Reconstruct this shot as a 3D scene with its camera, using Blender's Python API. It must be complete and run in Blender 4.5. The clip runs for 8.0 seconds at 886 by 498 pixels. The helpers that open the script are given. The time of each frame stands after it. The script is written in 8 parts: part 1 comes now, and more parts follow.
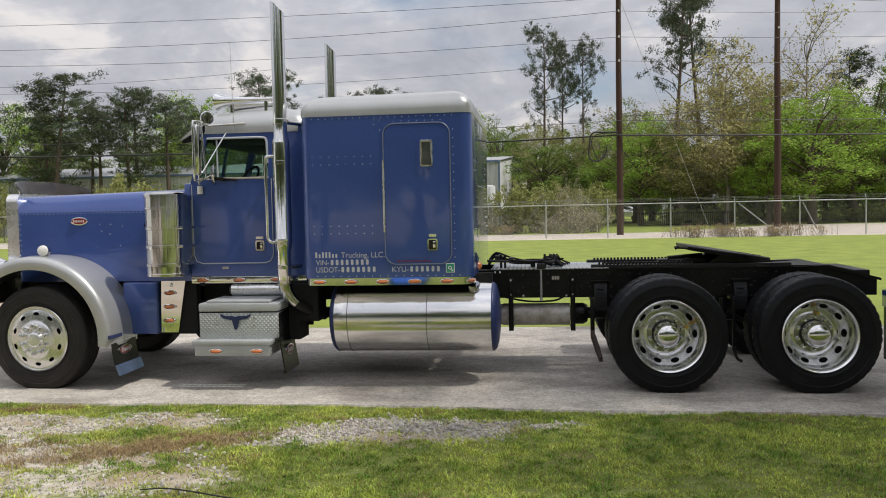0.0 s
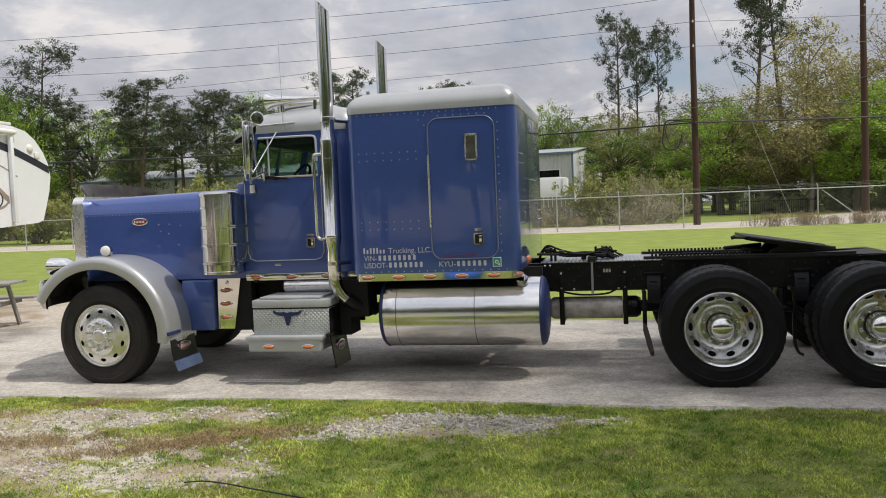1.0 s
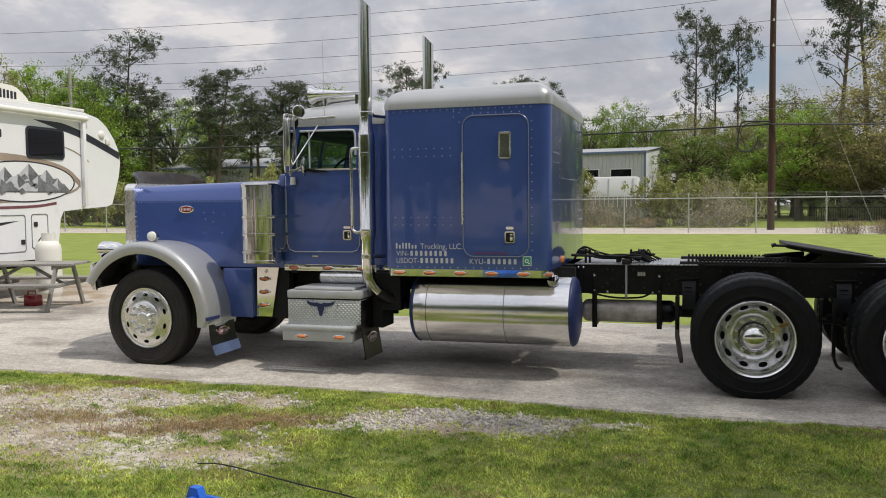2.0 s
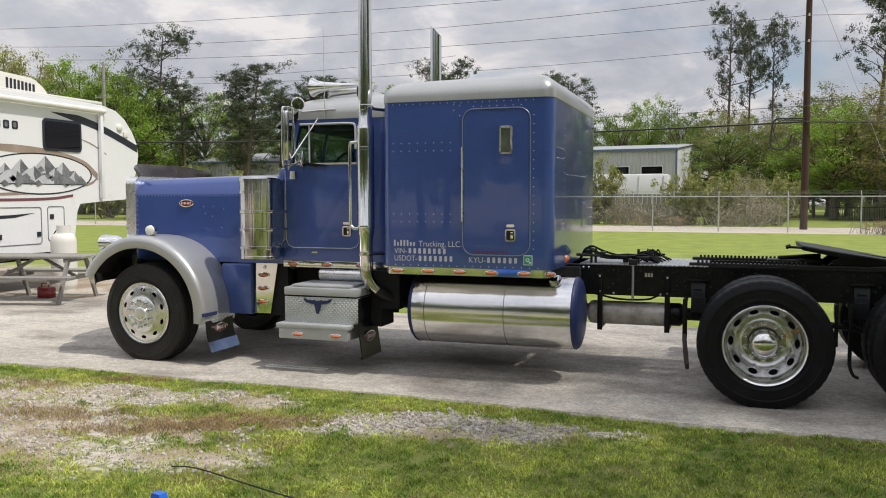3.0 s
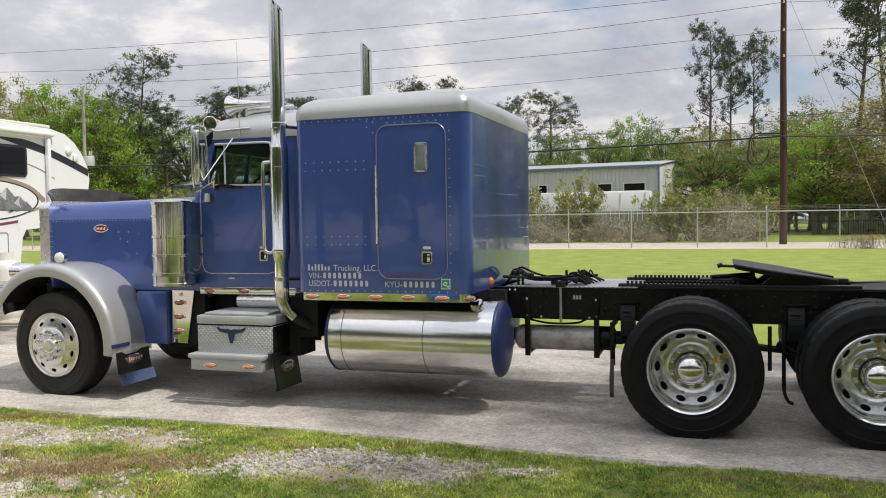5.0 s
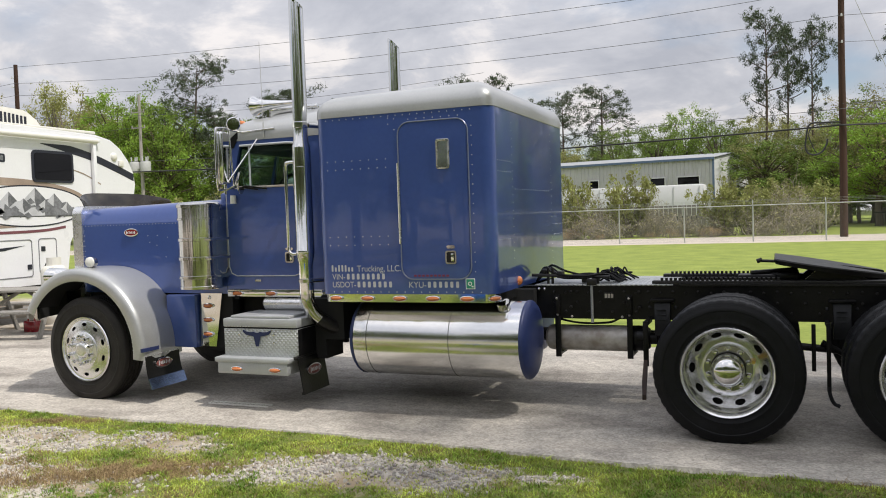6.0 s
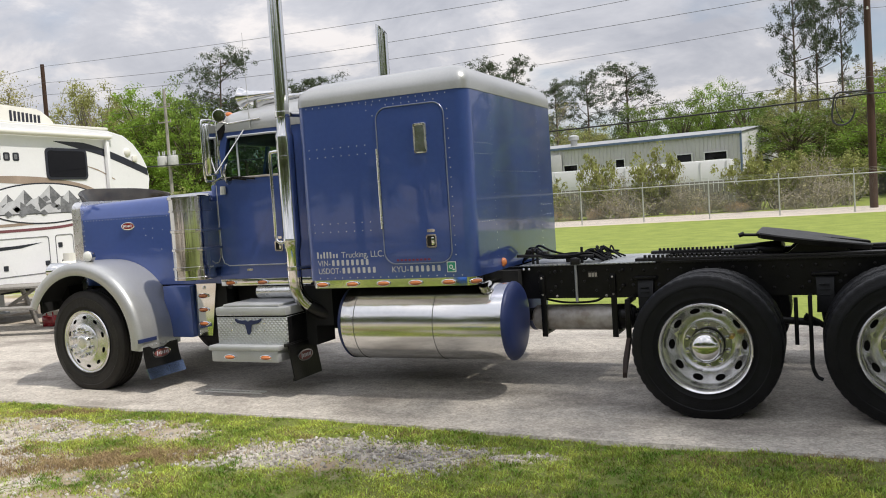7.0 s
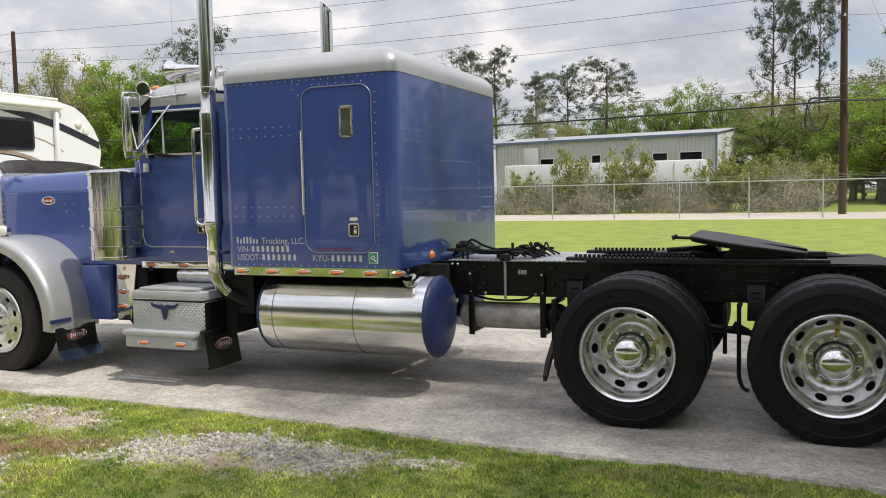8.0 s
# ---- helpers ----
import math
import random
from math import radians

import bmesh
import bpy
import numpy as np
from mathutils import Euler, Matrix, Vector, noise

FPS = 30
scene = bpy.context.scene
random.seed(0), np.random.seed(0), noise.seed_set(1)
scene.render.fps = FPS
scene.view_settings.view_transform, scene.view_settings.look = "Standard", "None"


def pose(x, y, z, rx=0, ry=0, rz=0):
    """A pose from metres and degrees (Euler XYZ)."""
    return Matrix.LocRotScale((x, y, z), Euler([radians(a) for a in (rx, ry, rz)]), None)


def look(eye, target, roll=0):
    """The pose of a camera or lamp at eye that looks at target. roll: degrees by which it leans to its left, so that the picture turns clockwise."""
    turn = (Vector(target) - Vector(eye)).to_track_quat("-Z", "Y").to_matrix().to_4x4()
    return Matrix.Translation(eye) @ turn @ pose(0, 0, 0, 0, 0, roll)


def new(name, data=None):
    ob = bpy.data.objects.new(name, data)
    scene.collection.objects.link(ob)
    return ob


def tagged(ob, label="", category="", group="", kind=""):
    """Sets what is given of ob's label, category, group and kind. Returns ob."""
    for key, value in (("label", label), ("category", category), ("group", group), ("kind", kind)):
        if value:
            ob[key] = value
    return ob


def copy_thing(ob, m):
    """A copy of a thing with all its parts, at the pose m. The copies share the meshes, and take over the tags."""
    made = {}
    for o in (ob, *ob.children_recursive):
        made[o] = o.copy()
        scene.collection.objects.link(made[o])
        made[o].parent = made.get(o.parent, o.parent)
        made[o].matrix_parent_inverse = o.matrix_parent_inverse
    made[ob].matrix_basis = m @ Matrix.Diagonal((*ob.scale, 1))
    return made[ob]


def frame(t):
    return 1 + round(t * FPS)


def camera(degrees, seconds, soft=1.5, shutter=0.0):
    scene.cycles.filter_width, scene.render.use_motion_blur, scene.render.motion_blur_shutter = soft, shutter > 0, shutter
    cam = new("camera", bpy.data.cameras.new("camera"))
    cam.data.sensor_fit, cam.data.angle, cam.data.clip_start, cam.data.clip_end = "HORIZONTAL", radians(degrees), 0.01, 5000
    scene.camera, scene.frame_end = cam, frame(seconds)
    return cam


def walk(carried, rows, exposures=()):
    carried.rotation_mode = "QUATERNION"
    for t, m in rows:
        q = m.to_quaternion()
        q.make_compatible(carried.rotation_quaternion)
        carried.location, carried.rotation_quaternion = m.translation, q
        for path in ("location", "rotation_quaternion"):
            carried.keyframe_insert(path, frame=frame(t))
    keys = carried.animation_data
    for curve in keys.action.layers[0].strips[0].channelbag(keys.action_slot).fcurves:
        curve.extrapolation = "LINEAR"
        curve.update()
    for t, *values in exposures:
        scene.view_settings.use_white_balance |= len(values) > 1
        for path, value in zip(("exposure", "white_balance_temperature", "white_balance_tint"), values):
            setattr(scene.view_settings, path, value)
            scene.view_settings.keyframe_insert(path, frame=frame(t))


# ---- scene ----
cam = camera(56.2, 8.0, 1.0)
PATH = [
    (0, (-1.14, -7.626, 1.713), (-1.369, -5.641, 1.615), -1.2),
    (0.5, (-0.975, -7.67, 1.719), (-1.284, -5.696, 1.623), -1.6),
    (1, (-0.866, -7.552, 1.708), (-1.278, -5.598, 1.601), -2.4),
    (1.5, (-0.707, -7.479, 1.71), (-1.041, -5.511, 1.593), 0.8),
    (2, (-0.496, -7.484, 1.718), (-1.074, -5.573, 1.603), -0.6),
    (2.2, (-0.431, -7.455, 1.718), (-1.053, -5.557, 1.6), -0.9),
    (3.3, (-0.207, -7.068, 1.722), (-0.859, -5.182, 1.597), 0.1),
    (3.5, (-0.127, -7.031, 1.729), (-0.779, -5.144, 1.604), 0.2),
    (4, (0.005, -6.843, 1.726), (-0.619, -4.947, 1.599), -1.1),
    (4.5, (0.042, -6.669, 1.721), (-0.437, -4.73, 1.624), -1.3),
    (5, (0.204, -6.571, 1.725), (-0.425, -4.674, 1.647), -0.9),
    (5.2, (0.269, -6.525, 1.724), (-0.457, -4.663, 1.648), -0.9),
    (6.3, (0.455, -6.231, 1.704), (-0.297, -4.379, 1.618), -2.1),
    (6.5, (0.559, -6.204, 1.689), (-0.203, -4.357, 1.593), -2.3),
    (7, (0.759, -6.167, 1.692), (-0.062, -4.346, 1.579), -3.8),
    (7.5, (0.864, -5.952, 1.67), (0.018, -4.144, 1.541), -3.0),
    (8, (1.03, -5.722, 1.68), (0.259, -3.882, 1.537), -1.3),
]
# the film brightens a little on the way
EXPOSURES = tuple((t, stops, 6580, 11.8) for t, stops in ((0.0, -0.09), (1.0, -0.11), (2.2, -0.15), (3.3, 0.02), (5.0, 0.09), (7.0, 0.10), (8.0, 0.18)))
walk(cam, [(t, look(eye, target, roll)) for t, eye, target, roll in PATH], EXPOSURES)

# ---- world, sun, exposure ----
SUN_TO = Vector((0.50, -0.12, 0.86)).normalized()


def build_world():
    w = bpy.data.worlds.new("sky")
    w.use_nodes = True
    scene.world = w
    n, l = w.node_tree.nodes, w.node_tree.links
    n.clear()
    out = n.new("ShaderNodeOutputWorld")
    add = n.new("ShaderNodeMixShader")
    sky = n.new("ShaderNodeTexSky")
    sky.sky_type, sky.sun_disc = "NISHITA", False
    sky.sun_elevation = math.asin(SUN_TO.z)
    sky.sun_rotation = math.atan2(SUN_TO.x, SUN_TO.y)
    bg_sky = n.new("ShaderNodeBackground")
    bg_sky.inputs["Strength"].default_value = 0.11
    l.new(sky.outputs[0], bg_sky.inputs["Color"])
    # broken cloud, seen as a flat layer overhead
    tc = n.new("ShaderNodeTexCoord")
    sep = n.new("ShaderNodeSeparateXYZ")
    l.new(tc.outputs["Generated"], sep.inputs[0])
    up = n.new("ShaderNodeMath")
    up.operation = "MAXIMUM"
    up.inputs[1].default_value = 0.0
    l.new(sep.outputs["Z"], up.inputs[0])
    hgt = n.new("ShaderNodeMath")
    hgt.operation = "ADD"
    hgt.inputs[1].default_value = 0.42
    l.new(up.outputs[0], hgt.inputs[0])
    div = n.new("ShaderNodeVectorMath")
    div.operation = "DIVIDE"
    comb = n.new("ShaderNodeCombineXYZ")
    for k in range(3):
        l.new(hgt.outputs[0], comb.inputs[k])
    l.new(tc.outputs["Generated"], div.inputs[0])
    l.new(comb.outputs[0], div.inputs[1])
    big = n.new("ShaderNodeTexNoise")
    big.inputs["Scale"].default_value = 2.2
    big.inputs["Detail"].default_value = 7
    big.inputs["Roughness"].default_value = 0.52
    big.inputs["Distortion"].default_value = 0.25
    l.new(div.outputs[0], big.inputs["Vector"])
    cover = n.new("ShaderNodeValToRGB")
    cover.color_ramp.elements[0].position, cover.color_ramp.elements[0].color = 0.30, (0.2, 0.2, 0.2, 1)
    cover.color_ramp.elements[1].position, cover.color_ramp.elements[1].color = 0.46, (1, 1, 1, 1)
    l.new(big.outputs["Fac"], cover.inputs[0])
    tone = n.new("ShaderNodeTexNoise")
    tone.inputs["Scale"].default_value = 3.4
    tone.inputs["Detail"].default_value = 9
    tone.inputs["Roughness"].default_value = 0.60
    tone.inputs["Distortion"].default_value = 0.35
    l.new(div.outputs[0], tone.inputs["Vector"])
    shade = n.new("ShaderNodeValToRGB")
    e = shade.color_ramp.elements
    e[0].position, e[0].color = 0.37, (0.44, 0.466, 0.525, 1)
    e[1].position, e[1].color = 0.63, (0.83, 0.81, 0.805, 1)
    mid = e.new(0.52)
    mid.color = (0.565, 0.585, 0.635, 1)
    l.new(tone.outputs["Fac"], shade.inputs[0])
    bg_cloud = n.new("ShaderNodeBackground")
    # a clouded sky is brighter overhead than at its rim
    zen = n.new("ShaderNodeMath")
    zen.operation = "MULTIPLY_ADD"
    zen.inputs[1].default_value, zen.inputs[2].default_value = 1.25, 0.79
    l.new(up.outputs[0], zen.inputs[0])
    l.new(zen.outputs[0], bg_cloud.inputs["Strength"])
    l.new(shade.outputs[0], bg_cloud.inputs["Color"])
    l.new(cover.outputs[0], add.inputs[0])
    l.new(bg_sky.outputs[0], add.inputs[1])
    l.new(bg_cloud.outputs[0], add.inputs[2])
    l.new(add.outputs[0], out.inputs[0])


build_world()
sun_data = bpy.data.lights.new("sun", "SUN")
sun_data.energy, sun_data.angle, sun_data.color = 3.3, radians(1.3), (1.0, 0.955, 0.88)
sun = new("sun", sun_data)
sun.matrix_world = look(SUN_TO * 60, (0, 0, 0))


# ---- materials ----
def mat(name, col, rough=0.5, metal=0.0, var=0.12, scale=5.0, fine=70.0, bump=0.0, bump_scale=None, coat=0.0, rvar=0.1,
        col2=None, rand=0.0, island=0.0, trans=0.0, spec=None, stretch=None, contrast=0.0):
    m = bpy.data.materials.new(name)
    m.use_nodes = True
    n, l = m.node_tree.nodes, m.node_tree.links
    p = n["Principled BSDF"]
    tc = n.new("ShaderNodeTexCoord")
    src = tc.outputs["Object"]
    if stretch:
        mp = n.new("ShaderNodeMapping")
        mp.inputs["Scale"].default_value = stretch
        l.new(src, mp.inputs[0])
        src = mp.outputs[0]

    def noise_node(s, detail=6):
        t = n.new("ShaderNodeTexNoise")
        t.inputs["Scale"].default_value = s
        t.inputs["Detail"].default_value = detail
        l.new(src, t.inputs["Vector"])
        return t.outputs["Fac"]

    a, b = noise_node(scale), noise_node(fine, 3)
    mix = n.new("ShaderNodeMath")
    mix.operation = "MULTIPLY_ADD"
    mix.inputs[1].default_value = 0.6
    l.new(a, mix.inputs[0])
    half = n.new("ShaderNodeMath")
    half.operation = "MULTIPLY"
    half.inputs[1].default_value = 0.4
    l.new(b, half.inputs[0])
    l.new(half.outputs[0], mix.inputs[2])
    ramp = n.new("ShaderNodeMapRange")
    ramp.inputs["From Min"].default_value, ramp.inputs["From Max"].default_value = 0.3 + contrast, 0.7 - contrast
    l.new(mix.outputs[0], ramp.inputs["Value"])
    c = n.new("ShaderNodeMix")
    c.data_type = "RGBA"
    lo = [max(0.0, v * (1 - var)) for v in col]
    hi = [min(1.0, v * (1 + var)) for v in (col2 or col)]
    c.inputs[6].default_value, c.inputs[7].default_value = (*lo, 1), (*hi, 1)
    l.new(ramp.outputs[0], c.inputs[0])
    colour = c.outputs[2]
    if rand or island:
        hsv = n.new("ShaderNodeHueSaturation")
        if rand:
            r = n.new("ShaderNodeObjectInfo").outputs["Random"]
        else:
            r = n.new("ShaderNodeNewGeometry").outputs["Random Per Island"]
        amount = rand or island
        mr = n.new("ShaderNodeMapRange")
        mr.inputs["To Min"].default_value, mr.inputs["To Max"].default_value = 1 - amount, 1 + amount
        l.new(r, mr.inputs["Value"])
        l.new(mr.outputs[0], hsv.inputs["Value"])
        hr = n.new("ShaderNodeMapRange")
        hr.inputs["To Min"].default_value, hr.inputs["To Max"].default_value = 0.5 - 0.04 * amount, 0.5 + 0.04 * amount
        l.new(r, hr.inputs["Value"])
        l.new(hr.outputs[0], hsv.inputs["Hue"])
        l.new(colour, hsv.inputs["Color"])
        colour = hsv.outputs[0]
    l.new(colour, p.inputs["Base Color"])
    rr = n.new("ShaderNodeMapRange")
    rr.inputs["To Min"].default_value, rr.inputs["To Max"].default_value = max(0.02, rough - rvar), min(1.0, rough + rvar)
    l.new(a, rr.inputs["Value"])
    l.new(rr.outputs[0], p.inputs["Roughness"])
    p.inputs["Metallic"].default_value = metal
    if coat:
        p.inputs["Coat Weight"].default_value, p.inputs["Coat Roughness"].default_value = coat, 0.04
    if spec is not None:
        p.inputs["Specular IOR Level"].default_value = spec
    if bump:
        bp = n.new("ShaderNodeBump")
        bp.inputs["Strength"].default_value, bp.inputs["Distance"].default_value = min(1.0, bump), 0.01
        l.new(noise_node(bump_scale, 4) if bump_scale else b, bp.inputs["Height"])
        l.new(bp.outputs[0], p.inputs["Normal"])
    if trans:
        tr = n.new("ShaderNodeBsdfTranslucent")
        l.new(colour, tr.inputs["Color"])
        ms = n.new("ShaderNodeMixShader")
        ms.inputs[0].default_value = trans
        l.new(p.outputs[0], ms.inputs[1])
        l.new(tr.outputs[0], ms.inputs[2])
        l.new(ms.outputs[0], n["Material Output"].inputs["Surface"])
    return m


def glass_mat(name, tint, alpha, rough=0.02, spec=0.7):
    """A thin tinted pane: clear film with a reflecting surface."""
    m = bpy.data.materials.new(name)
    m.use_nodes = True
    n, l = m.node_tree.nodes, m.node_tree.links
    p = n["Principled BSDF"]
    p.inputs["Base Color"].default_value = (*tint, 1)
    p.inputs["Roughness"].default_value = rough
    p.inputs["Specular IOR Level"].default_value = spec
    tr = n.new("ShaderNodeBsdfTransparent")
    tr.inputs["Color"].default_value = (0.80, 0.90, 0.85, 1)
    ms = n.new("ShaderNodeMixShader")
    ms.inputs[0].default_value = alpha
    l.new(tr.outputs[0], ms.inputs[1])
    l.new(p.outputs[0], ms.inputs[2])
    l.new(ms.outputs[0], n["Material Output"].inputs["Surface"])
    return m


def plate_mat(name, col):
    """Aluminium tread plate with small raised diamonds."""
    m = mat(name, col, 0.42, 0.55, var=0.1, scale=4, fine=40)
    n, l = m.node_tree.nodes, m.node_tree.links
    tc = n.new("ShaderNodeTexCoord")
    waves = []
    for angle in (45, -45):
        mp = n.new("ShaderNodeMapping")
        mp.inputs["Rotation"].default_value = (0, radians(angle), 0)
        l.new(tc.outputs["Object"], mp.inputs[0])
        wv = n.new("ShaderNodeTexWave")
        wv.inputs["Scale"].default_value = 11.0
        l.new(mp.outputs[0], wv.inputs["Vector"])
        waves.append(wv.outputs["Fac"])
    mx = n.new("ShaderNodeMath")
    mx.operation = "MULTIPLY"
    l.new(waves[0], mx.inputs[0])
    l.new(waves[1], mx.inputs[1])
    bp = n.new("ShaderNodeBump")
    bp.inputs["Strength"].default_value, bp.inputs["Distance"].default_value = 1.0, 0.006
    l.new(mx.outputs[0], bp.inputs["Height"])
    l.new(bp.outputs[0], n["Principled BSDF"].inputs["Normal"])
    return m


M_BLUE = mat("blue_paint", (0.042, 0.086, 0.300), 0.32, 0.28, var=0.10, scale=1.6, fine=25, coat=1.0, rvar=0.05, bump=0.26, bump_scale=2.6)
M_BLUE_DULL = mat("blue_tank_end", (0.020, 0.034, 0.115), 0.42, 0.1, var=0.15, scale=5, fine=40)
M_SILVER = mat("silver_paint", (0.46, 0.47, 0.47), 0.36, 0.55, var=0.08, scale=2.5, fine=60, coat=0.5, rvar=0.05)
M_CHROME = mat("chrome", (0.78, 0.78, 0.77), 0.07, 1.0, var=0.06, scale=3, fine=30, rvar=0.04)
M_TANK = mat("polished_tank", (0.76, 0.76, 0.755), 0.15, 1.0, var=0.06, scale=3, fine=30, rvar=0.05)
M_FLAP_RED = mat("dull_flap_print", (0.17, 0.05, 0.045), 0.5, var=0.3, scale=60, fine=200)
M_BRASS = mat("brass_cap", (0.62, 0.42, 0.12), 0.35, 0.8, var=0.15)
M_CHROME_OLD = mat("worn_chrome", (0.55, 0.545, 0.53), 0.08, 1.0, var=0.15, scale=6, fine=60, rvar=0.08)
M_ALU = mat("polished_aluminium", (0.80, 0.80, 0.795), 0.27, 0.95, var=0.10, scale=8, fine=60, rvar=0.08)
M_ALU_DULL = mat("dull_aluminium", (0.38, 0.33, 0.28), 0.5, 0.4, var=0.15, scale=3.5, fine=14, col2=(0.56, 0.545, 0.52), contrast=0.05)
M_PLATE = plate_mat("tread_plate", (0.50, 0.52, 0.52))
M_STEP = mat("step_paint", (0.46, 0.475, 0.485), 0.45, 0.35, var=0.1, scale=7)
M_RUBBER = mat("tyre_rubber", (0.0052, 0.0056, 0.0068), 0.46, var=0.3, scale=9, fine=120, bump=0.3, col2=(0.0080, 0.0084, 0.0098), spec=0.2)
M_RUBBER_DUSTY = mat("dusty_tyre_rubber", (0.012, 0.0112, 0.0108), 0.6, var=0.3, scale=7, fine=120, bump=0.25, col2=(0.030, 0.027, 0.0245), spec=0.3, stretch=(1, 14, 1))
M_BLACK = mat("black_chassis_paint", (0.0045, 0.0046, 0.0060), 0.32, var=0.4, scale=8, fine=60, bump=0.15, col2=(0.009, 0.0087, 0.0088), spec=0.2)
# even near-black for gaps, backings and inner parts
M_DARK = mat("matt_near_black", (0.005, 0.005, 0.005), 0.85, var=0.3)
# greasy parts; also colours the latch plates that paint recess shade
M_GREASE = mat("greasy_steel", (0.015, 0.014, 0.014), 0.42, 0.3, var=0.4, scale=12, fine=80, bump=0.2)
# bright steel; the blue it would mirror is put into its base colour
M_FLAP_STEEL = mat("flap_steel_painted_reflection", (0.16, 0.22, 0.36), 0.18, 0.9, var=0.35, scale=9, fine=40)
M_HANGER = mat("dusty_black_casting", (0.020, 0.021, 0.024), 0.6, var=0.3, scale=14, fine=70, bump=0.2, spec=0.3)
M_AMBER = mat("amber_lens", (0.62, 0.19, 0.055), 0.18, var=0.15, scale=40, fine=200, coat=0.6)
M_CLEAR = mat("clear_lens", (0.78, 0.78, 0.74), 0.16, var=0.08, scale=30, fine=120, coat=0.8)
M_RED = mat("red_enamel", (0.24, 0.008, 0.014), 0.25, var=0.1, coat=0.6)
M_REDFADE = mat("faded_red_print", (0.16, 0.02, 0.06), 0.5, var=0.3, scale=40)
M_LETTER = mat("pale_lettering", (0.50, 0.52, 0.55), 0.45, var=0.05)
M_GREEN = mat("green_sticker", (0.02, 0.27, 0.16), 0.45, var=0.15, scale=30)
M_WHITE = mat("white_print", (0.78, 0.78, 0.78), 0.5, var=0.05)
M_NAVY = mat("navy_emblem", (0.012, 0.022, 0.075), 0.4, var=0.1)
M_GLASS = glass_mat("window_glass", (0.012, 0.016, 0.016), 0.13)
M_VENT = mat("mirrored_pane", (0.34, 0.35, 0.345), 0.06, 0.85, var=0.3, scale=9, fine=60, rvar=0.08)
M_GLASS_DARK = glass_mat("smoked_glass", (0.006, 0.006, 0.007), 0.96, 0.02, 0.3)
M_BUG = glass_mat("smoked_acrylic", (0.022, 0.016, 0.012), 0.88, 0.08)
M_SEAT = mat("grey_cloth", (0.06, 0.06, 0.065), 0.9, var=0.2, bump=0.2)
M_GELCOAT = mat("white_gelcoat", (0.78, 0.79, 0.815), 0.3, var=0.04, scale=1.5, fine=30, coat=0.4)
M_OFFWHITE = mat("cream_plastic", (0.72, 0.71, 0.66), 0.5, var=0.06)
M_DECAL_DARK = mat("dark_decal", (0.018, 0.020, 0.032), 0.35, var=0.15)
M_DECAL_TAN = mat("tan_decal", (0.32, 0.25, 0.20), 0.4, var=0.25, scale=3)
M_DECAL_GREY = mat("grey_decal", (0.16, 0.165, 0.18), 0.4, var=0.35, scale=5, fine=22, contrast=0.1)
M_DECAL_SNOW = mat("pale_decal", (0.50, 0.51, 0.54), 0.4, var=0.2, scale=6)
M_DECAL_WINE = mat("wine_decal", (0.17, 0.06, 0.075), 0.4, var=0.15)
M_WOOD_GREY = mat("weathered_wood", (0.25, 0.24, 0.22), 0.85, var=0.3, scale=3, fine=30, bump=0.4, stretch=(12, 2, 12), rand=0.15)
M_POLE = mat("creosoted_wood", (0.046, 0.021, 0.012), 0.85, var=0.4, scale=2, fine=20, bump=0.4, stretch=(8, 8, 0.5))
M_POLE_GREY = mat("grey_pole_wood", (0.33, 0.31, 0.28), 0.85, var=0.3, scale=2, fine=20, bump=0.4, stretch=(8, 8, 0.5))
M_GALV = mat("galvanised_steel", (0.45, 0.46, 0.45), 0.5, 0.5, var=0.15, scale=5)
M_FABRIC = mat("chain_link_wire", (0.24, 0.25, 0.245), 0.55, 0.5, var=0.15)
M_WIRE = mat("cable_sheath", (0.022, 0.022, 0.024), 0.6, var=0.2)
M_CONDUCTOR = mat("bare_conductor", (0.10, 0.10, 0.11), 0.5, 0.4, var=0.2)
M_PORCELAIN = mat("transformer_grey", (0.48, 0.49, 0.48), 0.45, var=0.1)
M_SIDING = mat("ribbed_siding", (0.50, 0.50, 0.505), 0.55, 0.1, var=0.10, scale=0.7, fine=8)
M_SIDING_WHITE = mat("white_siding", (0.66, 0.67, 0.68), 0.5, var=0.06, scale=0.8, fine=8)
M_FASCIA = mat("blue_fascia", (0.10, 0.15, 0.24), 0.5, var=0.1)
M_ROOF_METAL = mat("metal_roof", (0.36, 0.375, 0.39), 0.5, 0.3, var=0.1, scale=1)
M_PLANK_OLD = mat("old_trailer_boards", (0.20, 0.19, 0.17), 0.8, var=0.25, scale=2, fine=20)
M_CAR_DARK = mat("dark_car_paint", (0.035, 0.04, 0.05), 0.3, 0.2, var=0.1, coat=0.6)
M_CAR_RED = mat("red_car_paint", (0.30, 0.025, 0.03), 0.3, 0.1, var=0.1, coat=0.6)
M_CAR_WHITE = mat("white_car_paint", (0.62, 0.63, 0.63), 0.3, 0.1, var=0.05, coat=0.6)
M_BARK = mat("bark", (0.10, 0.075, 0.055), 0.9, var=0.35, scale=2, fine=14, bump=0.5, stretch=(4, 4, 1))
M_BARK_PALE = mat("pale_bark", (0.22, 0.19, 0.16), 0.9, var=0.3, scale=2, fine=14)
LEAF = dict(rough=0.6, var=0.3, scale=0.35, fine=3.0, spec=0.25)
M_PINE = mat("pine_needles", (0.078, 0.102, 0.056), island=0.35, trans=0.2, **LEAF)
M_LEAF_BRIGHT = mat("spring_leaves", (0.25, 0.37, 0.060), island=0.35, trans=0.4, **LEAF)
M_LEAF_MID = mat("green_leaves", (0.165, 0.235, 0.050), island=0.35, trans=0.35, **LEAF)
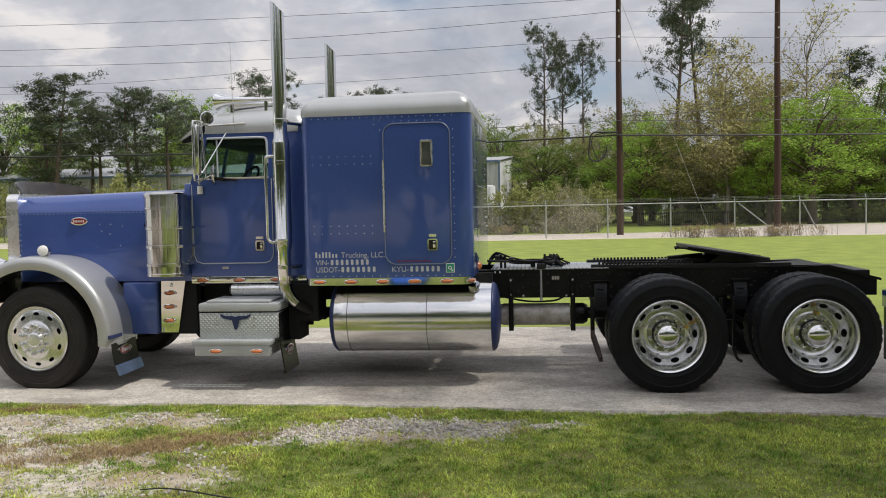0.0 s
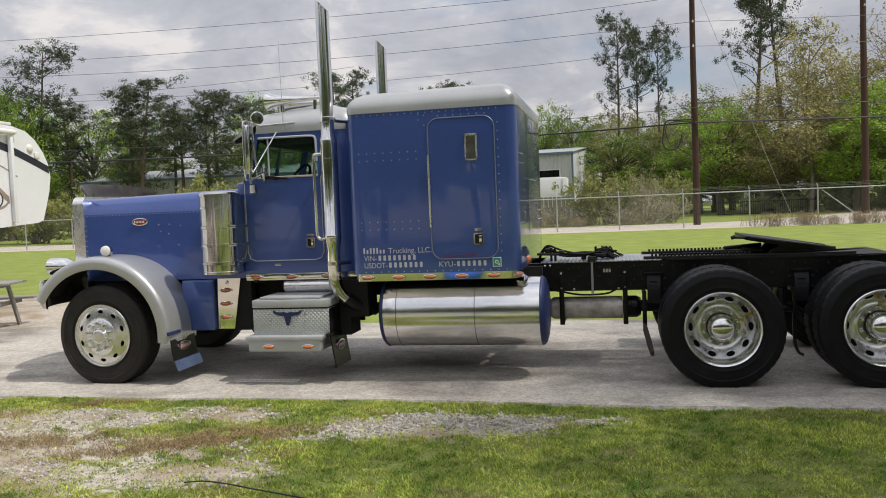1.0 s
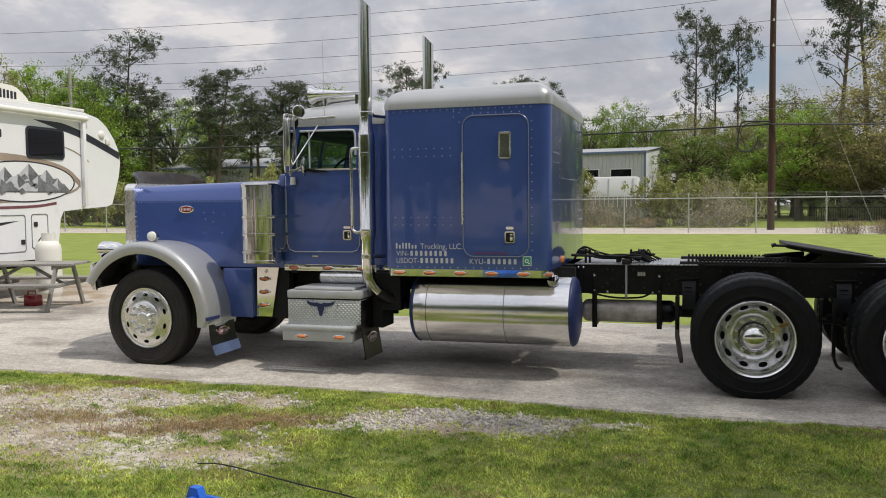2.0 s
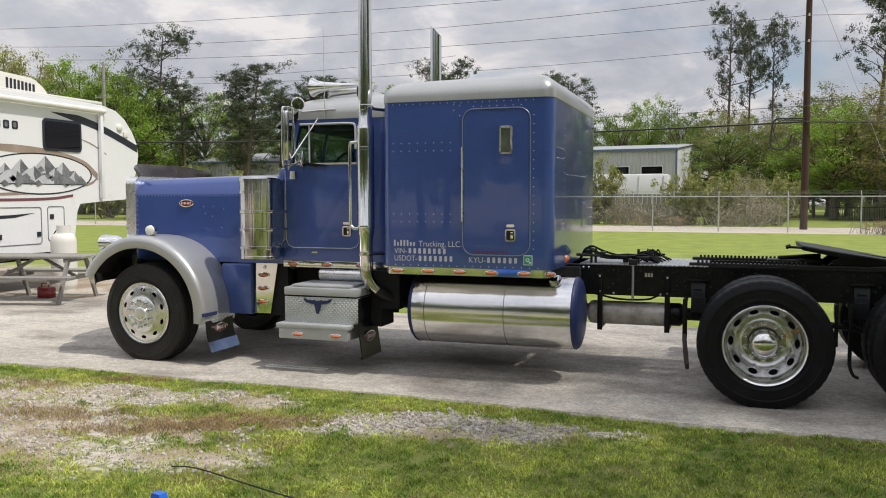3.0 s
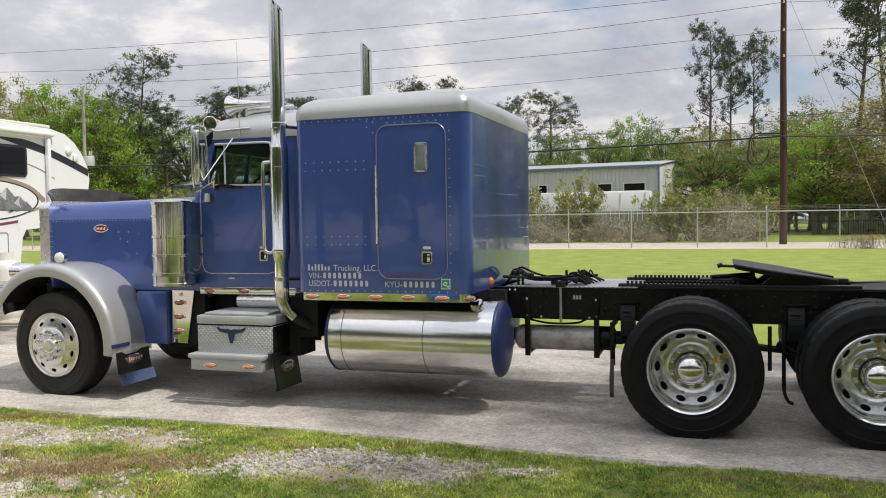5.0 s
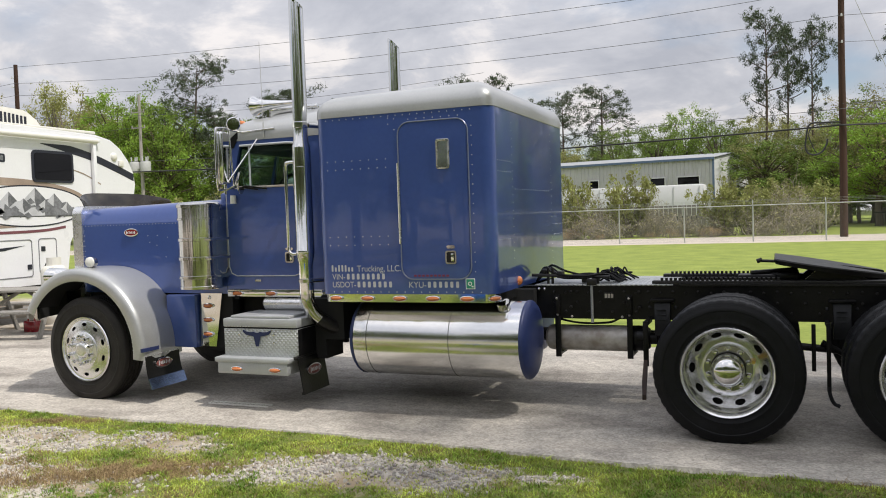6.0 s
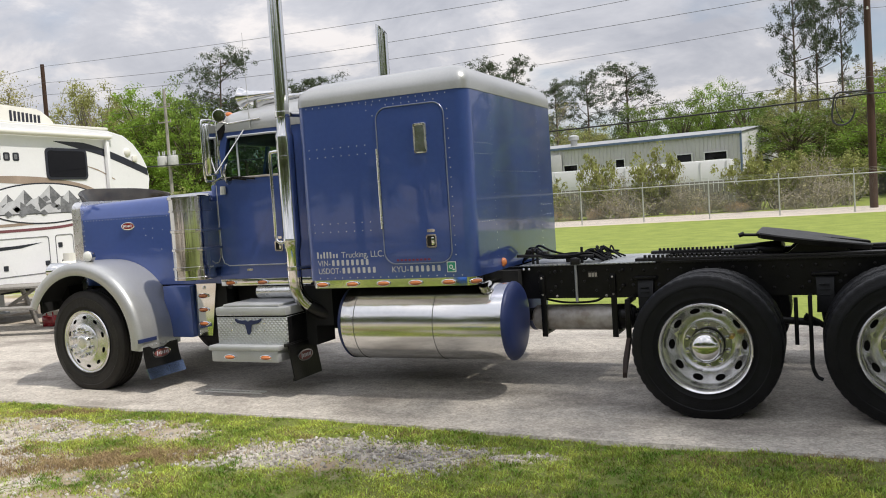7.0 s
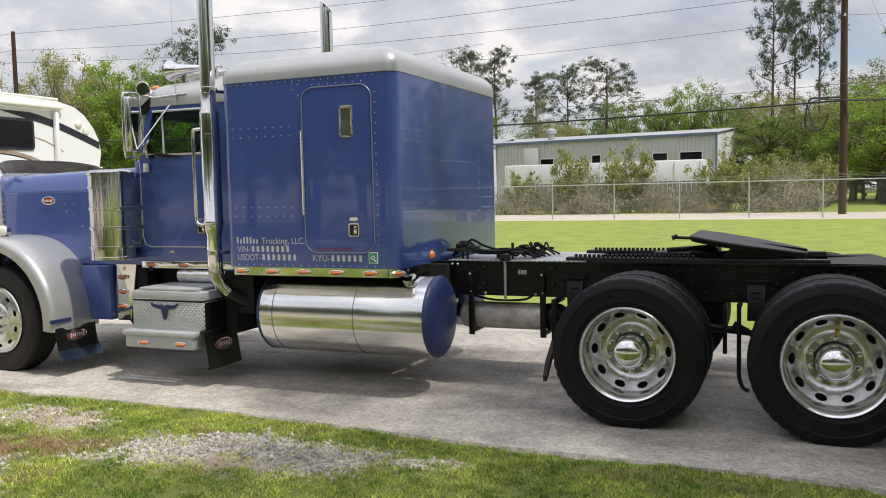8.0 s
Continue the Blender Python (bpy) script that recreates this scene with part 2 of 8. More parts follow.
M_LEAF_DARK = mat("dark_leaves", (0.120, 0.160, 0.055), island=0.35, trans=0.25, **LEAF)
M_LEAF_BUFF = mat("budding_leaves", (0.36, 0.33, 0.14), island=0.35, trans=0.4, **LEAF)
M_LEAF_SHRUB = mat("shrub_leaves", (0.285, 0.300, 0.105), island=0.35, trans=0.35, **LEAF)
M_LEAF_OLIVE = mat("olive_leaves", (0.34, 0.345, 0.130), island=0.35, trans=0.45, **LEAF)
M_GRASS = mat("grass_blades", (0.200, 0.340, 0.046), 0.6, var=0.28, scale=1.6, fine=9, island=0.58, trans=0.35, spec=0.25, col2=(0.45, 0.490, 0.105), contrast=0.10)
M_GRASS_DRY = mat("dry_grass", (0.34, 0.25, 0.135), 0.75, var=0.3, scale=2, fine=8, island=0.35, trans=0.2, spec=0.2)
M_SEAL = mat("door_edge_seal", (0.20, 0.235, 0.33), 0.32, 0.3, var=0.15, scale=8, fine=60)
M_TRIM = mat("pale_trim", (0.50, 0.53, 0.58), 0.34, 0.35, var=0.08, scale=6, fine=50)
M_RIM = mat("polished_rim", (0.79, 0.79, 0.795), 0.23, 1.0, var=0.12, scale=10, fine=60, rvar=0.10)
M_HUB = mat("hub_steel", (0.34, 0.34, 0.335), 0.22, 0.85, var=0.2, scale=12, fine=60)
M_LEAF_TAN = mat("brown_brush_leaves", (0.33, 0.30, 0.17), island=0.4, trans=0.25, **LEAF)
M_TWIG = mat("grey_twigs", (0.31, 0.275, 0.23), 0.9, var=0.3, scale=2, fine=14)
M_STONE = mat("pale_gravel", (0.34, 0.315, 0.28), 0.85, var=0.2, scale=20, fine=120, island=0.35, col2=(0.46, 0.435, 0.40))


# ---- mesh helpers ----
def finish(bm, name, material, smooth=35.0):
    bmesh.ops.recalc_face_normals(bm, faces=bm.faces)
    me = bpy.data.meshes.new(name)
    bm.to_mesh(me)
    bm.free()
    me.materials.append(material)
    if smooth:
        me.shade_smooth()
        me.set_sharp_from_angle(angle=radians(smooth))
    return me


def part(name, bm, material, parent, label="", smooth=35.0, m=None):
    """Links a bmesh (or a finished mesh) as one mesh object under a thing or a part."""
    me = bm if isinstance(bm, bpy.types.Mesh) else finish(bm, name, material, smooth)
    ob = new(name, me)
    ob.parent = parent
    if m is not None:
        ob.matrix_local = m
    if label:
        tagged(ob, label)
    return ob


def thing(name, label, category, at=(0, 0, 0), group="", kind=""):
    ob = new(name)
    ob.location = at
    ob.empty_display_size = 0.2
    return tagged(ob, label, category, group, kind)


def solid(name, bm, material, label, category, group="", kind="", smooth=35.0):
    """A thing or a piece of the setting that is one mesh."""
    return tagged(new(name, finish(bm, name, material, smooth)), label, category, group, kind)


def box(bm, x0, x1, y0, y1, z0, z1, bevel=0.0, seg=2):
    made = bmesh.ops.create_cube(bm, size=1.0)["verts"]
    for v in made:
        v.co = Vector((x0 + (v.co.x + 0.5) * (x1 - x0), y0 + (v.co.y + 0.5) * (y1 - y0), z0 + (v.co.z + 0.5) * (z1 - z0)))
    if bevel:
        edges = list({e for v in made for e in v.link_edges})
        bmesh.ops.bevel(bm, geom=edges, offset=bevel, segments=seg, affect="EDGES", profile=0.5)
    return bm


def loft(bm, loops, closed=True, cap0=True, cap1=True):
    rings = [[bm.verts.new(p) for p in loop] for loop in loops]
    count = len(rings[0])
    for a, b in zip(rings, rings[1:]):
        for k in range(count if closed else count - 1):
            j = (k + 1) % count
            bm.faces.new((a[k], a[j], b[j], b[k]))
    if cap0:
        bm.faces.new(rings[0][::-1])
    if cap1:
        bm.faces.new(rings[-1])
    return bm


def frame_of(way):
    way = Vector(way).normalized()
    side = way.orthogonal().normalized()
    return side, way.cross(side)


def rod(bm, a, b, r0, r1=None, seg=12, caps=True):
    a, b = Vector(a), Vector(b)
    s, t = frame_of(b - a)
    r1 = r0 if r1 is None else r1
    loops = []
    for p, r in ((a, r0), (b, r1)):
        loops.append([p + (s * math.cos(k * math.tau / seg) + t * math.sin(k * math.tau / seg)) * r for k in range(seg)])
    return loft(bm, loops, True, caps, caps)


def tube(bm, points, radius, seg=10, caps=True):
    """A round tube along a polyline; radius is one number or one for each point."""
    pts = [Vector(p) for p in points]
    radii = radius if isinstance(radius, (list, tuple)) else [radius] * len(pts)
    ways = [(pts[min(k + 1, len(pts) - 1)] - pts[max(k - 1, 0)]).normalized() for k in range(len(pts))]
    side = ways[0].orthogonal().normalized()
    loops = []
    for p, w, r in zip(pts, ways, radii):
        side = (side - w * side.dot(w)).normalized()
        other = w.cross(side)
        loops.append([p + (side * math.cos(k * math.tau / seg) + other * math.sin(k * math.tau / seg)) * r for k in range(seg)])
    return loft(bm, loops, True, caps, caps)


def smooth_line(points, n=6):
    """A Catmull-Rom line through the points."""
    p = [Vector(q) for q in points]
    p = [p[0] * 2 - p[1]] + p + [p[-1] * 2 - p[-2]]
    out = []
    for k in range(1, len(p) - 2):
        for j in range(n):
            t = j / n
            a, b, c, d = p[k - 1], p[k], p[k + 1], p[k + 2]
            out.append(0.5 * ((2 * b) + (c - a) * t + (2 * a - 5 * b + 4 * c - d) * t * t + (3 * b - a - 3 * c + d) * t ** 3))
    return out + [p[-2]]


def lathe(bm, profile, seg=48, centre=(0, 0, 0), axis="y", closed=False):
    """Turns (radius, height) pairs round an axis."""
    loops = []
    c = Vector(centre)
    for k in range(seg):
        a = k * math.tau / seg
        u, v = math.cos(a), math.sin(a)
        loop = []
        for r, h in profile:
            loop.append(c + Vector({"y": (r * u, h, r * v), "x": (h, r * u, r * v), "z": (r * u, r * v, h)}[axis]))
        loops.append(loop)
    rings = [[bm.verts.new(p) for p in loop] for loop in loops]
    n = len(profile)
    for k in range(seg):
        a, b = rings[k], rings[(k + 1) % seg]
        for j in range(n if closed else n - 1):
            i = (j + 1) % n
            bm.faces.new((a[j], a[i], b[i], b[j]))
    bmesh.ops.remove_doubles(bm, verts=bm.verts, dist=1e-6)
    return bm


def slab(bm, outline, y0, y1, axis="y"):
    """A flat outline (x, z) with a thickness from y0 to y1; axis x: the outline is (y, z)."""
    put = (lambda a, b, d: (a, d, b)) if axis == "y" else ((lambda a, b, d: (d, a, b)) if axis == "x" else (lambda a, b, d: (a, b, d)))
    return loft(bm, [[put(a, b, y0) for a, b in outline], [put(a, b, y1) for a, b in outline]])


def round_rect(x0, x1, z0, z1, r, n=6):
    out = []
    for cx, cz, start in ((x1 - r, z1 - r, 0), (x0 + r, z1 - r, 90), (x0 + r, z0 + r, 180), (x1 - r, z0 + r, 270)):
        for k in range(n + 1):
            a = radians(start + 90 * k / n)
            out.append((cx + r * math.cos(a), cz + r * math.sin(a)))
    return out


def ring_frame(bm, outer, inner, y0, y1, axis="y"):
    """A flat frame between two outlines with the same number of points."""
    put = (lambda a, b, d: (a, d, b)) if axis == "y" else (lambda a, b, d: (d, a, b))
    sets = [[bm.verts.new(put(a, b, d)) for a, b in line] for d in (y0, y1) for line in (outer, inner)]
    o0, i0, o1, i1 = sets
    n = len(outer)
    for k in range(n):
        j = (k + 1) % n
        for quad in ((o0[k], o0[j], i0[j], i0[k]), (o1[k], i1[k], i1[j], o1[j]), (o0[k], o1[k], o1[j], o0[j]), (i0[k], i0[j], i1[j], i1[k])):
            bm.faces.new(quad)
    return bm


def dome(bm, centre, r, out, way=(0, -1, 0), seg=10, rings=3):
    """A low domed button on a surface."""
    c, w = Vector(centre), Vector(way).normalized()
    s, t = frame_of(w)
    loops = []
    for k in range(rings + 1):
        a = math.pi / 2 * k / rings
        rr, h = max(r * math.cos(a), r * 0.05), out * math.sin(a)
        loops.append([c + w * h + (s * math.cos(j * math.tau / seg) + t * math.sin(j * math.tau / seg)) * rr for j in range(seg)])
    return loft(bm, loops, True, False, True)


def raw(name, verts, faces, material, smooth=False):
    me = bpy.data.meshes.new(name)
    me.from_pydata(verts, [], faces)
    me.materials.append(material)
    if smooth:
        me.shade_smooth()
    return me


# ---- ground ----
# worn places in the verge: centre, half length, half width, turn
PATCHES = ((-2.28, -1.36, 1.12, 0.40, 8), (-1.05, -1.16, 0.28, 0.12, 12), (-4.22, -1.06, 0.62, 0.27, -14), (-5.6, -1.30, 1.25, 0.36, 6), (-5.0, -2.05, 1.35, 0.48, -8), (-3.85, -2.62, 0.72, 0.27, 14), (-5.3, -2.8, 1.35, 0.62, 5), (-7.0, -1.75, 1.8, 0.75, 0))


def ground_mat():
    m = mat("lawn_ground", (0.168, 0.226, 0.040), 0.85, var=0.24, scale=1.3, fine=14, bump=0.8, bump_scale=24, col2=(0.232, 0.272, 0.062), spec=0.2)
    n, l = m.node_tree.nodes, m.node_tree.links
    p = n["Principled BSDF"]
    lawn = p.inputs["Base Color"].links[0].from_socket
    tc = n.new("ShaderNodeTexCoord")
    sep = n.new("ShaderNodeSeparateXYZ")
    l.new(tc.outputs["Object"], sep.inputs[0])

    def noise_of(scale, detail=6):
        t = n.new("ShaderNodeTexNoise")
        t.inputs["Scale"].default_value, t.inputs["Detail"].default_value = scale, detail
        l.new(tc.outputs["Object"], t.inputs["Vector"])
        return t.outputs["Fac"]

    def rng(src, a, b, c=0.0, d=1.0):
        r = n.new("ShaderNodeMapRange")
        for key, v in zip(("From Min", "From Max", "To Min", "To Max"), (a, b, c, d)):
            r.inputs[key].default_value = v
        l.new(src, r.inputs["Value"])
        return r.outputs[0]

    def op(kind, a, b):
        q = n.new("ShaderNodeMath")
        q.operation = kind
        for k, s in enumerate((a, b)):
            if isinstance(s, (int, float)):
                q.inputs[k].default_value = s
            else:
                l.new(s, q.inputs[k])
        return q.outputs[0]

    def blend(f, a, b):
        q = n.new("ShaderNodeMix")
        q.data_type = "RGBA"
        l.new(f, q.inputs[0])
        for k, s in ((6, a), (7, b)):
            if isinstance(s, tuple):
                q.inputs[k].default_value = (*s, 1)
            else:
                l.new(s, q.inputs[k])
        return q.outputs[2]

    big, small = noise_of(1.1), noise_of(16, 8)
    def hill(cx, cy, sx, sy, angle):
        ca, sa = math.cos(radians(angle)), math.sin(radians(angle))
        px, py = op("ADD", sep.outputs["X"], -cx), op("ADD", sep.outputs["Y"], -cy)
        dx = op("DIVIDE", op("ADD", op("MULTIPLY", px, ca), op("MULTIPLY", py, sa)), sx)
        dy = op("DIVIDE", op("SUBTRACT", op("MULTIPLY", py, ca), op("MULTIPLY", px, sa)), sy)
        return op("SUBTRACT", 1.0, op("ADD", op("MULTIPLY", dx, dx), op("MULTIPLY", dy, dy)))
    patch = hill(*PATCHES[0])
    for spot in PATCHES[1:]:
        patch = op("MAXIMUM", patch, hill(*spot))
    near = rng(op("ADD", patch, op("MULTIPLY", op("SUBTRACT", small, 0.5), 2.6)), -0.35, 0.45)
    yard = op("MULTIPLY", rng(op("ADD", sep.outputs["X"], op("MULTIPLY", big, 2.0)), -7.6, -8.4), rng(op("ADD", sep.outputs["Y"], op("MULTIPLY", big, 2.0)), 9.6, 10.6, 1.0, 0.0))
    # unseen pale dirt behind the viewpoint, added to brighten chrome and truck side
    behind = rng(op("ADD", sep.outputs["Y"], op("MULTIPLY", big, 2.0)), -3.4, -4.2)
    behind = op("MULTIPLY", behind, rng(op("ADD", sep.outputs["Y"], op("MULTIPLY", big, 3.0)), -9.0, -8.0))
    turf = op("MULTIPLY", rng(sep.outputs["Y"], -4.6, -4.0), rng(sep.outputs["Y"], -0.3, -0.4))
    lawn = blend(op("MULTIPLY", turf, 0.75), lawn, (0.135, 0.150, 0.050))
    yard = op("MAXIMUM", yard, behind)
    dirt = blend(rng(small, 0.35, 0.65), (0.34, 0.295, 0.24), (0.52, 0.48, 0.42))
    dirt = blend(rng(big, 0.45, 0.6), dirt, (0.30, 0.24, 0.165))
    colour = blend(op("MAXIMUM", near, yard), lawn, dirt)
    l.new(colour, p.inputs["Base Color"])
    return m


def build_ground():
    def steps(*runs):
        out = []
        for a, b, s in runs:
            out += list(np.arange(a, b, s))
        return out + [runs[-1][1]]

    xs = steps((-2500, -100, 400), (-100, -20, 10), (-20, -9, 1.0), (-9, 5, 0.16), (5, 20, 1.5), (20, 100, 10), (100, 2500, 400))
    ys = steps((-2000, -100, 380), (-100, -10, 15), (-10, -4, 1.0), (-4, -0.4, 0.12), (-0.4, 10, 0.8), (10, 100, 6), (100, 3000, 400))
    verts, faces = [], []
    for y in ys:
        for x in xs:
            z = 0.0
            if -9 < x < 5 and -4 < y < -0.4:
                z = 0.03 * (noise.noise((x * 0.9, y * 0.9, 3.1)) - 0.2) + 0.012 * noise.noise((x * 5, y * 5, 0.7))
                z *= min(1.0, (-0.4 - y) / 0.3, (y + 4) / 0.5, (5 - x), (x + 9))
            verts.append((x, y, z))
    w = len(xs)
    for j in range(len(ys) - 1):
        for k in range(w - 1):
            a = j * w + k
            faces.append((a, a + 1, a + 1 + w, a + w))
    ob = new("ground", raw("ground", verts, faces, ground_mat(), True))
    tagged(ob, "mown green lawn with patches of pale bare dirt", "lawn", kind="structure")


def drive_mat():
    m = mat("worn_concrete", (0.378, 0.350, 0.307), 0.88, var=0.16, scale=0.7, fine=90, bump=0.35, col2=(0.485, 0.452, 0.402), spec=0.3)
    n, l = m.node_tree.nodes, m.node_tree.links
    p = n["Principled BSDF"]
    base = p.inputs["Base Color"].links[0].from_socket
    tc = n.new("ShaderNodeTexCoord")
    mp = n.new("ShaderNodeMapping")
    mp.inputs["Scale"].default_value = (0.5, 1.0, 1)
    l.new(tc.outputs["Object"], mp.inputs[0])
    st = n.new("ShaderNodeTexNoise")
    st.inputs["Scale"].default_value, st.inputs["Detail"].default_value = 1.7, 9
    l.new(mp.outputs[0], st.inputs["Vector"])
    r = n.new("ShaderNodeMapRange")
    for key, v in zip(("From Min", "From Max", "To Min", "To Max"), (0.48, 0.68, 0.0, 0.62)):
        r.inputs[key].default_value = v
    l.new(st.outputs["Fac"], r.inputs["Value"])
    q = n.new("ShaderNodeMix")
    q.data_type = "RGBA"
    l.new(r.outputs[0], q.inputs[0])
    l.new(base, q.inputs[6])
    q.inputs[7].default_value = (0.125, 0.108, 0.094, 1)
    # speckle of aggregate and blotches a hand wide
    sp = n.new("ShaderNodeTexNoise")
    sp.inputs["Scale"].default_value, sp.inputs["Detail"].default_value, sp.inputs["Roughness"].default_value = 9.0, 12, 0.75
    l.new(tc.outputs["Object"], sp.inputs["Vector"])
    sr = n.new("ShaderNodeMapRange")
    for key, v in zip(("From Min", "From Max", "To Min", "To Max"), (0.3, 0.7, 0.74, 1.24)):
        sr.inputs[key].default_value = v
    l.new(sp.outputs["Fac"], sr.inputs["Value"])
    # single stones of the aggregate
    vo = n.new("ShaderNodeTexVoronoi")
    vo.inputs["Scale"].default_value = 62.0
    l.new(tc.outputs["Object"], vo.inputs["Vector"])
    cell = n.new("ShaderNodeSeparateColor")
    l.new(vo.outputs["Color"], cell.inputs[0])
    cr = n.new("ShaderNodeMapRange")
    cr.inputs["To Min"].default_value, cr.inputs["To Max"].default_value = 0.77, 1.19
    l.new(cell.outputs[0], cr.inputs["Value"])
    both = n.new("ShaderNodeMath")
    both.operation = "MULTIPLY"
    l.new(sr.outputs[0], both.inputs[0])
    l.new(cr.outputs[0], both.inputs[1])
    hs = n.new("ShaderNodeHueSaturation")
    l.new(both.outputs[0], hs.inputs["Value"])
    l.new(q.outputs[2], hs.inputs["Color"])
    bp = p.inputs["Normal"].links[0].from_node
    l.new(vo.outputs["Distance"], bp.inputs["Height"])
    bp.inputs["Distance"].default_value = 0.004
    l.new(hs.outputs[0], p.inputs["Base Color"])
    return m


def near_edge(x):
    return -0.59 - 0.05 * min(4.6, max(0.0, x + 3.0)) + 0.05 * noise.noise((x * 0.5, 0, 0)) + 0.035 * noise.noise((x * 2.7, 4, 0)) - (0.05 * (x + 5) ** 2 * 0.25 if x < -5 else 0.0) * 0.3


def build_driveway():
    bm = bmesh.new()
    loops = []
    x = -60.0
    while x < 60.0:
        near = near_edge(x)
        far = 4.25 + 0.12 * noise.noise((x * 0.4, 9, 0)) + 0.05 * noise.noise((x * 2.0, 2, 0))
        loops.append([(x, near, -0.03), (x, near + 0.02, 0.012), (x, near + 0.25, 0.016), (x, 1.8, 0.02), (x, far - 0.1, 0.012), (x, far, -0.03)])
        x += 0.15 if -9 < x < 5 else 1.0
    loft(bm, loops, True, True, True)
    solid("road", bm, drive_mat(), "worn pale grey concrete driveway with dark stains", "driveway", kind="structure", smooth=60)
    # dirt road beyond the fence, and the paved yard further on
    bm = bmesh.new()
    loops = []
    x = -70.0
    while x < 90:
        wob = 0.4 * noise.noise((x * 0.15, 1, 5))
        far = 42.3 + wob + (min(12.0, max(0.0, x - 6) * 1.2))
        loops.append([(x, 34.7 + wob, -0.02), (x, 34.9 + wob, 0.02), (x, far, 0.03), (x, far + 0.3, -0.02)])
        x += 1.5
    loft(bm, loops)
    solid("pavement", bm, mat("dusty_road", (0.47, 0.42, 0.36), 0.9, var=0.15, scale=0.6, fine=20, bump=0.3), "pale dusty road running behind the chain link fence", "road", kind="structure", smooth=60)


build_ground()
build_driveway()


# ---- the truck ----
YC = 1.17           # centre line; its near side lies at y = 0
truck = thing("semi_truck", "blue semi tractor with silver roof, sleeper and tall chrome stacks", "truck")


def mirror_y(bm):
    """Adds the mirror image across the truck's centre line."""
    both = bmesh.ops.duplicate(bm, geom=list(bm.verts) + list(bm.edges) + list(bm.faces))["geom"]
    for g in both:
        if isinstance(g, bmesh.types.BMVert):
            g.co.y = 2 * YC - g.co.y
    return bm


def tyre_profile(width, R):
    half = [(0.310, 0.045), (0.319, 0.022), (0.342, 0.012), (0.355, 0.007), (0.359, 0.002), (0.367, 0.002), (0.371, 0.004), (0.400, -0.001),
            (0.438, 0.002), (0.443, -0.002), (0.462, -0.001), (0.468, 0.004), (R - 0.022, 0.012), (R - 0.008, 0.020), (R - 0.001, 0.036)]
    y = 0.036
    tread = []
    grooves = 4
    step = (width - 0.072) / (grooves + 1)
    for k in range(1, grooves + 1):
        g = y + step * k
        tread += [(R + 0.001, g - 0.008), (R - 0.013, g - 0.005), (R - 0.013, g + 0.005), (R + 0.001, g + 0.008)]
    return half + tread + [(r, width - h) for r, h in reversed(half)]


def tyre_mesh(width, R, material, lugs):
    bm = bmesh.new()
    prof = tyre_profile(width, R)
    seg, n = 176, len(prof)
    rings = []
    for k in range(seg):
        a = k * math.tau / seg
        ring = []
        for r, h in prof:
            if lugs and k % 4 in (0,) and r > R - 0.023 and (h < 0.05 or h > width - 0.05):
                r -= 0.006
            deg = k * 360 / seg
            if 0.357 < r < 0.435 and h < 0.05 and (55 < deg < 105 or 255 < deg < 285) and k % 3:
                h -= 0.003
            ring.append(bm.verts.new((r * math.cos(a), h, max(-0.503, r * math.sin(a)))))
        rings.append(ring)
    for k in range(seg):
        p, q = rings[k], rings[(k + 1) % seg]
        for j in range(n - 1):
            bm.faces.new((p[j], p[j + 1], q[j + 1], q[j]))
    return finish(bm, "tyre", material, 40)


def holed_disc(bm, r0, r1, depth, holes, rh, a, b, thick=0.012):
    """An annulus with oval hand holes; depth(r) gives its y."""
    N = 24
    half = math.pi / holes
    for h in range(holes):
        mid = (h + 0.5) * 2 * half
        rings = [[], [], []]
        for k in range(N):
            f = k * math.tau / N + math.pi / 4
            eu, ev = a / rh * math.cos(f), b * math.sin(f)
            du, dv = math.cos(f), math.sin(f)
            su = half / abs(du) if abs(du) > 1e-6 else 1e9
            sv = ((r1 - rh) if dv > 0 else (rh - r0)) / abs(dv) if abs(dv) > 1e-6 else 1e9
            s = min(su * 1.0, sv)
            if su < sv:
                bu, bv = du * su, dv * su
            else:
                bu, bv = du * sv, dv * sv
            for ring, (u, v, dy) in zip(rings, ((bu, bv, 0), (eu, ev, 0), (eu, ev, thick))):
                r = rh + v
                ring.append(bm.verts.new((r * math.cos(mid + u), depth(r) + dy, r * math.sin(mid + u))))
        for p, q in zip(rings, rings[1:]):
            for k in range(N):
                j = (k + 1) % N
                bm.faces.new((p[k], p[j], q[j], q[k]))
        # the four corners of the sector
        for u, v in ((half, r1), (-half, r1), (-half, r0), (half, r0)):
            ang = mid + u
            corner = bm.verts.new((v * math.cos(ang), depth(v), v * math.sin(ang)))
            near = sorted(rings[0], key=lambda w: (w.co - corner.co).length)[:2]
            bm.faces.new((corner, near[0], near[1]))
    return bm


def lerp_table(table):
    def f(r):
        for (r0, y0), (r1, y1) in zip(table, table[1:]):
            if r0 <= r <= r1:
                return y0 + (y1 - y0) * (r - r0) / (r1 - r0)
        return table[0][1] if r < table[0][0] else table[-1][1]
    return f


R_TYRE = 0.519
STEER_T = tyre_mesh(0.285, R_TYRE, M_RUBBER_DUSTY, False)
DRIVE_T = tyre_mesh(0.275, R_TYRE, M_RUBBER, True)


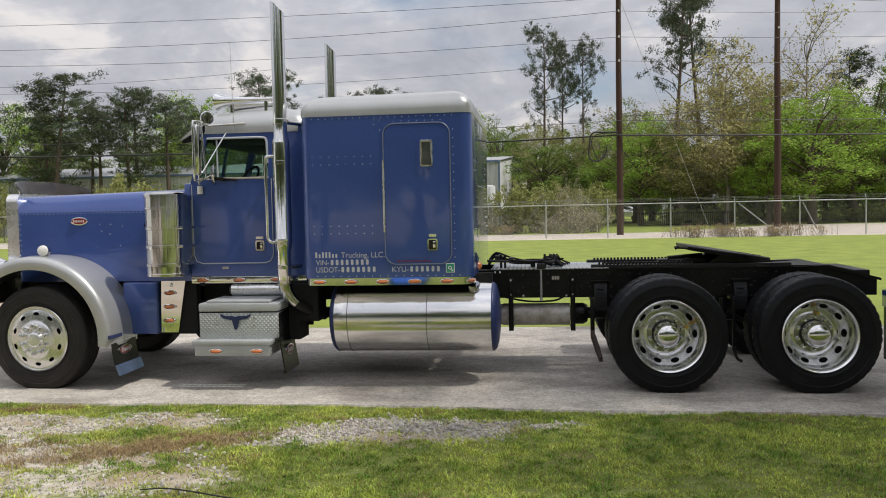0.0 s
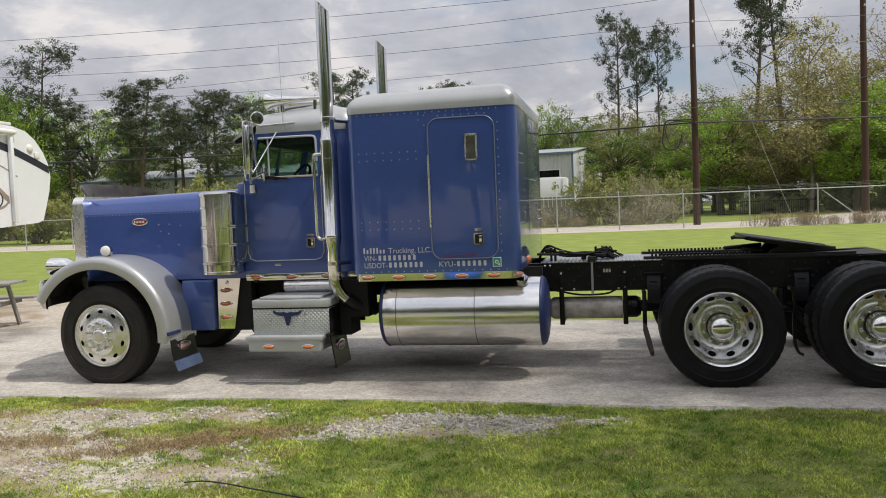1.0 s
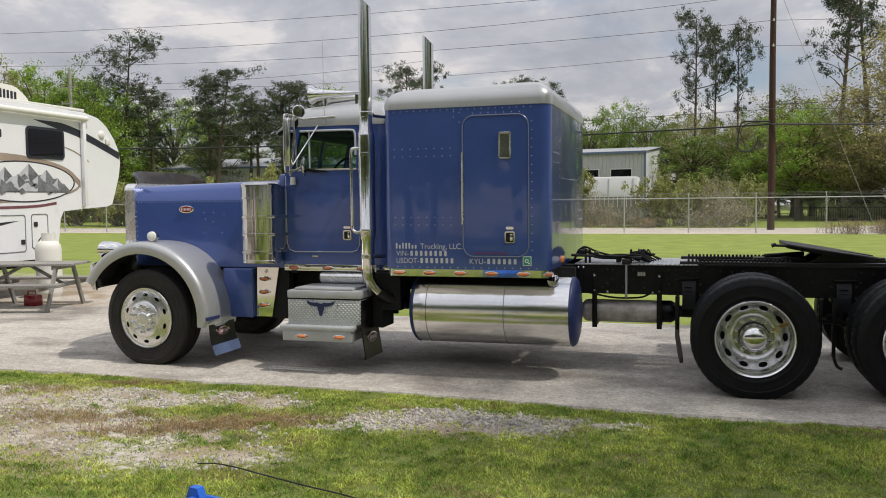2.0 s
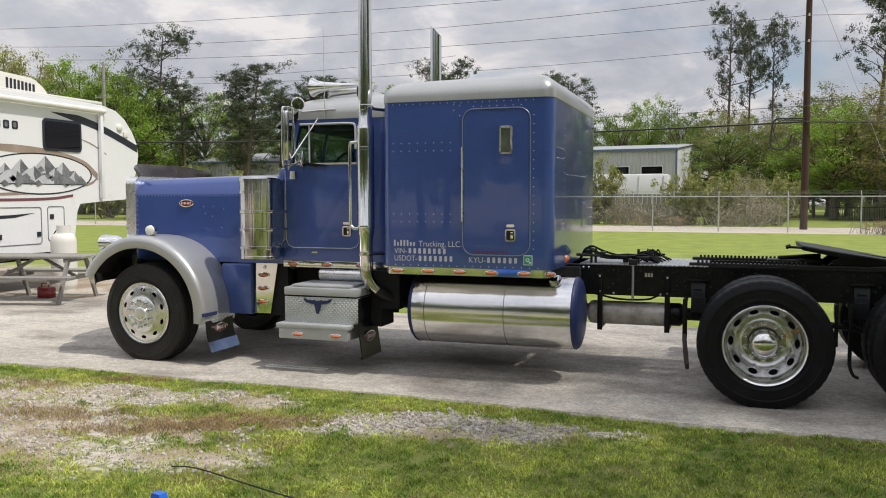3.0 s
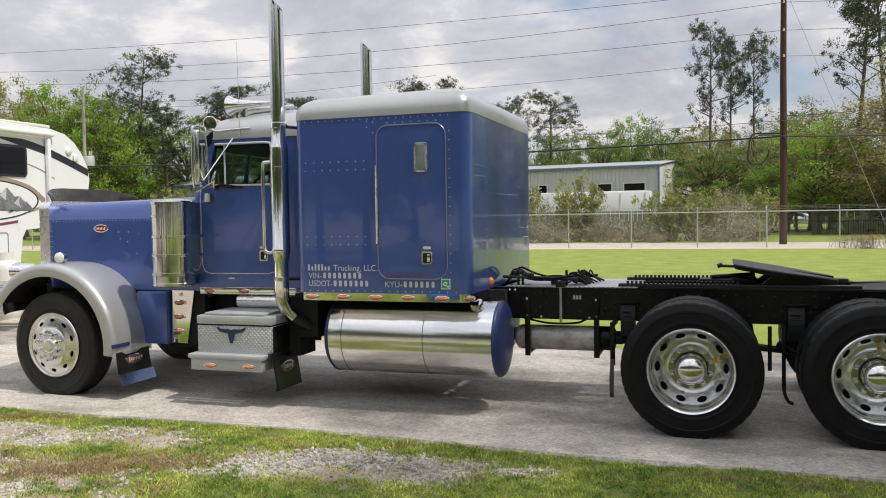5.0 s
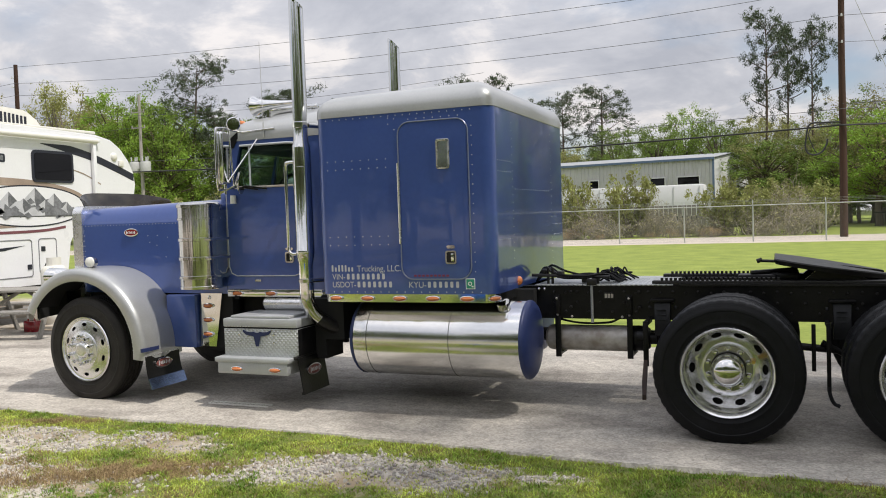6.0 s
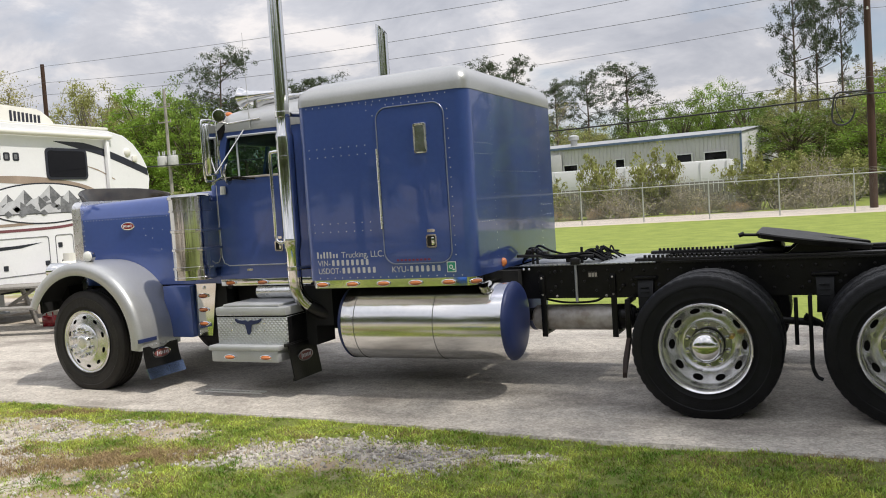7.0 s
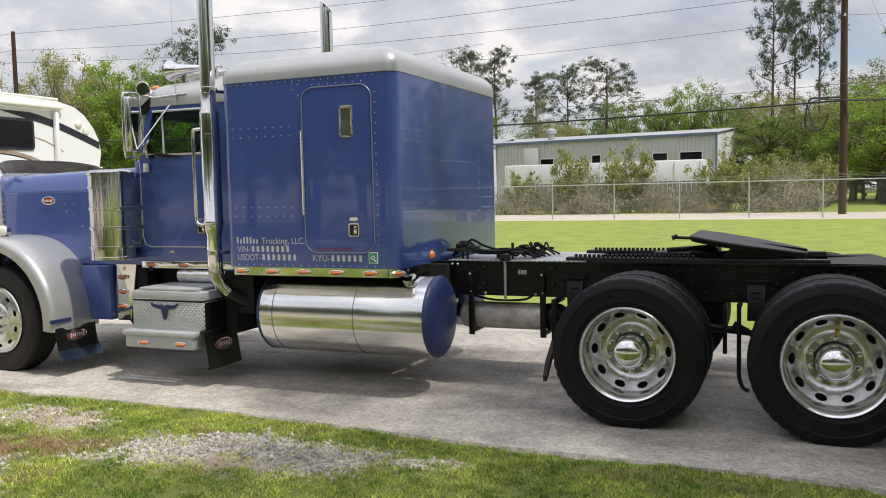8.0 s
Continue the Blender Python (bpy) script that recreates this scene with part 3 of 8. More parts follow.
def steer_rim():
    bm = bmesh.new()
    d = lerp_table([(0.0, -0.012), (0.15, -0.012), (0.20, -0.008), (0.27, 0.004), (0.31, 0.02)])
    lathe(bm, [(0.281, d(0.281)), (0.289, 0.012), (0.302, 0.010), (0.310, -0.002), (0.319, -0.004), (0.325, 0.004), (0.322, 0.03), (0.30, 0.05)], 64)
    holed_disc(bm, 0.206, 0.281, d, 10, 0.248, 0.031, 0.017)
    lathe(bm, [(0.206, d(0.206)), (0.170, -0.012), (0.150, -0.024), (0.140, -0.026)], 64)
    return finish(bm, "rim", M_RIM, 40)


def steer_cover():
    bm = bmesh.new()
    lathe(bm, [(0.172, -0.010), (0.174, -0.020), (0.166, -0.026), (0.086, -0.030), (0.080, -0.040), (0.077, -0.056), (0.066, -0.066), (0.04, -0.070), (0.0, -0.071)], 48)
    return finish(bm, "hub_cap", M_ALU, 40)


def drive_rim():
    bm = bmesh.new()
    d = lerp_table([(0.0, 0.205), (0.165, 0.205), (0.19, 0.210), (0.222, 0.224), (0.284, 0.160), (0.3, 0.12)])
    lathe(bm, [(0.284, d(0.284)), (0.288, 0.120), (0.290, 0.070), (0.294, 0.034), (0.302, 0.017), (0.310, 0.002), (0.319, -0.004), (0.326, 0.004), (0.323, 0.03), (0.30, 0.05)], 64)
    holed_disc(bm, 0.220, 0.284, d, 10, 0.253, 0.037, 0.0195)
    lathe(bm, [(0.220, d(0.220)), (0.204, 0.213), (0.185, 0.207), (0.172, 0.203), (0.166, 0.203)], 64)
    return finish(bm, "rim", M_RIM, 40)


def hub_plate():
    bm = bmesh.new()
    lathe(bm, [(0.170, 0.205), (0.166, 0.196), (0.124, 0.196), (0.120, 0.190), (0.112, 0.190), (0.104, 0.21)], 64)
    return finish(bm, "hub_plate", M_HUB, 40)


def drive_cap():
    bm = bmesh.new()
    lathe(bm, [(0.116, 0.192), (0.117, 0.090), (0.113, 0.066), (0.102, 0.044), (0.083, 0.026), (0.057, 0.013), (0.029, 0.006), (0.0, 0.004)], 40)
    return finish(bm, "hub_cap", M_CHROME, 40)


def hub_collar():
    bm = bmesh.new()
    lathe(bm, [(0.124, 0.194), (0.123, 0.180), (0.119, 0.172), (0.112, 0.170)], 40)
    return finish(bm, "hub_collar", M_GREASE, 40)


def nut_mesh(r, h, dome_top):
    bm = bmesh.new()
    prof = [(r * 1.25, 0.0), (r * 1.25, -0.004), (r, -0.005), (r, -h * 0.7), (r * 0.7, -h * 0.92), (0.0, -h)] if dome_top else [(r * 1.4, 0.0), (r * 1.4, -0.005), (r, -0.006), (r, -h), (0.0, -h)]
    lathe(bm, prof, 8)
    return finish(bm, "lug_nut", M_CHROME if dome_top else M_ALU, 30)


def drum_mesh():
    bm = bmesh.new()
    lathe(bm, [(0.0, 0.238), (0.25, 0.238), (0.30, 0.24), (0.295, 0.30), (0.0, 0.30)], 40)
    return finish(bm, "wheel", M_DARK, 40)


STEER_R, STEER_C, DRIVE_R, DRIVE_C = steer_rim(), steer_cover(), drive_rim(), drive_cap()
NUT_S, NUT_D, DRUM = nut_mesh(0.019, 0.078, True), nut_mesh(0.0185, 0.042, True), drum_mesh()
PLATE, COLLAR = hub_plate(), hub_collar()
VALVE = rod(bmesh.new(), (0, 0.21, 0), (0, 0.12, 0), 0.017, 0.013, 10)
VALVE = finish(VALVE, "valve_cap", M_BRASS, 40)


def wheel(x, y, drive, far, valve=20):
    big = 1.012 if drive else 1.005
    m = pose(x, 2 * YC - y if far else y, 0.017 + 0.503 * big - (0 if drive else 0.010), 0, 0, (180 if far else 0) - (0 if drive else 3)) @ Matrix.Scale(big, 4)
    w = part("wheel", DRUM, None, truck, "black tyre on a polished aluminium wheel", m=m)
    if drive:
        part("tyre", DRIVE_T, None, w)
        part("tyre", DRIVE_T, None, w, m=pose(0, 0.325, 0))
        part("rim", DRIVE_R, None, w, "deep dished polished aluminium rim", m=pose(0, 0, 0, 0, 18, 0))
        part("hub_plate", PLATE, None, w, "dark steel hub plate")
        part("hub_collar", COLLAR, None, w, "greasy dark hub collar")
        part("valve_cap", VALVE, None, w, "brass valve cap", m=pose(0.186 * math.cos(radians(valve)), 0, 0.186 * math.sin(radians(valve))))
        part("hub_cap", DRIVE_C, None, w, "chrome domed hub cap")
    else:
        part("tyre", STEER_T, None, w)
        part("rim", STEER_R, None, w, "polished aluminium rim with oval holes")
        part("hub_cap", STEER_C, None, w, "chrome hub cover")
    for k in range(10):
        a = (k + 0.5) * math.tau / 10
        r = 0.135 if not drive else 0.146
        part("lug_nut", NUT_D if drive else NUT_S, None, w, m=pose(r * math.cos(a), 0.196 if drive else -0.022, r * math.sin(a)))
    return w


for far in (False, True):
    wheel(-6.057, -0.02, False, far)
    wheel(0.006, -0.095, True, far)
    wheel(1.303, -0.095, True, far, 86)


def axles():
    for x in (0.0, 1.32):
        bm = bmesh.new()
        rod(bm, (x, 0.3, 0.52), (x, 2 * YC - 0.3, 0.52), 0.075)
        bmesh.ops.create_uvsphere(bm, u_segments=16, v_segments=10, radius=0.23, matrix=Matrix.Translation((x, YC, 0.52)))
        part("axle", bm, M_BLACK, truck)
    bm = bmesh.new()
    box(bm, -6.11, -6.0, 0.3, 2 * YC - 0.3, 0.42, 0.54, 0.02)
    part("axle", bm, M_BLACK, truck)
    bm = bmesh.new()
    rod(bm, (-4.4, YC, 0.62), (0.0, YC, 0.58), 0.06)
    part("drive_shaft", bm, M_BLACK, truck)


axles()


def plan_loop(x0, x1, y0, y1, r, z, n=8):
    return [(a, b, z) for a, b in round_rect(x0, x1, y0, y1, r, n)]


def rounded_cap(x0, x1, y0, y1, z0, lip, R, rc, crown, front_drop=0.0, n=9):
    """A roof with rolled edges: an upright lip, a quarter round, then a low crown."""
    loops = [plan_loop(x0, x1, y0, y1, rc, z0), plan_loop(x0, x1, y0, y1, rc, z0 + lip)]
    for k in range(1, n + 1):
        a = math.pi / 2 * k / n
        i = R * (1 - math.cos(a))
        loops.append(plan_loop(x0 + i, x1 - i, y0 + i, y1 - i, max(rc - i * 0.3, 0.05), z0 + lip + R * math.sin(a) * 0.8))
    zt = loops[-1][0][2]
    for s, h in ((0.75, 0.45), (0.5, 0.75), (0.25, 0.94), (0.05, 1.0)):
        cx, cy = (x0 + x1) / 2, (y0 + y1) / 2
        hx, hy = (x1 - x0) / 2 - R, (y1 - y0) / 2 - R
        loops.append(plan_loop(cx - hx * s, cx + hx * s, cy - hy * s, cy + hy * s, 0.1 * s, zt + crown * h))
    if front_drop:
        loops = [[(x, y, z0 + (z - z0) * (1 - front_drop * max(0.0, (x1 - x) / (x1 - x0)) ** 2)) for x, y, z in loop] for loop in loops]
    bm = bmesh.new()
    return loft(bm, loops, True, True, True)


S_X0, S_X1, S_Z0, S_Z1 = -3.355, -1.735, 1.075, 2.59
S_Y1 = 2 * YC


def sleeper():
    bm = bmesh.new()
    loft(bm, [plan_loop(S_X0, S_X1, 0, S_Y1, 0.10, z) for z in (S_Z0, S_Z0 + 0.02, 1.8, S_Z1)])
    body = part("sleeper_body", bm, M_BLUE, truck, "blue riveted aluminium sleeper box", smooth=30)
    part("sleeper_roof", rounded_cap(S_X0 - 0.006, S_X1 + 0.006, -0.006, S_Y1 + 0.006, S_Z1, 0.055, 0.21, 0.106, 0.05, 0.12), M_SILVER, truck, "silver rounded sleeper roof", smooth=60)
    # chrome skirt
    bm = bmesh.new()
    loft(bm, [plan_loop(S_X0 + 0.02, S_X1 - 0.004, 0.012, S_Y1 - 0.012, 0.10, 1.005), plan_loop(S_X0 + 0.02, S_X1 - 0.002, 0.006, S_Y1 - 0.006, 0.10, S_Z0)])
    skirt = part("skirt", bm, M_CHROME, truck, "mirror-bright chrome skirt strip", smooth=30)
    for k in range(5):
        side_lamp(-3.2 + 0.303 * k, 0.008, 1.038, truck)
    side_lamp(-1.765, 0.045, 1.038, truck, turn=55)
    # door
    x0, x1, z0, z1 = -2.560, -1.938, 1.200, 2.505
    bm = bmesh.new()
    ring = [(x, -0.004, z) for x, z in round_rect(x0, x1, z0, z1, 0.105, 8)]
    ring.append(ring[0])
    slab(bm, round_rect(x0 + 0.012, x1 - 0.012, z0 + 0.012, z1 - 0.012, 0.10, 8), 0.01, -0.004)
    door = part("sleeper_door", bm, M_BLUE, truck, "blue access door with rounded corners")
    bm = bmesh.new()
    nx, nz = 22, 46
    grid = [[bm.verts.new((x0 + 0.06 + (x1 - x0 - 0.12) * a / nx, 0.0, z0 + 0.06 + (z1 - z0 - 0.12) * b / nz)) for a in range(nx + 1)] for b in range(nz + 1)]
    for row in grid:
        for v in row:
            edge = min((v.co.x - x0 - 0.06), (x1 - 0.06 - v.co.x), (v.co.z - z0 - 0.06), (z1 - 0.06 - v.co.z)) / 0.10
            d = math.hypot(v.co.x + 2.17, (v.co.z - 2.13) * 0.8)
            v.co.y = -0.0046 - min(1.0, edge) * (0.0035 * math.exp(-(d / 0.16) ** 2) + 0.0012 * math.cos(d * 26) * math.exp(-(d / 0.34) ** 2) + 0.0012 * (1 + noise.noise((v.co.x * 3, v.co.z * 2.4, 1.0))))
    for p, q in zip(grid, grid[1:]):
        for a in range(nx):
            bm.faces.new((p[a], p[a + 1], q[a + 1], q[a]))
    part("door_sheet", bm, M_BLUE, door, smooth=60)
    bm = bmesh.new()
    tube(bm, ring, 0.0055, 6, False)
    part("door_trim", bm, M_SEAL, door, "blue-grey edge seal")
    bm = bmesh.new()
    rod(bm, (x0 - 0.002, -0.012, 1.50), (x0 - 0.002, -0.012, 2.17), 0.011, seg=8)
    part("hinge", bm, M_ALU, door)
    bm = bmesh.new()
    ring_frame(bm, round_rect(-2.214, -2.098, 2.103, 2.347, 0.02), round_rect(-2.198, -2.114, 2.119, 2.331, 0.012), -0.024, 0.0)
    bmesh.ops.bevel(bm, geom=[e for e in bm.edges if abs(e.verts[0].co.y + 0.024) < 1e-4 and abs(e.verts[1].co.y + 0.024) < 1e-4], offset=0.004, segments=2, affect="EDGES")
    vent = part("vent_window", bm, M_ALU, door, "small chrome framed vent window")
    bm = bmesh.new()
    slab(bm, round_rect(-2.204, -2.108, 2.113, 2.337, 0.014), -0.024, -0.018)
    for v in bm.verts:
        v.co.y += 0.06 * (v.co.z - 2.113)
    part("pane", bm, M_VENT, vent, "mirrored vent pane")
    bm = bmesh.new()
    ring_frame(bm, round_rect(-2.162, -2.066, 1.325, 1.435, 0.018), round_rect(-2.150, -2.078, 1.337, 1.423, 0.012), -0.014, 0.0)
    box(bm, -2.112, -2.084, -0.022, -0.004, 1.345, 1.412, 0.006)
    slab(bm, round_rect(-2.150, -2.078, 1.452, 1.478, 0.012), -0.012, 0.0)
    part("door_latch", bm, M_CHROME, door, "chrome paddle latch")
    # flat dark plate paints the shade inside the chrome latch
    bm = bmesh.new()
    box(bm, -2.150, -2.078, -0.0075, -0.004, 1.337, 1.423)
    part("latch_recess", bm, M_GREASE, door, "dark plate with painted recess shade")
    # rivets
    bm = bmesh.new()
    spots = []
    for z in (2.213, 2.142, 1.565, 1.494):
        spots += [(-3.235 + 0.0795 * k, z) for k in range(8)]
    spots += [(S_X0 + 0.14 + 0.075 * k, S_Z0 + 0.018) for k in range(19)]
    spots += [(S_X0 + 0.12 + 0.066 * k, S_Z1 - 0.022) for k in range(21)]
    for k in range(16):
        spots += [(x0 + 0.034, z0 + 0.11 + k * 0.0725), (x1 + 0.030, z0 + 0.06 + k * 0.0785)]
    for k in range(7):
        spots += [(x0 + 0.10 + k * 0.073, z1 + 0.022), (x0 + 0.10 + k * 0.073, z0 + 0.03)]
    for k in range(2):
        spots += [(x0 - 0.085 + 0.0 * k, 2.50 + 0.05 * k), (x0 - 0.03, 2.45 + 0.09 * k)]
    for x, z in spots:
        dome(bm, (x, -0.001, z), 0.0052, 0.0030, seg=6, rings=2)
    tagged(part("rivet_rows", bm, M_TRIM, body), kind="stuff")
    # rear wall: seams and rivets
    bm = bmesh.new()
    for y, z, n, axis in ((0.52, 1.2, 20, "z"), (1.82, 1.2, 20, "z")):
        for k in range(n):
            dome(bm, (S_X1, y, z + 0.068 * k), 0.0042, 0.0028, (1, 0, 0), 6, 2)
    for z in (2.16, 2.07, 1.51):
        for k in range(7):
            dome(bm, (S_X1, 0.13 + 0.055 * k, z), 0.0042, 0.0028, (1, 0, 0), 6, 2)
    for z in (1.93,):
        for k in range(17):
            dome(bm, (S_X1, 0.6 + 0.07 * k, z), 0.0042, 0.0028, (1, 0, 0), 6, 2)
    for z in (1.6, 1.5):
        for k in range(6):
            dome(bm, (S_X1, 1.9 + 0.055 * k, z), 0.0042, 0.0028, (1, 0, 0), 6, 2)
    tagged(part("rivet_rows", bm, M_TRIM, body), kind="stuff")
    # rear marker lamp on the lower corner
    bm = bmesh.new()
    dome(bm, (S_X1 + 0.002, 0.62, 1.135), 0.040, 0.03, (1, -0.25, 0), 14, 4)
    part("marker_lamp", bm, M_AMBER, truck, "amber marker lamp")
    return body


LAMP = None


def side_lamp(x, y, z, parent, turn=0.0):
    """An oval amber marker lamp with its chrome bezel."""
    global LAMP
    if LAMP is None:
        a = bmesh.new()
        lens = [(0.052, 0.017, 0.0), (0.050, 0.015, -0.010), (0.042, 0.010, -0.017), (0.02, 0.004, -0.020)]
        loft(a, [[(rx * math.cos(k * math.tau / 20), y0, rz * math.sin(k * math.tau / 20)) for k in range(20)] for rx, rz, y0 in lens])
        b = bmesh.new()
        bez = [(0.066, 0.024, 0.002), (0.066, 0.024, -0.006), (0.060, 0.020, -0.009), (0.054, 0.018, -0.004)]
        loft(b, [[(rx * math.cos(k * math.tau / 20), y0, rz * math.sin(k * math.tau / 20)) for k in range(20)] for rx, rz, y0 in bez], True, True, False)
        LAMP = (finish(b, "marker_lamp", M_CHROME, 40), finish(a, "lens", M_AMBER, 60))
    bezel = part("marker_lamp", LAMP[0], None, parent, m=pose(x, y - 0.004, z, 0, 0, turn))
    part("lens", LAMP[1], None, bezel, "orange lens", m=pose(0, -0.003, 0))
    return bezel


SLEEPER = sleeper()


def words(text, x, z, height, width, parent, material, y=-0.0022):
    cu = bpy.data.curves.new("lettering", "FONT")
    cu.body, cu.size = text, 1.0
    ob = new("lettering", cu)
    bpy.context.view_layer.update()
    me = bpy.data.meshes.new_from_object(ob.evaluated_get(bpy.context.evaluated_depsgraph_get()))
    bpy.data.objects.remove(ob)
    co = np.zeros(len(me.vertices) * 3)
    me.vertices.foreach_get("co", co)
    co = co.reshape(-1, 3)
    lo, hi = co.min(0), co.max(0)
    co[:, 0] = (co[:, 0] - lo[0]) / (hi[0] - lo[0]) * width
    co[:, 1] = co[:, 1] * height / 0.70
    whole = bmesh.new()
    me.vertices.foreach_set("co", co.ravel())
    whole.from_mesh(me)
    left = set(whole.faces)
    while left:
        seed = left.pop()
        piece, edge = {seed}, [seed]
        while edge:
            for v in edge.pop().verts:
                for f in v.link_faces:
                    if f in left:
                        left.discard(f)
                        piece.add(f)
                        edge.append(f)
        one = bmesh.new()
        seen = {}
        for f in piece:
            for v in f.verts:
                if v.index not in seen:
                    seen[v.index] = one.verts.new(v.co)
            one.faces.new([seen[v.index] for v in f.verts])
        part("letter", one, material, parent, m=pose(x, y, z, 90, 0, 0), smooth=0)
    whole.free()


def bars(count, x, z, height, width, parent, material, y=-0.0022, tall=()):
    step = width / count
    for k in range(count):
        h = height * (1.0 if k in tall or not tall else 0.66)
        bm = bmesh.new()
        slab(bm, round_rect(x + k * step + step * 0.1, x + k * step + step * 0.62, z, z + h, step * 0.16, 3), y - 0.0005, y + 0.0005)
        part("number_bar", bm, material, parent)


bars(7, -3.235, 1.268, 0.056, 0.225, SLEEPER, M_LETTER, tall=(0, 2, 3, 4))
words("Trucking, LLC.", -2.985, 1.268, 0.052, 0.415, SLEEPER, M_LETTER)
words("VIN-", -3.228, 1.200, 0.050, 0.125, SLEEPER, M_LETTER)
bars(8, -3.090, 1.200, 0.050, 0.385, SLEEPER, M_LETTER)
words("USDOT-", -3.226, 1.132, 0.050, 0.225, SLEEPER, M_LETTER)
bars(7, -2.990, 1.132, 0.050, 0.350, SLEEPER, M_LETTER)
words("KYU-", -2.500, 1.130, 0.050, 0.155, SLEEPER, M_LETTER)
bars(6, -2.335, 1.130, 0.050, 0.300, SLEEPER, M_LETTER)


def sticker():
    bm = bmesh.new()
    box(bm, -1.995, -1.915, -0.003, 0.0, 1.118, 1.205)
    s = part("sticker", bm, M_WHITE, truck, "green and white square sticker")
    bm = bmesh.new()
    slab(bm, round_rect(-1.989, -1.921, 1.124, 1.199, 0.004, 2), -0.0045, -0.0028)
    part("print", bm, M_GREEN, s)
    bm = bmesh.new()
    ring_frame(bm, round_rect(-1.975, -1.940, 1.145, 1.180, 0.0174, 4), round_rect(-1.968, -1.947, 1.152, 1.173, 0.0104, 4), -0.006, -0.0042)
    box(bm, -1.945, -1.928, -0.006, -0.0042, 1.134, 1.146)
    part("print", bm, M_WHITE, s)
    bm = bmesh.new()
    for k in range(9):
        box(bm, -2.45 + k * 0.036, -2.45 + k * 0.036 + 0.024, -0.0062, -0.0045, 1.222, 1.238)
    part("red_print", bm, M_REDFADE, truck, "faded red print")


sticker()


# ---- cab ----
CY = 0.41           # near side of the cab
CFAR = 2 * YC - CY


def cab():
    bm = bmesh.new()
    lower = [(-4.635, 1.075), (-3.44, 1.075), (-3.44, 2.06), (-4.60, 2.06), (-4.635, 1.9)]
    slab(bm, lower, CY, CY + 0.05)
    slab(bm, [(-4.60, 2.06), (-4.535, 2.06), (-4.43, 2.46), (-4.43, 2.57), (-4.485, 2.57)], CY + 0.005, CY + 0.06)
    slab(bm, [(-4.43, 2.462), (-3.805, 2.462), (-3.805, 2.57), (-4.43, 2.57)], CY + 0.006, CY + 0.06)
    slab(bm, [(-3.805, 2.06), (-3.44, 2.06), (-3.44, 2.57), (-3.805, 2.57)], CY + 0.004, CY + 0.06)
    mirror_y(bm)
    box(bm, -3.49, -3.44, CY + 0.05, CFAR - 0.05, 1.08, 2.57)
    box(bm, -4.63, -4.58, CY + 0.05, CFAR - 0.05, 1.08, 2.04)
    box(bm, -4.58, -3.49, CY + 0.05, CFAR - 0.05, 1.08, 1.14)
    box(bm, -4.70, -4.60, CY + 0.02, CFAR - 0.02, 1.3, 2.02, 0.03)
    body = part("cab_body", bm, M_BLUE, truck, "blue cab shell", smooth=30)
    bm = bmesh.new()
    box(bm, -3.445, -3.35, 0.52, 2 * YC - 0.52, 1.12, 2.5)
    part("sleeper_boot", bm, M_DARK, truck)
    # roof
    bm = rounded_cap(-4.585, -3.40, CY - 0.004, CFAR + 0.004, 2.505, 0.06, 0.235, 0.13, 0.10, 0.16)
    part("cab_roof", bm, M_SILVER, truck, "silver rounded cab roof", smooth=60)
    # windscreen with its centre post, and the side panes
    bm = bmesh.new()
    slab(bm, [(CY + 0.07, 0.0), (CFAR - 0.07, 0.0), (CFAR - 0.09, 0.47), (CY + 0.09, 0.47)], -0.004, 0.004, "x")
    for v in bm.verts:
        v.co.x += -4.575 + 0.225 * v.co.z
        v.co.z += 2.06
    part("windscreen", bm, M_GLASS, truck, "clear windscreen").visible_shadow = False
    bm = bmesh.new()
    slab(bm, [(YC - 0.02, 0.0), (YC + 0.02, 0.0), (YC + 0.02, 0.48), (YC - 0.02, 0.48)], -0.015, 0.015, "x")
    for v in bm.verts:
        v.co.x += -4.58 + 0.225 * v.co.z
        v.co.z += 2.06
    part("windscreen_post", bm, M_BLUE, truck)
    for y in (CY + 0.03, CFAR - 0.03):
        bm = bmesh.new()
        slab(bm, [(-4.535, 2.058), (-3.80, 2.058), (-3.80, 2.465), (-4.43, 2.465)], y - 0.003, y + 0.003)
        part("side_window", bm, M_GLASS, truck, "clear cab door glass").visible_shadow = False
    # near door: raised panel, bead and window surround
    bm = bmesh.new()
    door = [(-4.595, 2.05), (-4.595, 1.30), (-4.57, 1.235), (-4.51, 1.21), (-3.86, 1.21), (-3.80, 1.23), (-3.77, 1.29), (-3.77, 2.05)]
    slab(bm, door, CY - 0.008, CY + 0.01)
    dr = part("cab_door", bm, M_BLUE, truck, "blue cab door")
    bm = bmesh.new()
    tube(bm, [(-4.600, CY - 0.006, 2.0)] + [(x * 1.0, CY - 0.008, z - 0.004) for x, z in door[1:]], 0.0055, 6)
    part("door_trim", bm, M_TRIM, dr, "pale edge trim")
    bm = bmesh.new()
    tube(bm, smooth_line([(-3.808, CY, 2.20), (-3.808, CY, 2.36), (-3.815, CY, 2.43), (-3.86, CY, 2.455), (-4.1, CY, 2.458), (-4.425, CY, 2.458)], 4), 0.012, 8)
    rod(bm, (-4.33, CY + 0.015, 2.06), (-4.33, CY + 0.015, 2.455), 0.009, seg=6)
    part("window_trim", bm, M_TRIM, dr, "pale window surround")
    bm = bmesh.new()
    ring_frame(bm, round_rect(-3.950, -3.857, 1.328, 1.432, 0.02), round_rect(-3.936, -3.871, 1.342, 1.418, 0.012), CY - 0.025, CY - 0.008)
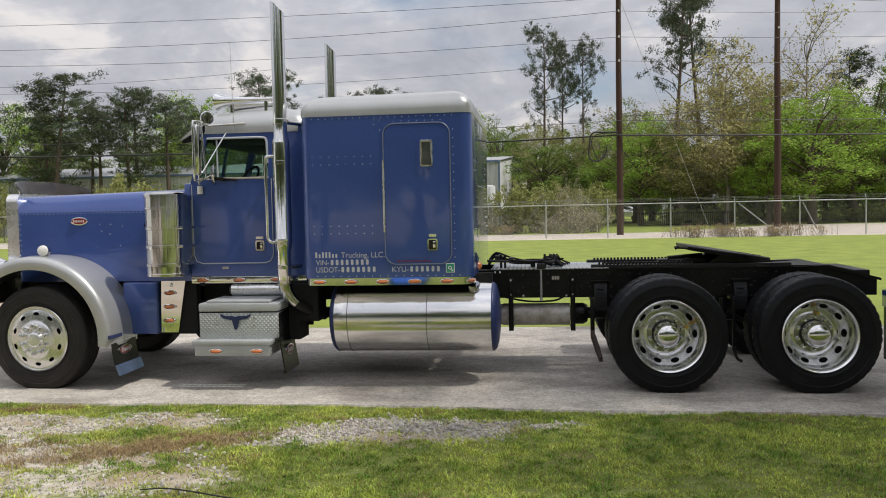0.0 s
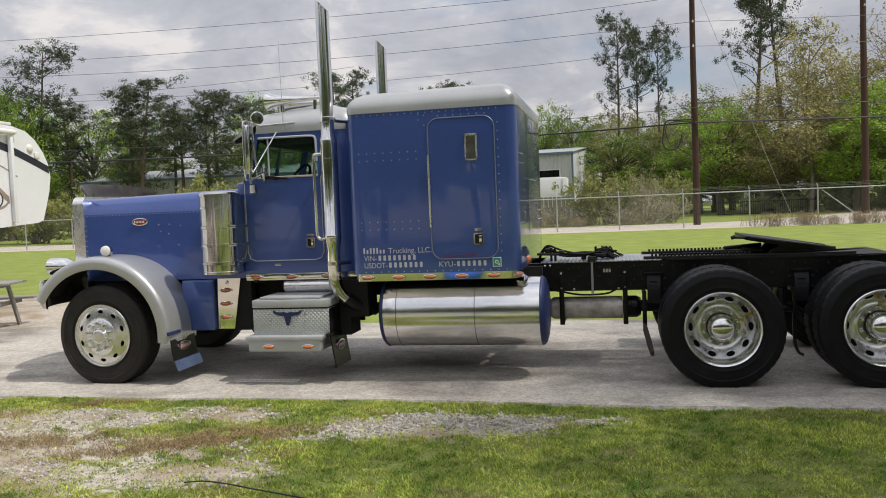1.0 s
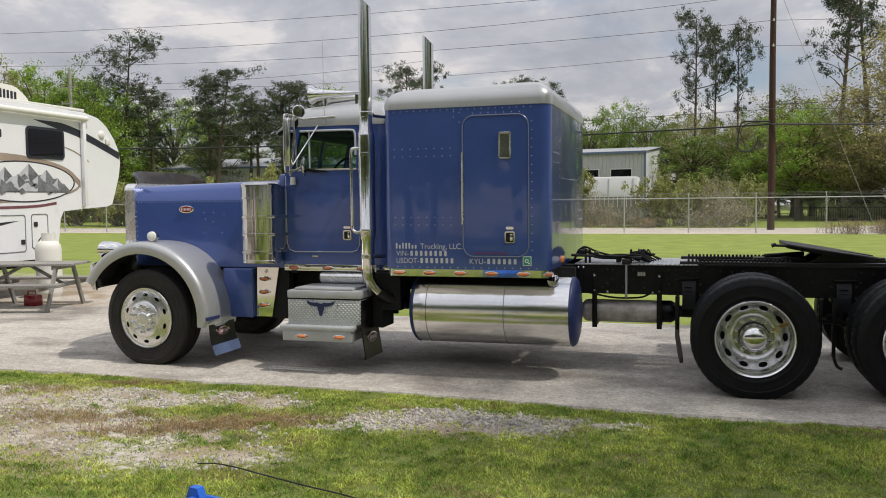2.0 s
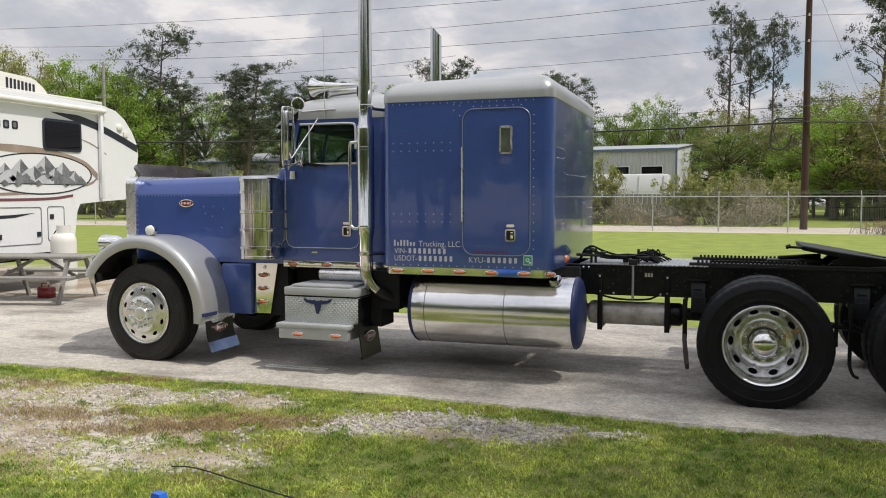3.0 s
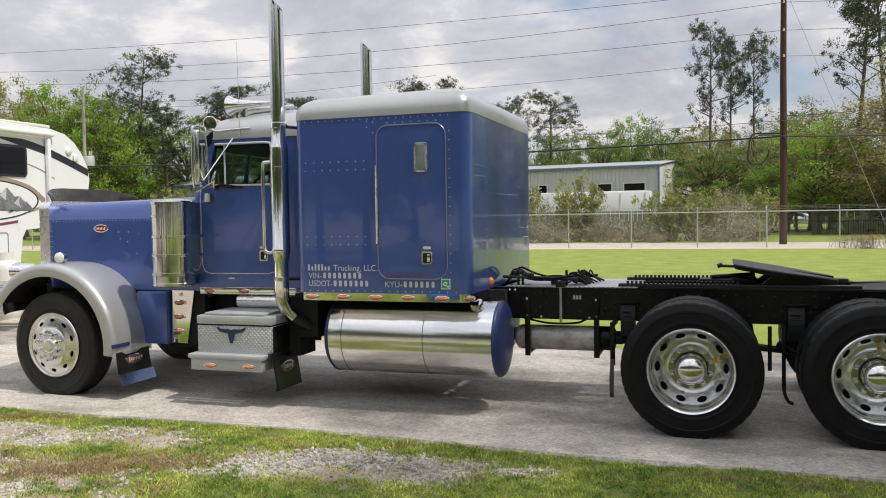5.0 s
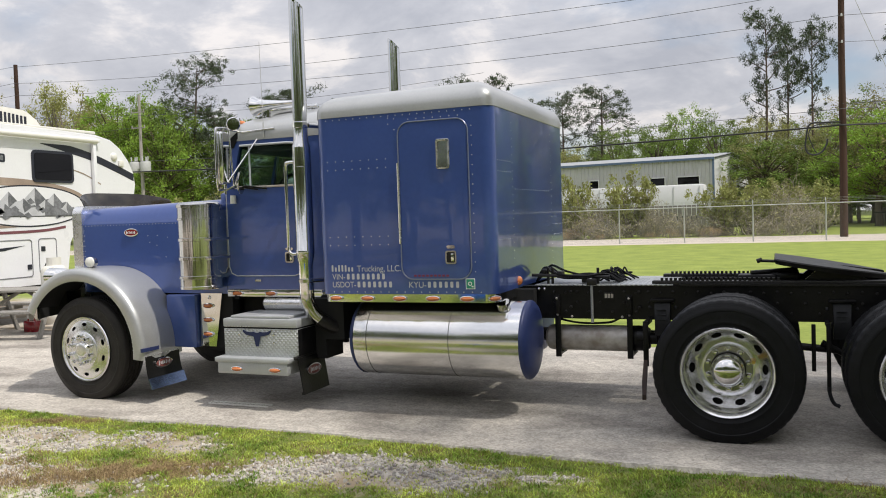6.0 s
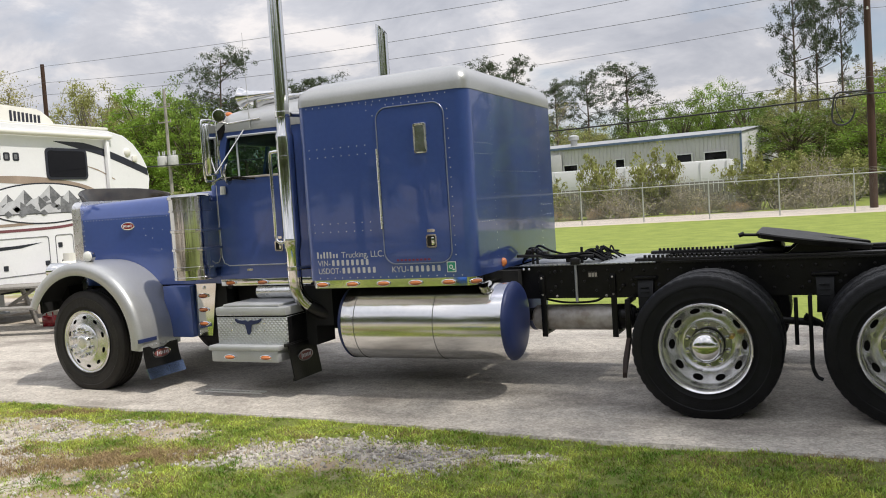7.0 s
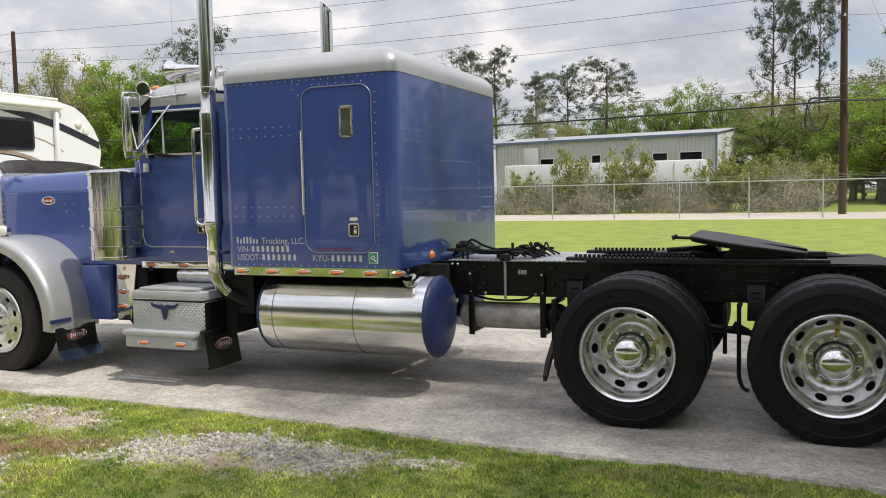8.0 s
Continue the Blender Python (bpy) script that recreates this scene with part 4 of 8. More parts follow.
    box(bm, -3.90, -3.876, CY - 0.026, CY - 0.01, 1.348, 1.410, 0.005)
    slab(bm, round_rect(-3.945, -3.865, 1.447, 1.470, 0.011), CY - 0.02, CY - 0.008)
    part("door_latch", bm, M_CHROME, dr)
    # same dark plate, shade of the cab latch put into its colour
    bm = bmesh.new()
    box(bm, -3.936, -3.871, CY - 0.012, CY - 0.008, 1.342, 1.418)
    part("latch_recess", bm, M_GREASE, dr)
    bm = bmesh.new()
    box(bm, -4.31, -4.24, CY - 0.006, CY, 1.150, 1.172, 0.003)
    part("badge", bm, M_CHROME_OLD, dr)
    bm = bmesh.new()
    box(bm, -4.53, -3.80, CY - 0.016, CY + 0.012, 2.046, 2.066, 0.004)
    part("window_sill", bm, M_ALU_DULL, dr, "worn bright window sill")
    bm = bmesh.new()
    rod(bm, (-4.40, CY - 0.03, 2.075), (-4.12, CY - 0.03, 2.035), 0.010, seg=6)
    rod(bm, (-4.40, CY - 0.03, 2.06), (-4.22, CY - 0.03, 2.03), 0.007, seg=6)
    part("mirror_foot", bm, M_BLACK, dr)
    bm = bmesh.new()
    box(bm, -4.40, -3.50, CY + 0.07, CFAR - 0.07, 2.385, 2.50, 0.02)
    part("headliner", bm, M_SEAT, truck, "dark grey cab headliner")
    # sill strip with lamps
    bm = bmesh.new()
    box(bm, -4.635, -3.44, CY - 0.004, CY + 0.05, 1.004, 1.073, 0.004)
    part("sill_strip", bm, M_CHROME, truck, "chrome sill strip")
    for x in (-4.516, -4.133, -3.75):
        side_lamp(x, CY - 0.004, 1.036, truck)
    # visor
    bm = bmesh.new()
    loops = []
    for k in range(13):
        y = CY - 0.01 + (CFAR - CY + 0.02) * k / 12
        bow = 0.05 * math.sin(math.pi * k / 12)
        loops.append([(-4.44 - bow, y, 2.665), (-4.70 - bow, y, 2.455), (-4.695 - bow, y, 2.442), (-4.45 - bow, y, 2.60)])
    loft(bm, loops)
    visor = part("sun_visor", bm, M_SILVER, truck, "silver drop visor over the windscreen")
    bm = bmesh.new()
    loops = []
    for k in range(13):
        y = CY - 0.006 + (CFAR - CY + 0.012) * k / 12
        bow = 0.05 * math.sin(math.pi * k / 12)
        loops.append([(-4.44 - bow, y, 2.592), (-4.685 - bow, y, 2.440), (-4.665 - bow, y, 2.418), (-4.50 - bow, y, 2.44), (-4.44 - bow, y, 2.53)])
    loft(bm, loops)
    part("visor_lining", bm, M_BLACK, visor, "black underside")
    for y in (CY - 0.012, CFAR + 0.004):
        bm = bmesh.new()
        slab(bm, [(-4.43, 2.665), (-4.70, 2.455), (-4.66, 2.462), (-4.53, 2.530), (-4.43, 2.60)], y, y + 0.008)
        part("visor_cheek", bm, M_SILVER, visor)
    # inside
    for y in (0.62, 1.40):
        bm = bmesh.new()
        box(bm, -4.05, -3.60, y, y + 0.42, 1.52, 1.68, 0.05)
        box(bm, -3.72, -3.58, y + 0.02, y + 0.40, 1.64, 2.20, 0.05)
        box(bm, -3.70, -3.62, y + 0.10, y + 0.32, 2.2, 2.36, 0.03)
        part("seat", bm, M_SEAT, truck)
    bm = bmesh.new()
    box(bm, -4.57, -4.32, 0.5, 2 * YC - 0.5, 1.75, 2.04, 0.04)
    part("dashboard", bm, M_SEAT, truck)
    bm = bmesh.new()
    ringp = [(-4.17 + 0.10 * math.cos(a), 0.83 + 0.22 * math.sin(a), 2.02 + 0.17 * math.cos(a)) for a in [k * math.tau / 24 for k in range(25)]]
    tube(bm, ringp, 0.014, 6, False)
    rod(bm, (-4.17, 0.83, 2.02), (-4.45, 0.83, 1.8), 0.03)
    part("steering_wheel", bm, M_DARK, truck)


cab()


# ---- bonnet, grille, wings ----
def hood():
    bm = bmesh.new()
    loops = []
    for k in range(13):
        t = k / 12
        x = -6.54 + (6.54 - 4.64) * t
        w = 0.665 + 0.095 * t
        z = 1.925 + 0.04 * t
        half = [(w, 1.032), (w, 1.745), (w - 0.003, 1.762), (w - 0.035, 1.84), (w - 0.06, z - 0.045), (w - 0.085, z - 0.02), (w - 0.125, z - 0.004), (w * 0.5, z + 0.008)]
        loop = [(x, YC - a, b) for a, b in half] + [(x, YC + a, b) for a, b in reversed(half)]
        loops.append(loop)
    loft(bm, loops)
    h = part("hood", bm, M_BLUE, truck, "long blue bonnet", smooth=28)
    bm = bmesh.new()
    for k in range(36):
        t = (k + 0.5) / 36
        dome(bm, (-6.52 + 1.6 * t, YC - 0.665 - 0.08 * t - 0.0005, 1.738), 0.0055, 0.003, seg=6, rings=2)
    for k in range(9):
        dome(bm, (-6.525, YC - 0.667, 1.25 + 0.055 * k), 0.0055, 0.003, seg=6, rings=2)
    for x, z in ((-5.62, 1.62), (-5.50, 1.62), (-5.60, 1.55), (-5.51, 1.52), (-5.37, 1.60), (-5.34, 1.47), (-5.40, 1.40)):
        dome(bm, (x, YC - 0.722, z), 0.006, 0.003, seg=6, rings=2)
    tagged(part("rivet_rows", bm, M_TRIM, h), kind="stuff")
    # oval emblem
    bm = bmesh.new()
    y = YC - 0.699
    loft(bm, [[(-5.850 + rx * math.cos(k * math.tau / 28), yy, 1.657 + rz * math.sin(k * math.tau / 28)) for k in range(28)] for rx, rz, yy in ((0.092, 0.042, y + 0.02), (0.092, 0.042, y - 0.008), (0.084, 0.035, y - 0.010))])
    em = part("emblem", bm, M_CHROME, h, "red enamel oval emblem with chrome rim")
    bm = bmesh.new()
    loft(bm, [[(-5.850 + rx * math.cos(k * math.tau / 28), yy, 1.657 + rz * math.sin(k * math.tau / 28)) for k in range(28)] for rx, rz, yy in ((0.080, 0.032, y - 0.009), (0.078, 0.030, y - 0.013))])
    part("enamel", bm, M_RED, em)
    bm = bmesh.new()
    for k, hh in enumerate((0.030, 0.02, 0.026, 0.02, 0.024, 0.02, 0.028)):
        box(bm, -5.911 + 0.018 * k, -5.911 + 0.018 * k + 0.007, y - 0.0155, y - 0.012, 1.657 - hh / 2, 1.657 + hh / 2)
    part("script", bm, M_WHITE, em)
    # grille shell
    bm = bmesh.new()
    outer = round_rect(YC - 0.685, YC + 0.685, 0.78, 1.955, 0.09, 6)
    inner = round_rect(YC - 0.60, YC + 0.60, 0.86, 1.87, 0.04, 6)
    ring_frame(bm, outer, inner, -6.665, -6.535, "x")
    g = part("grille_shell", bm, M_ALU, truck, "bright grille surround")
    bm = bmesh.new()
    for k in range(30):
        y0 = YC - 0.59 + 1.18 * k / 29
        box(bm, -6.63, -6.60, y0 - 0.006, y0 + 0.006, 0.87, 1.86)
    part("grille_bars", bm, M_CHROME, g)
    bm = bmesh.new()
    box(bm, -6.58, -6.54, YC - 0.6, YC + 0.6, 0.86, 1.87)
    part("radiator", bm, M_DARK, truck)
    # smoked deflector over the bonnet's nose
    bm = bmesh.new()
    loops = []
    for k in range(25):
        t = -1 + 2 * k / 24
        yy = YC + t * 0.70
        xx = -6.70 + 0.22 * abs(t) ** 3
        hgt = 0.16 * (1 - 0.45 * abs(t) ** 4)
        loops.append([(xx, yy, 1.945), (xx - 0.02, yy, 1.945 + hgt * 0.5), (xx - 0.055, yy, 1.945 + hgt), (xx - 0.047, yy, 1.945 + hgt + 0.003), (xx - 0.012, yy, 1.945 + hgt * 0.5), (xx + 0.008, yy, 1.945)])
    loft(bm, loops)
    part("bug_deflector", bm, M_BUG, truck, "smoked acrylic bug deflector on the bonnet", smooth=50)
    # dark engine space
    bm = bmesh.new()
    box(bm, -6.5, -4.7, 0.56, 2 * YC - 0.56, 0.62, 1.2)
    part("engine_block", bm, M_DARK, truck)


hood()


def wing(far):
    """A silver front wing arched over the wheel, with its flap and brace."""
    def put(v):
        return (v[0], 2 * YC - v[1] if far else v[1], v[2])
    cx, cz = -6.057, 0.52
    sec = [(-0.108, -0.115), (-0.113, -0.07), (-0.106, -0.03), (-0.085, -0.008), (-0.05, 0.0), (0.05, 0.006), (0.20, 0.006), (0.36, 0.0), (0.46, -0.01)]
    bm = bmesh.new()
    loops = []
    for k in range(41):
        a = radians(-6 + 157 * k / 40)
        R = 0.805
        # flatter towards the front, squarer at the back
        sx = 1.0 if a < math.pi / 2 else 1.02
        loop = []
        for y, dr in sec:
            r = R + dr
            loop.append(put((cx + sx * r * math.cos(a), y + (0.03 * max(0, -math.cos(a))), cz + r * math.sin(a))))
        for y, dr in reversed(sec):
            r = R + dr - 0.012
            loop.append(put((cx + sx * r * math.cos(a), y + 0.006 + (0.03 * max(0, -math.cos(a))), cz + r * math.sin(a))))
        loops.append(loop)
    loft(bm, loops)
    w = part("wing", bm, M_SILVER, truck, "silver rounded front wing", smooth=50)
    # thin near-black sheet that follows the wing's underside
    bm = bmesh.new()
    loops = []
    for k in range(31):
        a = radians(-4 + 154 * k / 30)
        inn = [(cx + r * math.cos(a), y + 0.03 * max(0, -math.cos(a)), cz + r * math.sin(a)) for y, r in ((-0.092, 0.70), (-0.088, 0.765), (-0.05, 0.782), (0.44, 0.778), (0.44, 0.770), (-0.04, 0.774), (-0.080, 0.760), (-0.086, 0.70))]
        loops.append([put(v) for v in inn])
    loft(bm, loops)
    part("wing_liner", bm, M_DARK, w, "thin near-black sheet under the wing", smooth=40)
    bm = bmesh.new()
    for k in range(9):
        dome(bm, put((-5.248, -0.07 + 0.055 * k, 0.475)), 0.008, 0.006, (1, 0, 0), 8, 2)
    for k in range(12):
        a = radians(-2 + 3.2 * k)
        dome(bm, put((cx + 0.68 * math.cos(a), -0.1, cz + 0.68 * math.sin(a))), 0.005, 0.006, (0, -1, 0), 6, 2)
    tagged(part("rivet_rows", bm, M_ALU, w), kind="stuff")
    bm = bmesh.new()
    slab(bm, [(-0.13, 0.52), (0.10, 0.52), (0.10, 0.555), (-0.13, 0.555)], -5.262, -5.238, "x")
    if far:
        for v in bm.verts:
            v.co.y = 2 * YC - v.co.y
    part("wing_brace", bm, M_BLUE_DULL, w)
    # flap behind the wheel
    bm = bmesh.new()
    loops = []
    for k in range(7):
        t = k / 6
        x = -5.255 + 0.05 * t ** 2
        loops.append([put((x - 0.004, -0.075 - 0.01 * t, 0.47 - 0.26 * t)), put((x - 0.004, 0.40, 0.47 - 0.26 * t)), put((x + 0.004, 0.40, 0.47 - 0.26 * t)), put((x + 0.004, -0.075 - 0.01 * t, 0.47 - 0.26 * t))])
    loft(bm, loops)
    f = part("mud_flap", bm, M_BLACK, truck, "black mud flap with a bright lower edge")
    bm = bmesh.new()
    loft(bm, [[put((-5.226, -0.09, 0.262)), put((-5.226, 0.41, 0.262)), put((-5.212, 0.41, 0.262)), put((-5.212, -0.09, 0.262))],
              [put((-5.186, -0.09, 0.160)), put((-5.186, 0.41, 0.160)), put((-5.176, 0.41, 0.160)), put((-5.176, -0.09, 0.160))]])
    # its blue reflection is painted into the material
    part("flap_weight", bm, M_FLAP_STEEL, f, "bright lower plate with a painted blue reflection")
    bm = bmesh.new()
    loft(bm, [[put((-5.24 + dx, 0.15 + ry * math.cos(q * math.tau / 24), 0.385 + rz * math.sin(q * math.tau / 24))) for q in range(24)] for dx, ry, rz in ((-0.005, 0.125, 0.05), (0.006, 0.125, 0.05), (0.009, 0.115, 0.043))])
    e = part("emblem", bm, M_CHROME_OLD, f)
    bm = bmesh.new()
    loft(bm, [[put((-5.24 + dx, 0.15 + ry * math.cos(q * math.tau / 24), 0.385 + rz * math.sin(q * math.tau / 24))) for q in range(24)] for dx, ry, rz in ((0.007, 0.108, 0.038), (0.011, 0.108, 0.038))])
    part("enamel", bm, M_FLAP_RED, e)
    for k, hh in enumerate((0.046, 0.026, 0.034, 0.026, 0.034, 0.026, 0.040)):
        bm = bmesh.new()
        yy = 0.075 + 0.0245 * k
        loft(bm, [[put((-5.227 + dx, yy + a, 0.385 + b)) for a, b in ((0, -hh / 2), (0.012, -hh / 2), (0.012, hh / 2), (0, hh / 2))] for dx in (-0.003, 0.0)])
        part("script", bm, M_LETTER, e)
    # blue panel behind the wing
    bm = bmesh.new()
    box(bm, *( (-5.34, -4.985) + ((2 * YC - 0.55, 2 * YC - 0.345) if far else (0.345, 0.55)) + (0.50, 1.025)), 0.015)
    part("wing_valance", bm, M_BLUE, truck, smooth=40)
    # round lamp on top of the wing
    bm = bmesh.new()
    lathe(bm, [(0.0, 0.045), (0.05, 0.040), (0.056, 0.02), (0.056, -0.012)], 24)
    for v in bm.verts:
        v.co = Vector(put(v.co + Vector((-5.985, 0.04, 1.378))))
    rod(bm, put((-5.985, 0.045, 1.30)), put((-5.985, 0.045, 1.34)), 0.015)
    lm = part("turn_lamp", bm, M_CHROME_OLD, truck, "round clear turn lamp on the wing")
    bm = bmesh.new()
    lathe(bm, [(0.054, -0.012), (0.050, -0.030), (0.03, -0.042), (0.0, -0.046)], 24)
    for v in bm.verts:
        v.co = Vector(put(v.co + Vector((-5.985, 0.04, 1.378))))
    part("lens", bm, M_CLEAR, lm)
    # headlamp pod
    bm = bmesh.new()
    lathe(bm, [(0.0, 0.16), (0.05, 0.14), (0.085, 0.06), (0.092, -0.06), (0.094, -0.12), (0.08, -0.125)], 24, axis="x")
    for v in bm.verts:
        v.co = Vector(put((v.co.x * 1.0 - 6.74, v.co.y * 1.25 + 0.36, v.co.z + 1.215)))
    box(bm, -6.78, -6.66, *((2 * YC - 0.50, 2 * YC - 0.40) if far else (0.40, 0.50)), 1.17, 1.26, 0.01)
    part("headlamp", bm, M_CHROME, truck, "chrome headlamp pod")


wing(False)
wing(True)


def front_bumper():
    bm = bmesh.new()
    loops = []
    for k in range(25):
        t = -1 + 2 * k / 24
        y = YC + t * 1.17
        x = -6.98 + 0.25 * abs(t) ** 5
        loops.append([(x, y, 0.80), (x - 0.025, y, 0.83), (x - 0.025, y, 1.05), (x, y, 1.08), (x + 0.03, y, 1.08), (x + 0.03, y, 0.80)])
    loft(bm, loops)
    bump = part("bumper", bm, M_CHROME_OLD, truck, "chrome front bumper", smooth=50)
    bm = bmesh.new()
    loops = []
    for k in range(25):
        t = -1 + 2 * k / 24
        y = YC + t * 1.16
        x = -6.945 + 0.25 * abs(t) ** 5
        loops.append([(x, y, 0.79), (x, y, 1.07), (x + 0.012, y, 1.07), (x + 0.012, y, 0.79)])
    loft(bm, loops)
    part("backing", bm, M_DARK, bump)
    bm = bmesh.new()
    box(bm, -6.95, -6.6, 0.30, 2 * YC - 0.30, 0.90, 1.06)
    part("frame_horn", bm, M_BLACK, truck)


front_bumper()


# ---- air cleaner, lamp panel, steps ----
def air_cleaner(far):
    def put(v):
        return Vector((v[0], 2 * YC - v[1] if far else v[1], v[2]))
    c = (-4.80, 0.235, 0.0)
    prof = [(0.0, 1.098), (0.19, 1.098), (0.203, 1.104), (0.203, 1.128), (0.200, 1.132)]
    for z in (1.215, 1.395, 1.575):
        prof += [(0.200, z - 0.017), (0.2085, z - 0.013), (0.2085, z + 0.013), (0.200, z + 0.017)]
    prof += [(0.200, 1.76), (0.212, 1.762), (0.212, 1.778), (0.205, 1.78), (0.205, 1.880), (0.214, 1.882), (0.214, 1.905), (0.205, 1.912), (0.18, 1.930), (0.0, 1.938)]
    bm = bmesh.new()
    lathe(bm, prof, 112, axis="z")
    for v in bm.verts:
        if 1.14 < v.co.z < 1.75:
            w = math.atan2(v.co.y, v.co.x)
            s = 1 + 0.0035 * math.sin(9 * w + 1.2 * math.sin(v.co.z * 7)) + 0.0022 * math.sin(23 * w + 5 * v.co.z)
            v.co.x, v.co.y = v.co.x * s, v.co.y * s
        v.co = put(v.co + Vector(c))
    a = part("air_cleaner", bm, M_CHROME_OLD, truck, "chrome air cleaner canister with bands", smooth=35)
    bm = bmesh.new()
    rod(bm, put((-5.0, 0.36, 1.60)), put((-5.06, 0.50, 1.60)), 0.075, seg=20)
    for k in range(4):
        rod(bm, put((-5.0 - 0.016 * k, 0.36 + 0.034 * k, 1.60)), put((-5.004 - 0.016 * k, 0.372 + 0.034 * k, 1.60)), 0.088, seg=20)
    part("intake_hose", bm, M_RUBBER, a, "black intake hose")
    bm = bmesh.new()
    box(bm, -4.63, -4.60, *((2 * YC - 0.44, 2 * YC - 0.22) if far else (0.22, 0.44)), 1.20, 1.85, 0.005)
    for z in (1.395, 1.575):
        box(bm, -4.66, -4.575, *((2 * YC - 0.43, 2 * YC - 0.10) if far else (0.10, 0.43)), z - 0.013, z + 0.013, 0.004)
    part("bracket", bm, M_CHROME_OLD, a)


def lamp_panel(far):
    y0, y1 = (2 * YC - 0.42, 2 * YC - 0.40) if far else (0.40, 0.42)
    bm = bmesh.new()
    slab(bm, [(-4.975, 0.51), (-4.79, 0.51), (-4.70, 1.035), (-4.955, 1.035)], y0, y1)
    p = part("lamp_panel", bm, M_CHROME, truck, "bright lamp panel with three amber lamps")
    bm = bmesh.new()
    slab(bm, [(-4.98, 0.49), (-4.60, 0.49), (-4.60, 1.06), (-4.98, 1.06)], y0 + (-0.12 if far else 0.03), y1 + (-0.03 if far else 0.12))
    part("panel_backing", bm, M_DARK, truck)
    if not far:
        for k, z in enumerate((0.913, 0.773, 0.633)):
            side_lamp(-4.862 - 0.008 * k, 0.398, z, truck)
        for xb, zb, rb in ((-4.85, 0.995, 0.02), (-4.945, 0.55, 0.012), (-4.945, 0.525, 0.012)):
            bm = bmesh.new()
            dome(bm, (xb, 0.4, zb), rb, rb * 0.6, seg=10)
            part("bolt", bm, M_CHROME, p)


for far in (False, True):
    air_cleaner(far)
    lamp_panel(far)


def tool_box():
    bm = bmesh.new()
    box(bm, -4.400, -3.615, 0.010, 0.46, 0.495, 0.755, 0.008)
    b = part("tool_box", bm, M_PLATE, truck, "grey tread plate step box with a lid")
    bm = bmesh.new()
    box(bm, -4.403, -3.612, 0.002, 0.47, 0.766, 0.845, 0.012)
    box(bm, -4.33, -3.70, 0.02, 0.46, 0.845, 0.872, 0.012)
    part("lid", bm, M_STEP, b)
    bm = bmesh.new()
    box(bm, -4.395, -3.62, 0.012, 0.455, 0.753, 0.770)
    part("lid_gap", bm, M_DARK, b)
    bm = bmesh.new()
    box(bm, -4.45, -3.66, -0.085, 0.46, 0.455, 0.500, 0.012)
    box(bm, -4.425, -3.68, -0.072, 0.44, 0.350, 0.460, 0.010)
    s = part("step", bm, M_STEP, b, "grey step with two amber lamps")
    # thin black panel covers the rear end of the box
    bm = bmesh.new()
    box(bm, -3.614, -3.606, 0.022, 0.452, 0.50, 0.752, 0.003)
    part("end_panel", bm, M_BLACK, b, "thin black end panel")
    for x in (-4.208, -3.804):
        side_lamp(x, -0.074, 0.398, truck)
    for x in (-4.20, -3.83):
        for z in (0.70, 0.63):
            bm = bmesh.new()
            dome(bm, (x - 0.03, 0.008, z), 0.012, 0.006, seg=8, rings=2)
            part("bolt", bm, M_CHROME, b)
    bm = bmesh.new()
    for k in range(18):
        dome(bm, (-4.38 + 0.017 * k, -0.006, 0.775), 0.006, 0.006, seg=6, rings=2)
    tagged(part("chain_links", bm, M_CHROME, b), kind="stuff")
    # long-horned skull silhouette
    half = [(0.0, 0.036), (0.024, 0.040), (0.032, 0.047), (0.065, 0.042), (0.112, 0.047), (0.150, 0.064), (0.146, 0.042), (0.120, 0.020), (0.066, 0.009), (0.036, 0.004), (0.030, -0.022), (0.021, -0.056), (0.018, -0.074), (0.009, -0.088), (0.0, -0.085)]
    out = half + [(-a, b) for a, b in reversed(half[1:-1])]
    bm = bmesh.new()
    slab(bm, [(-4.035 + a, 0.680 + b) for a, b in out], 0.000, 0.0075)
    part("emblem", bm, M_NAVY, b, "dark long-horned skull emblem")
    # air tank above the box
    bm = bmesh.new()
    lathe(bm, [(0.0, -4.25), (0.05, -4.245), (0.066, -4.225), (0.066, -4.16), (0.0675, -4.158), (0.0675, -4.15), (0.066, -4.148), (0.066, -3.50), (0.0, -3.46)], 28, (0, 0.47, 0.935), "x")
    part("air_tank", bm, M_ALU, truck, "small polished air tank")
    # near-black sheet and bar behind the step box
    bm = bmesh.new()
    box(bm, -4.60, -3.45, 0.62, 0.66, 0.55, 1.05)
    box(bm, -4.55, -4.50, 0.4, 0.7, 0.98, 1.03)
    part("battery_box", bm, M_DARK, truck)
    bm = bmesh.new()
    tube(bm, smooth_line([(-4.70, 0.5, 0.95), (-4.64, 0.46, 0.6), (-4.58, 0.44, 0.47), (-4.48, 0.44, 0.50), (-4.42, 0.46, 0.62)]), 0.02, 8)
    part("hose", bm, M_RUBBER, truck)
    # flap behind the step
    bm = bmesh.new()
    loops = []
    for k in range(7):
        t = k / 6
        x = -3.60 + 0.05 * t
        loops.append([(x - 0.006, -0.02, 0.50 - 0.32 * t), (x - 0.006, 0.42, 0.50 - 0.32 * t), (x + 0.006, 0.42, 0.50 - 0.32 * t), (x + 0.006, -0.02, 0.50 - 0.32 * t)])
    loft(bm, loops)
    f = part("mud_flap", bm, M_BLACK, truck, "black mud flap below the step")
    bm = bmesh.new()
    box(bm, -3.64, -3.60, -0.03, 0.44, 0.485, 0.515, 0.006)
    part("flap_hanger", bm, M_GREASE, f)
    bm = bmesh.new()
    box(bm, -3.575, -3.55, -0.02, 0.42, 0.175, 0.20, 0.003)
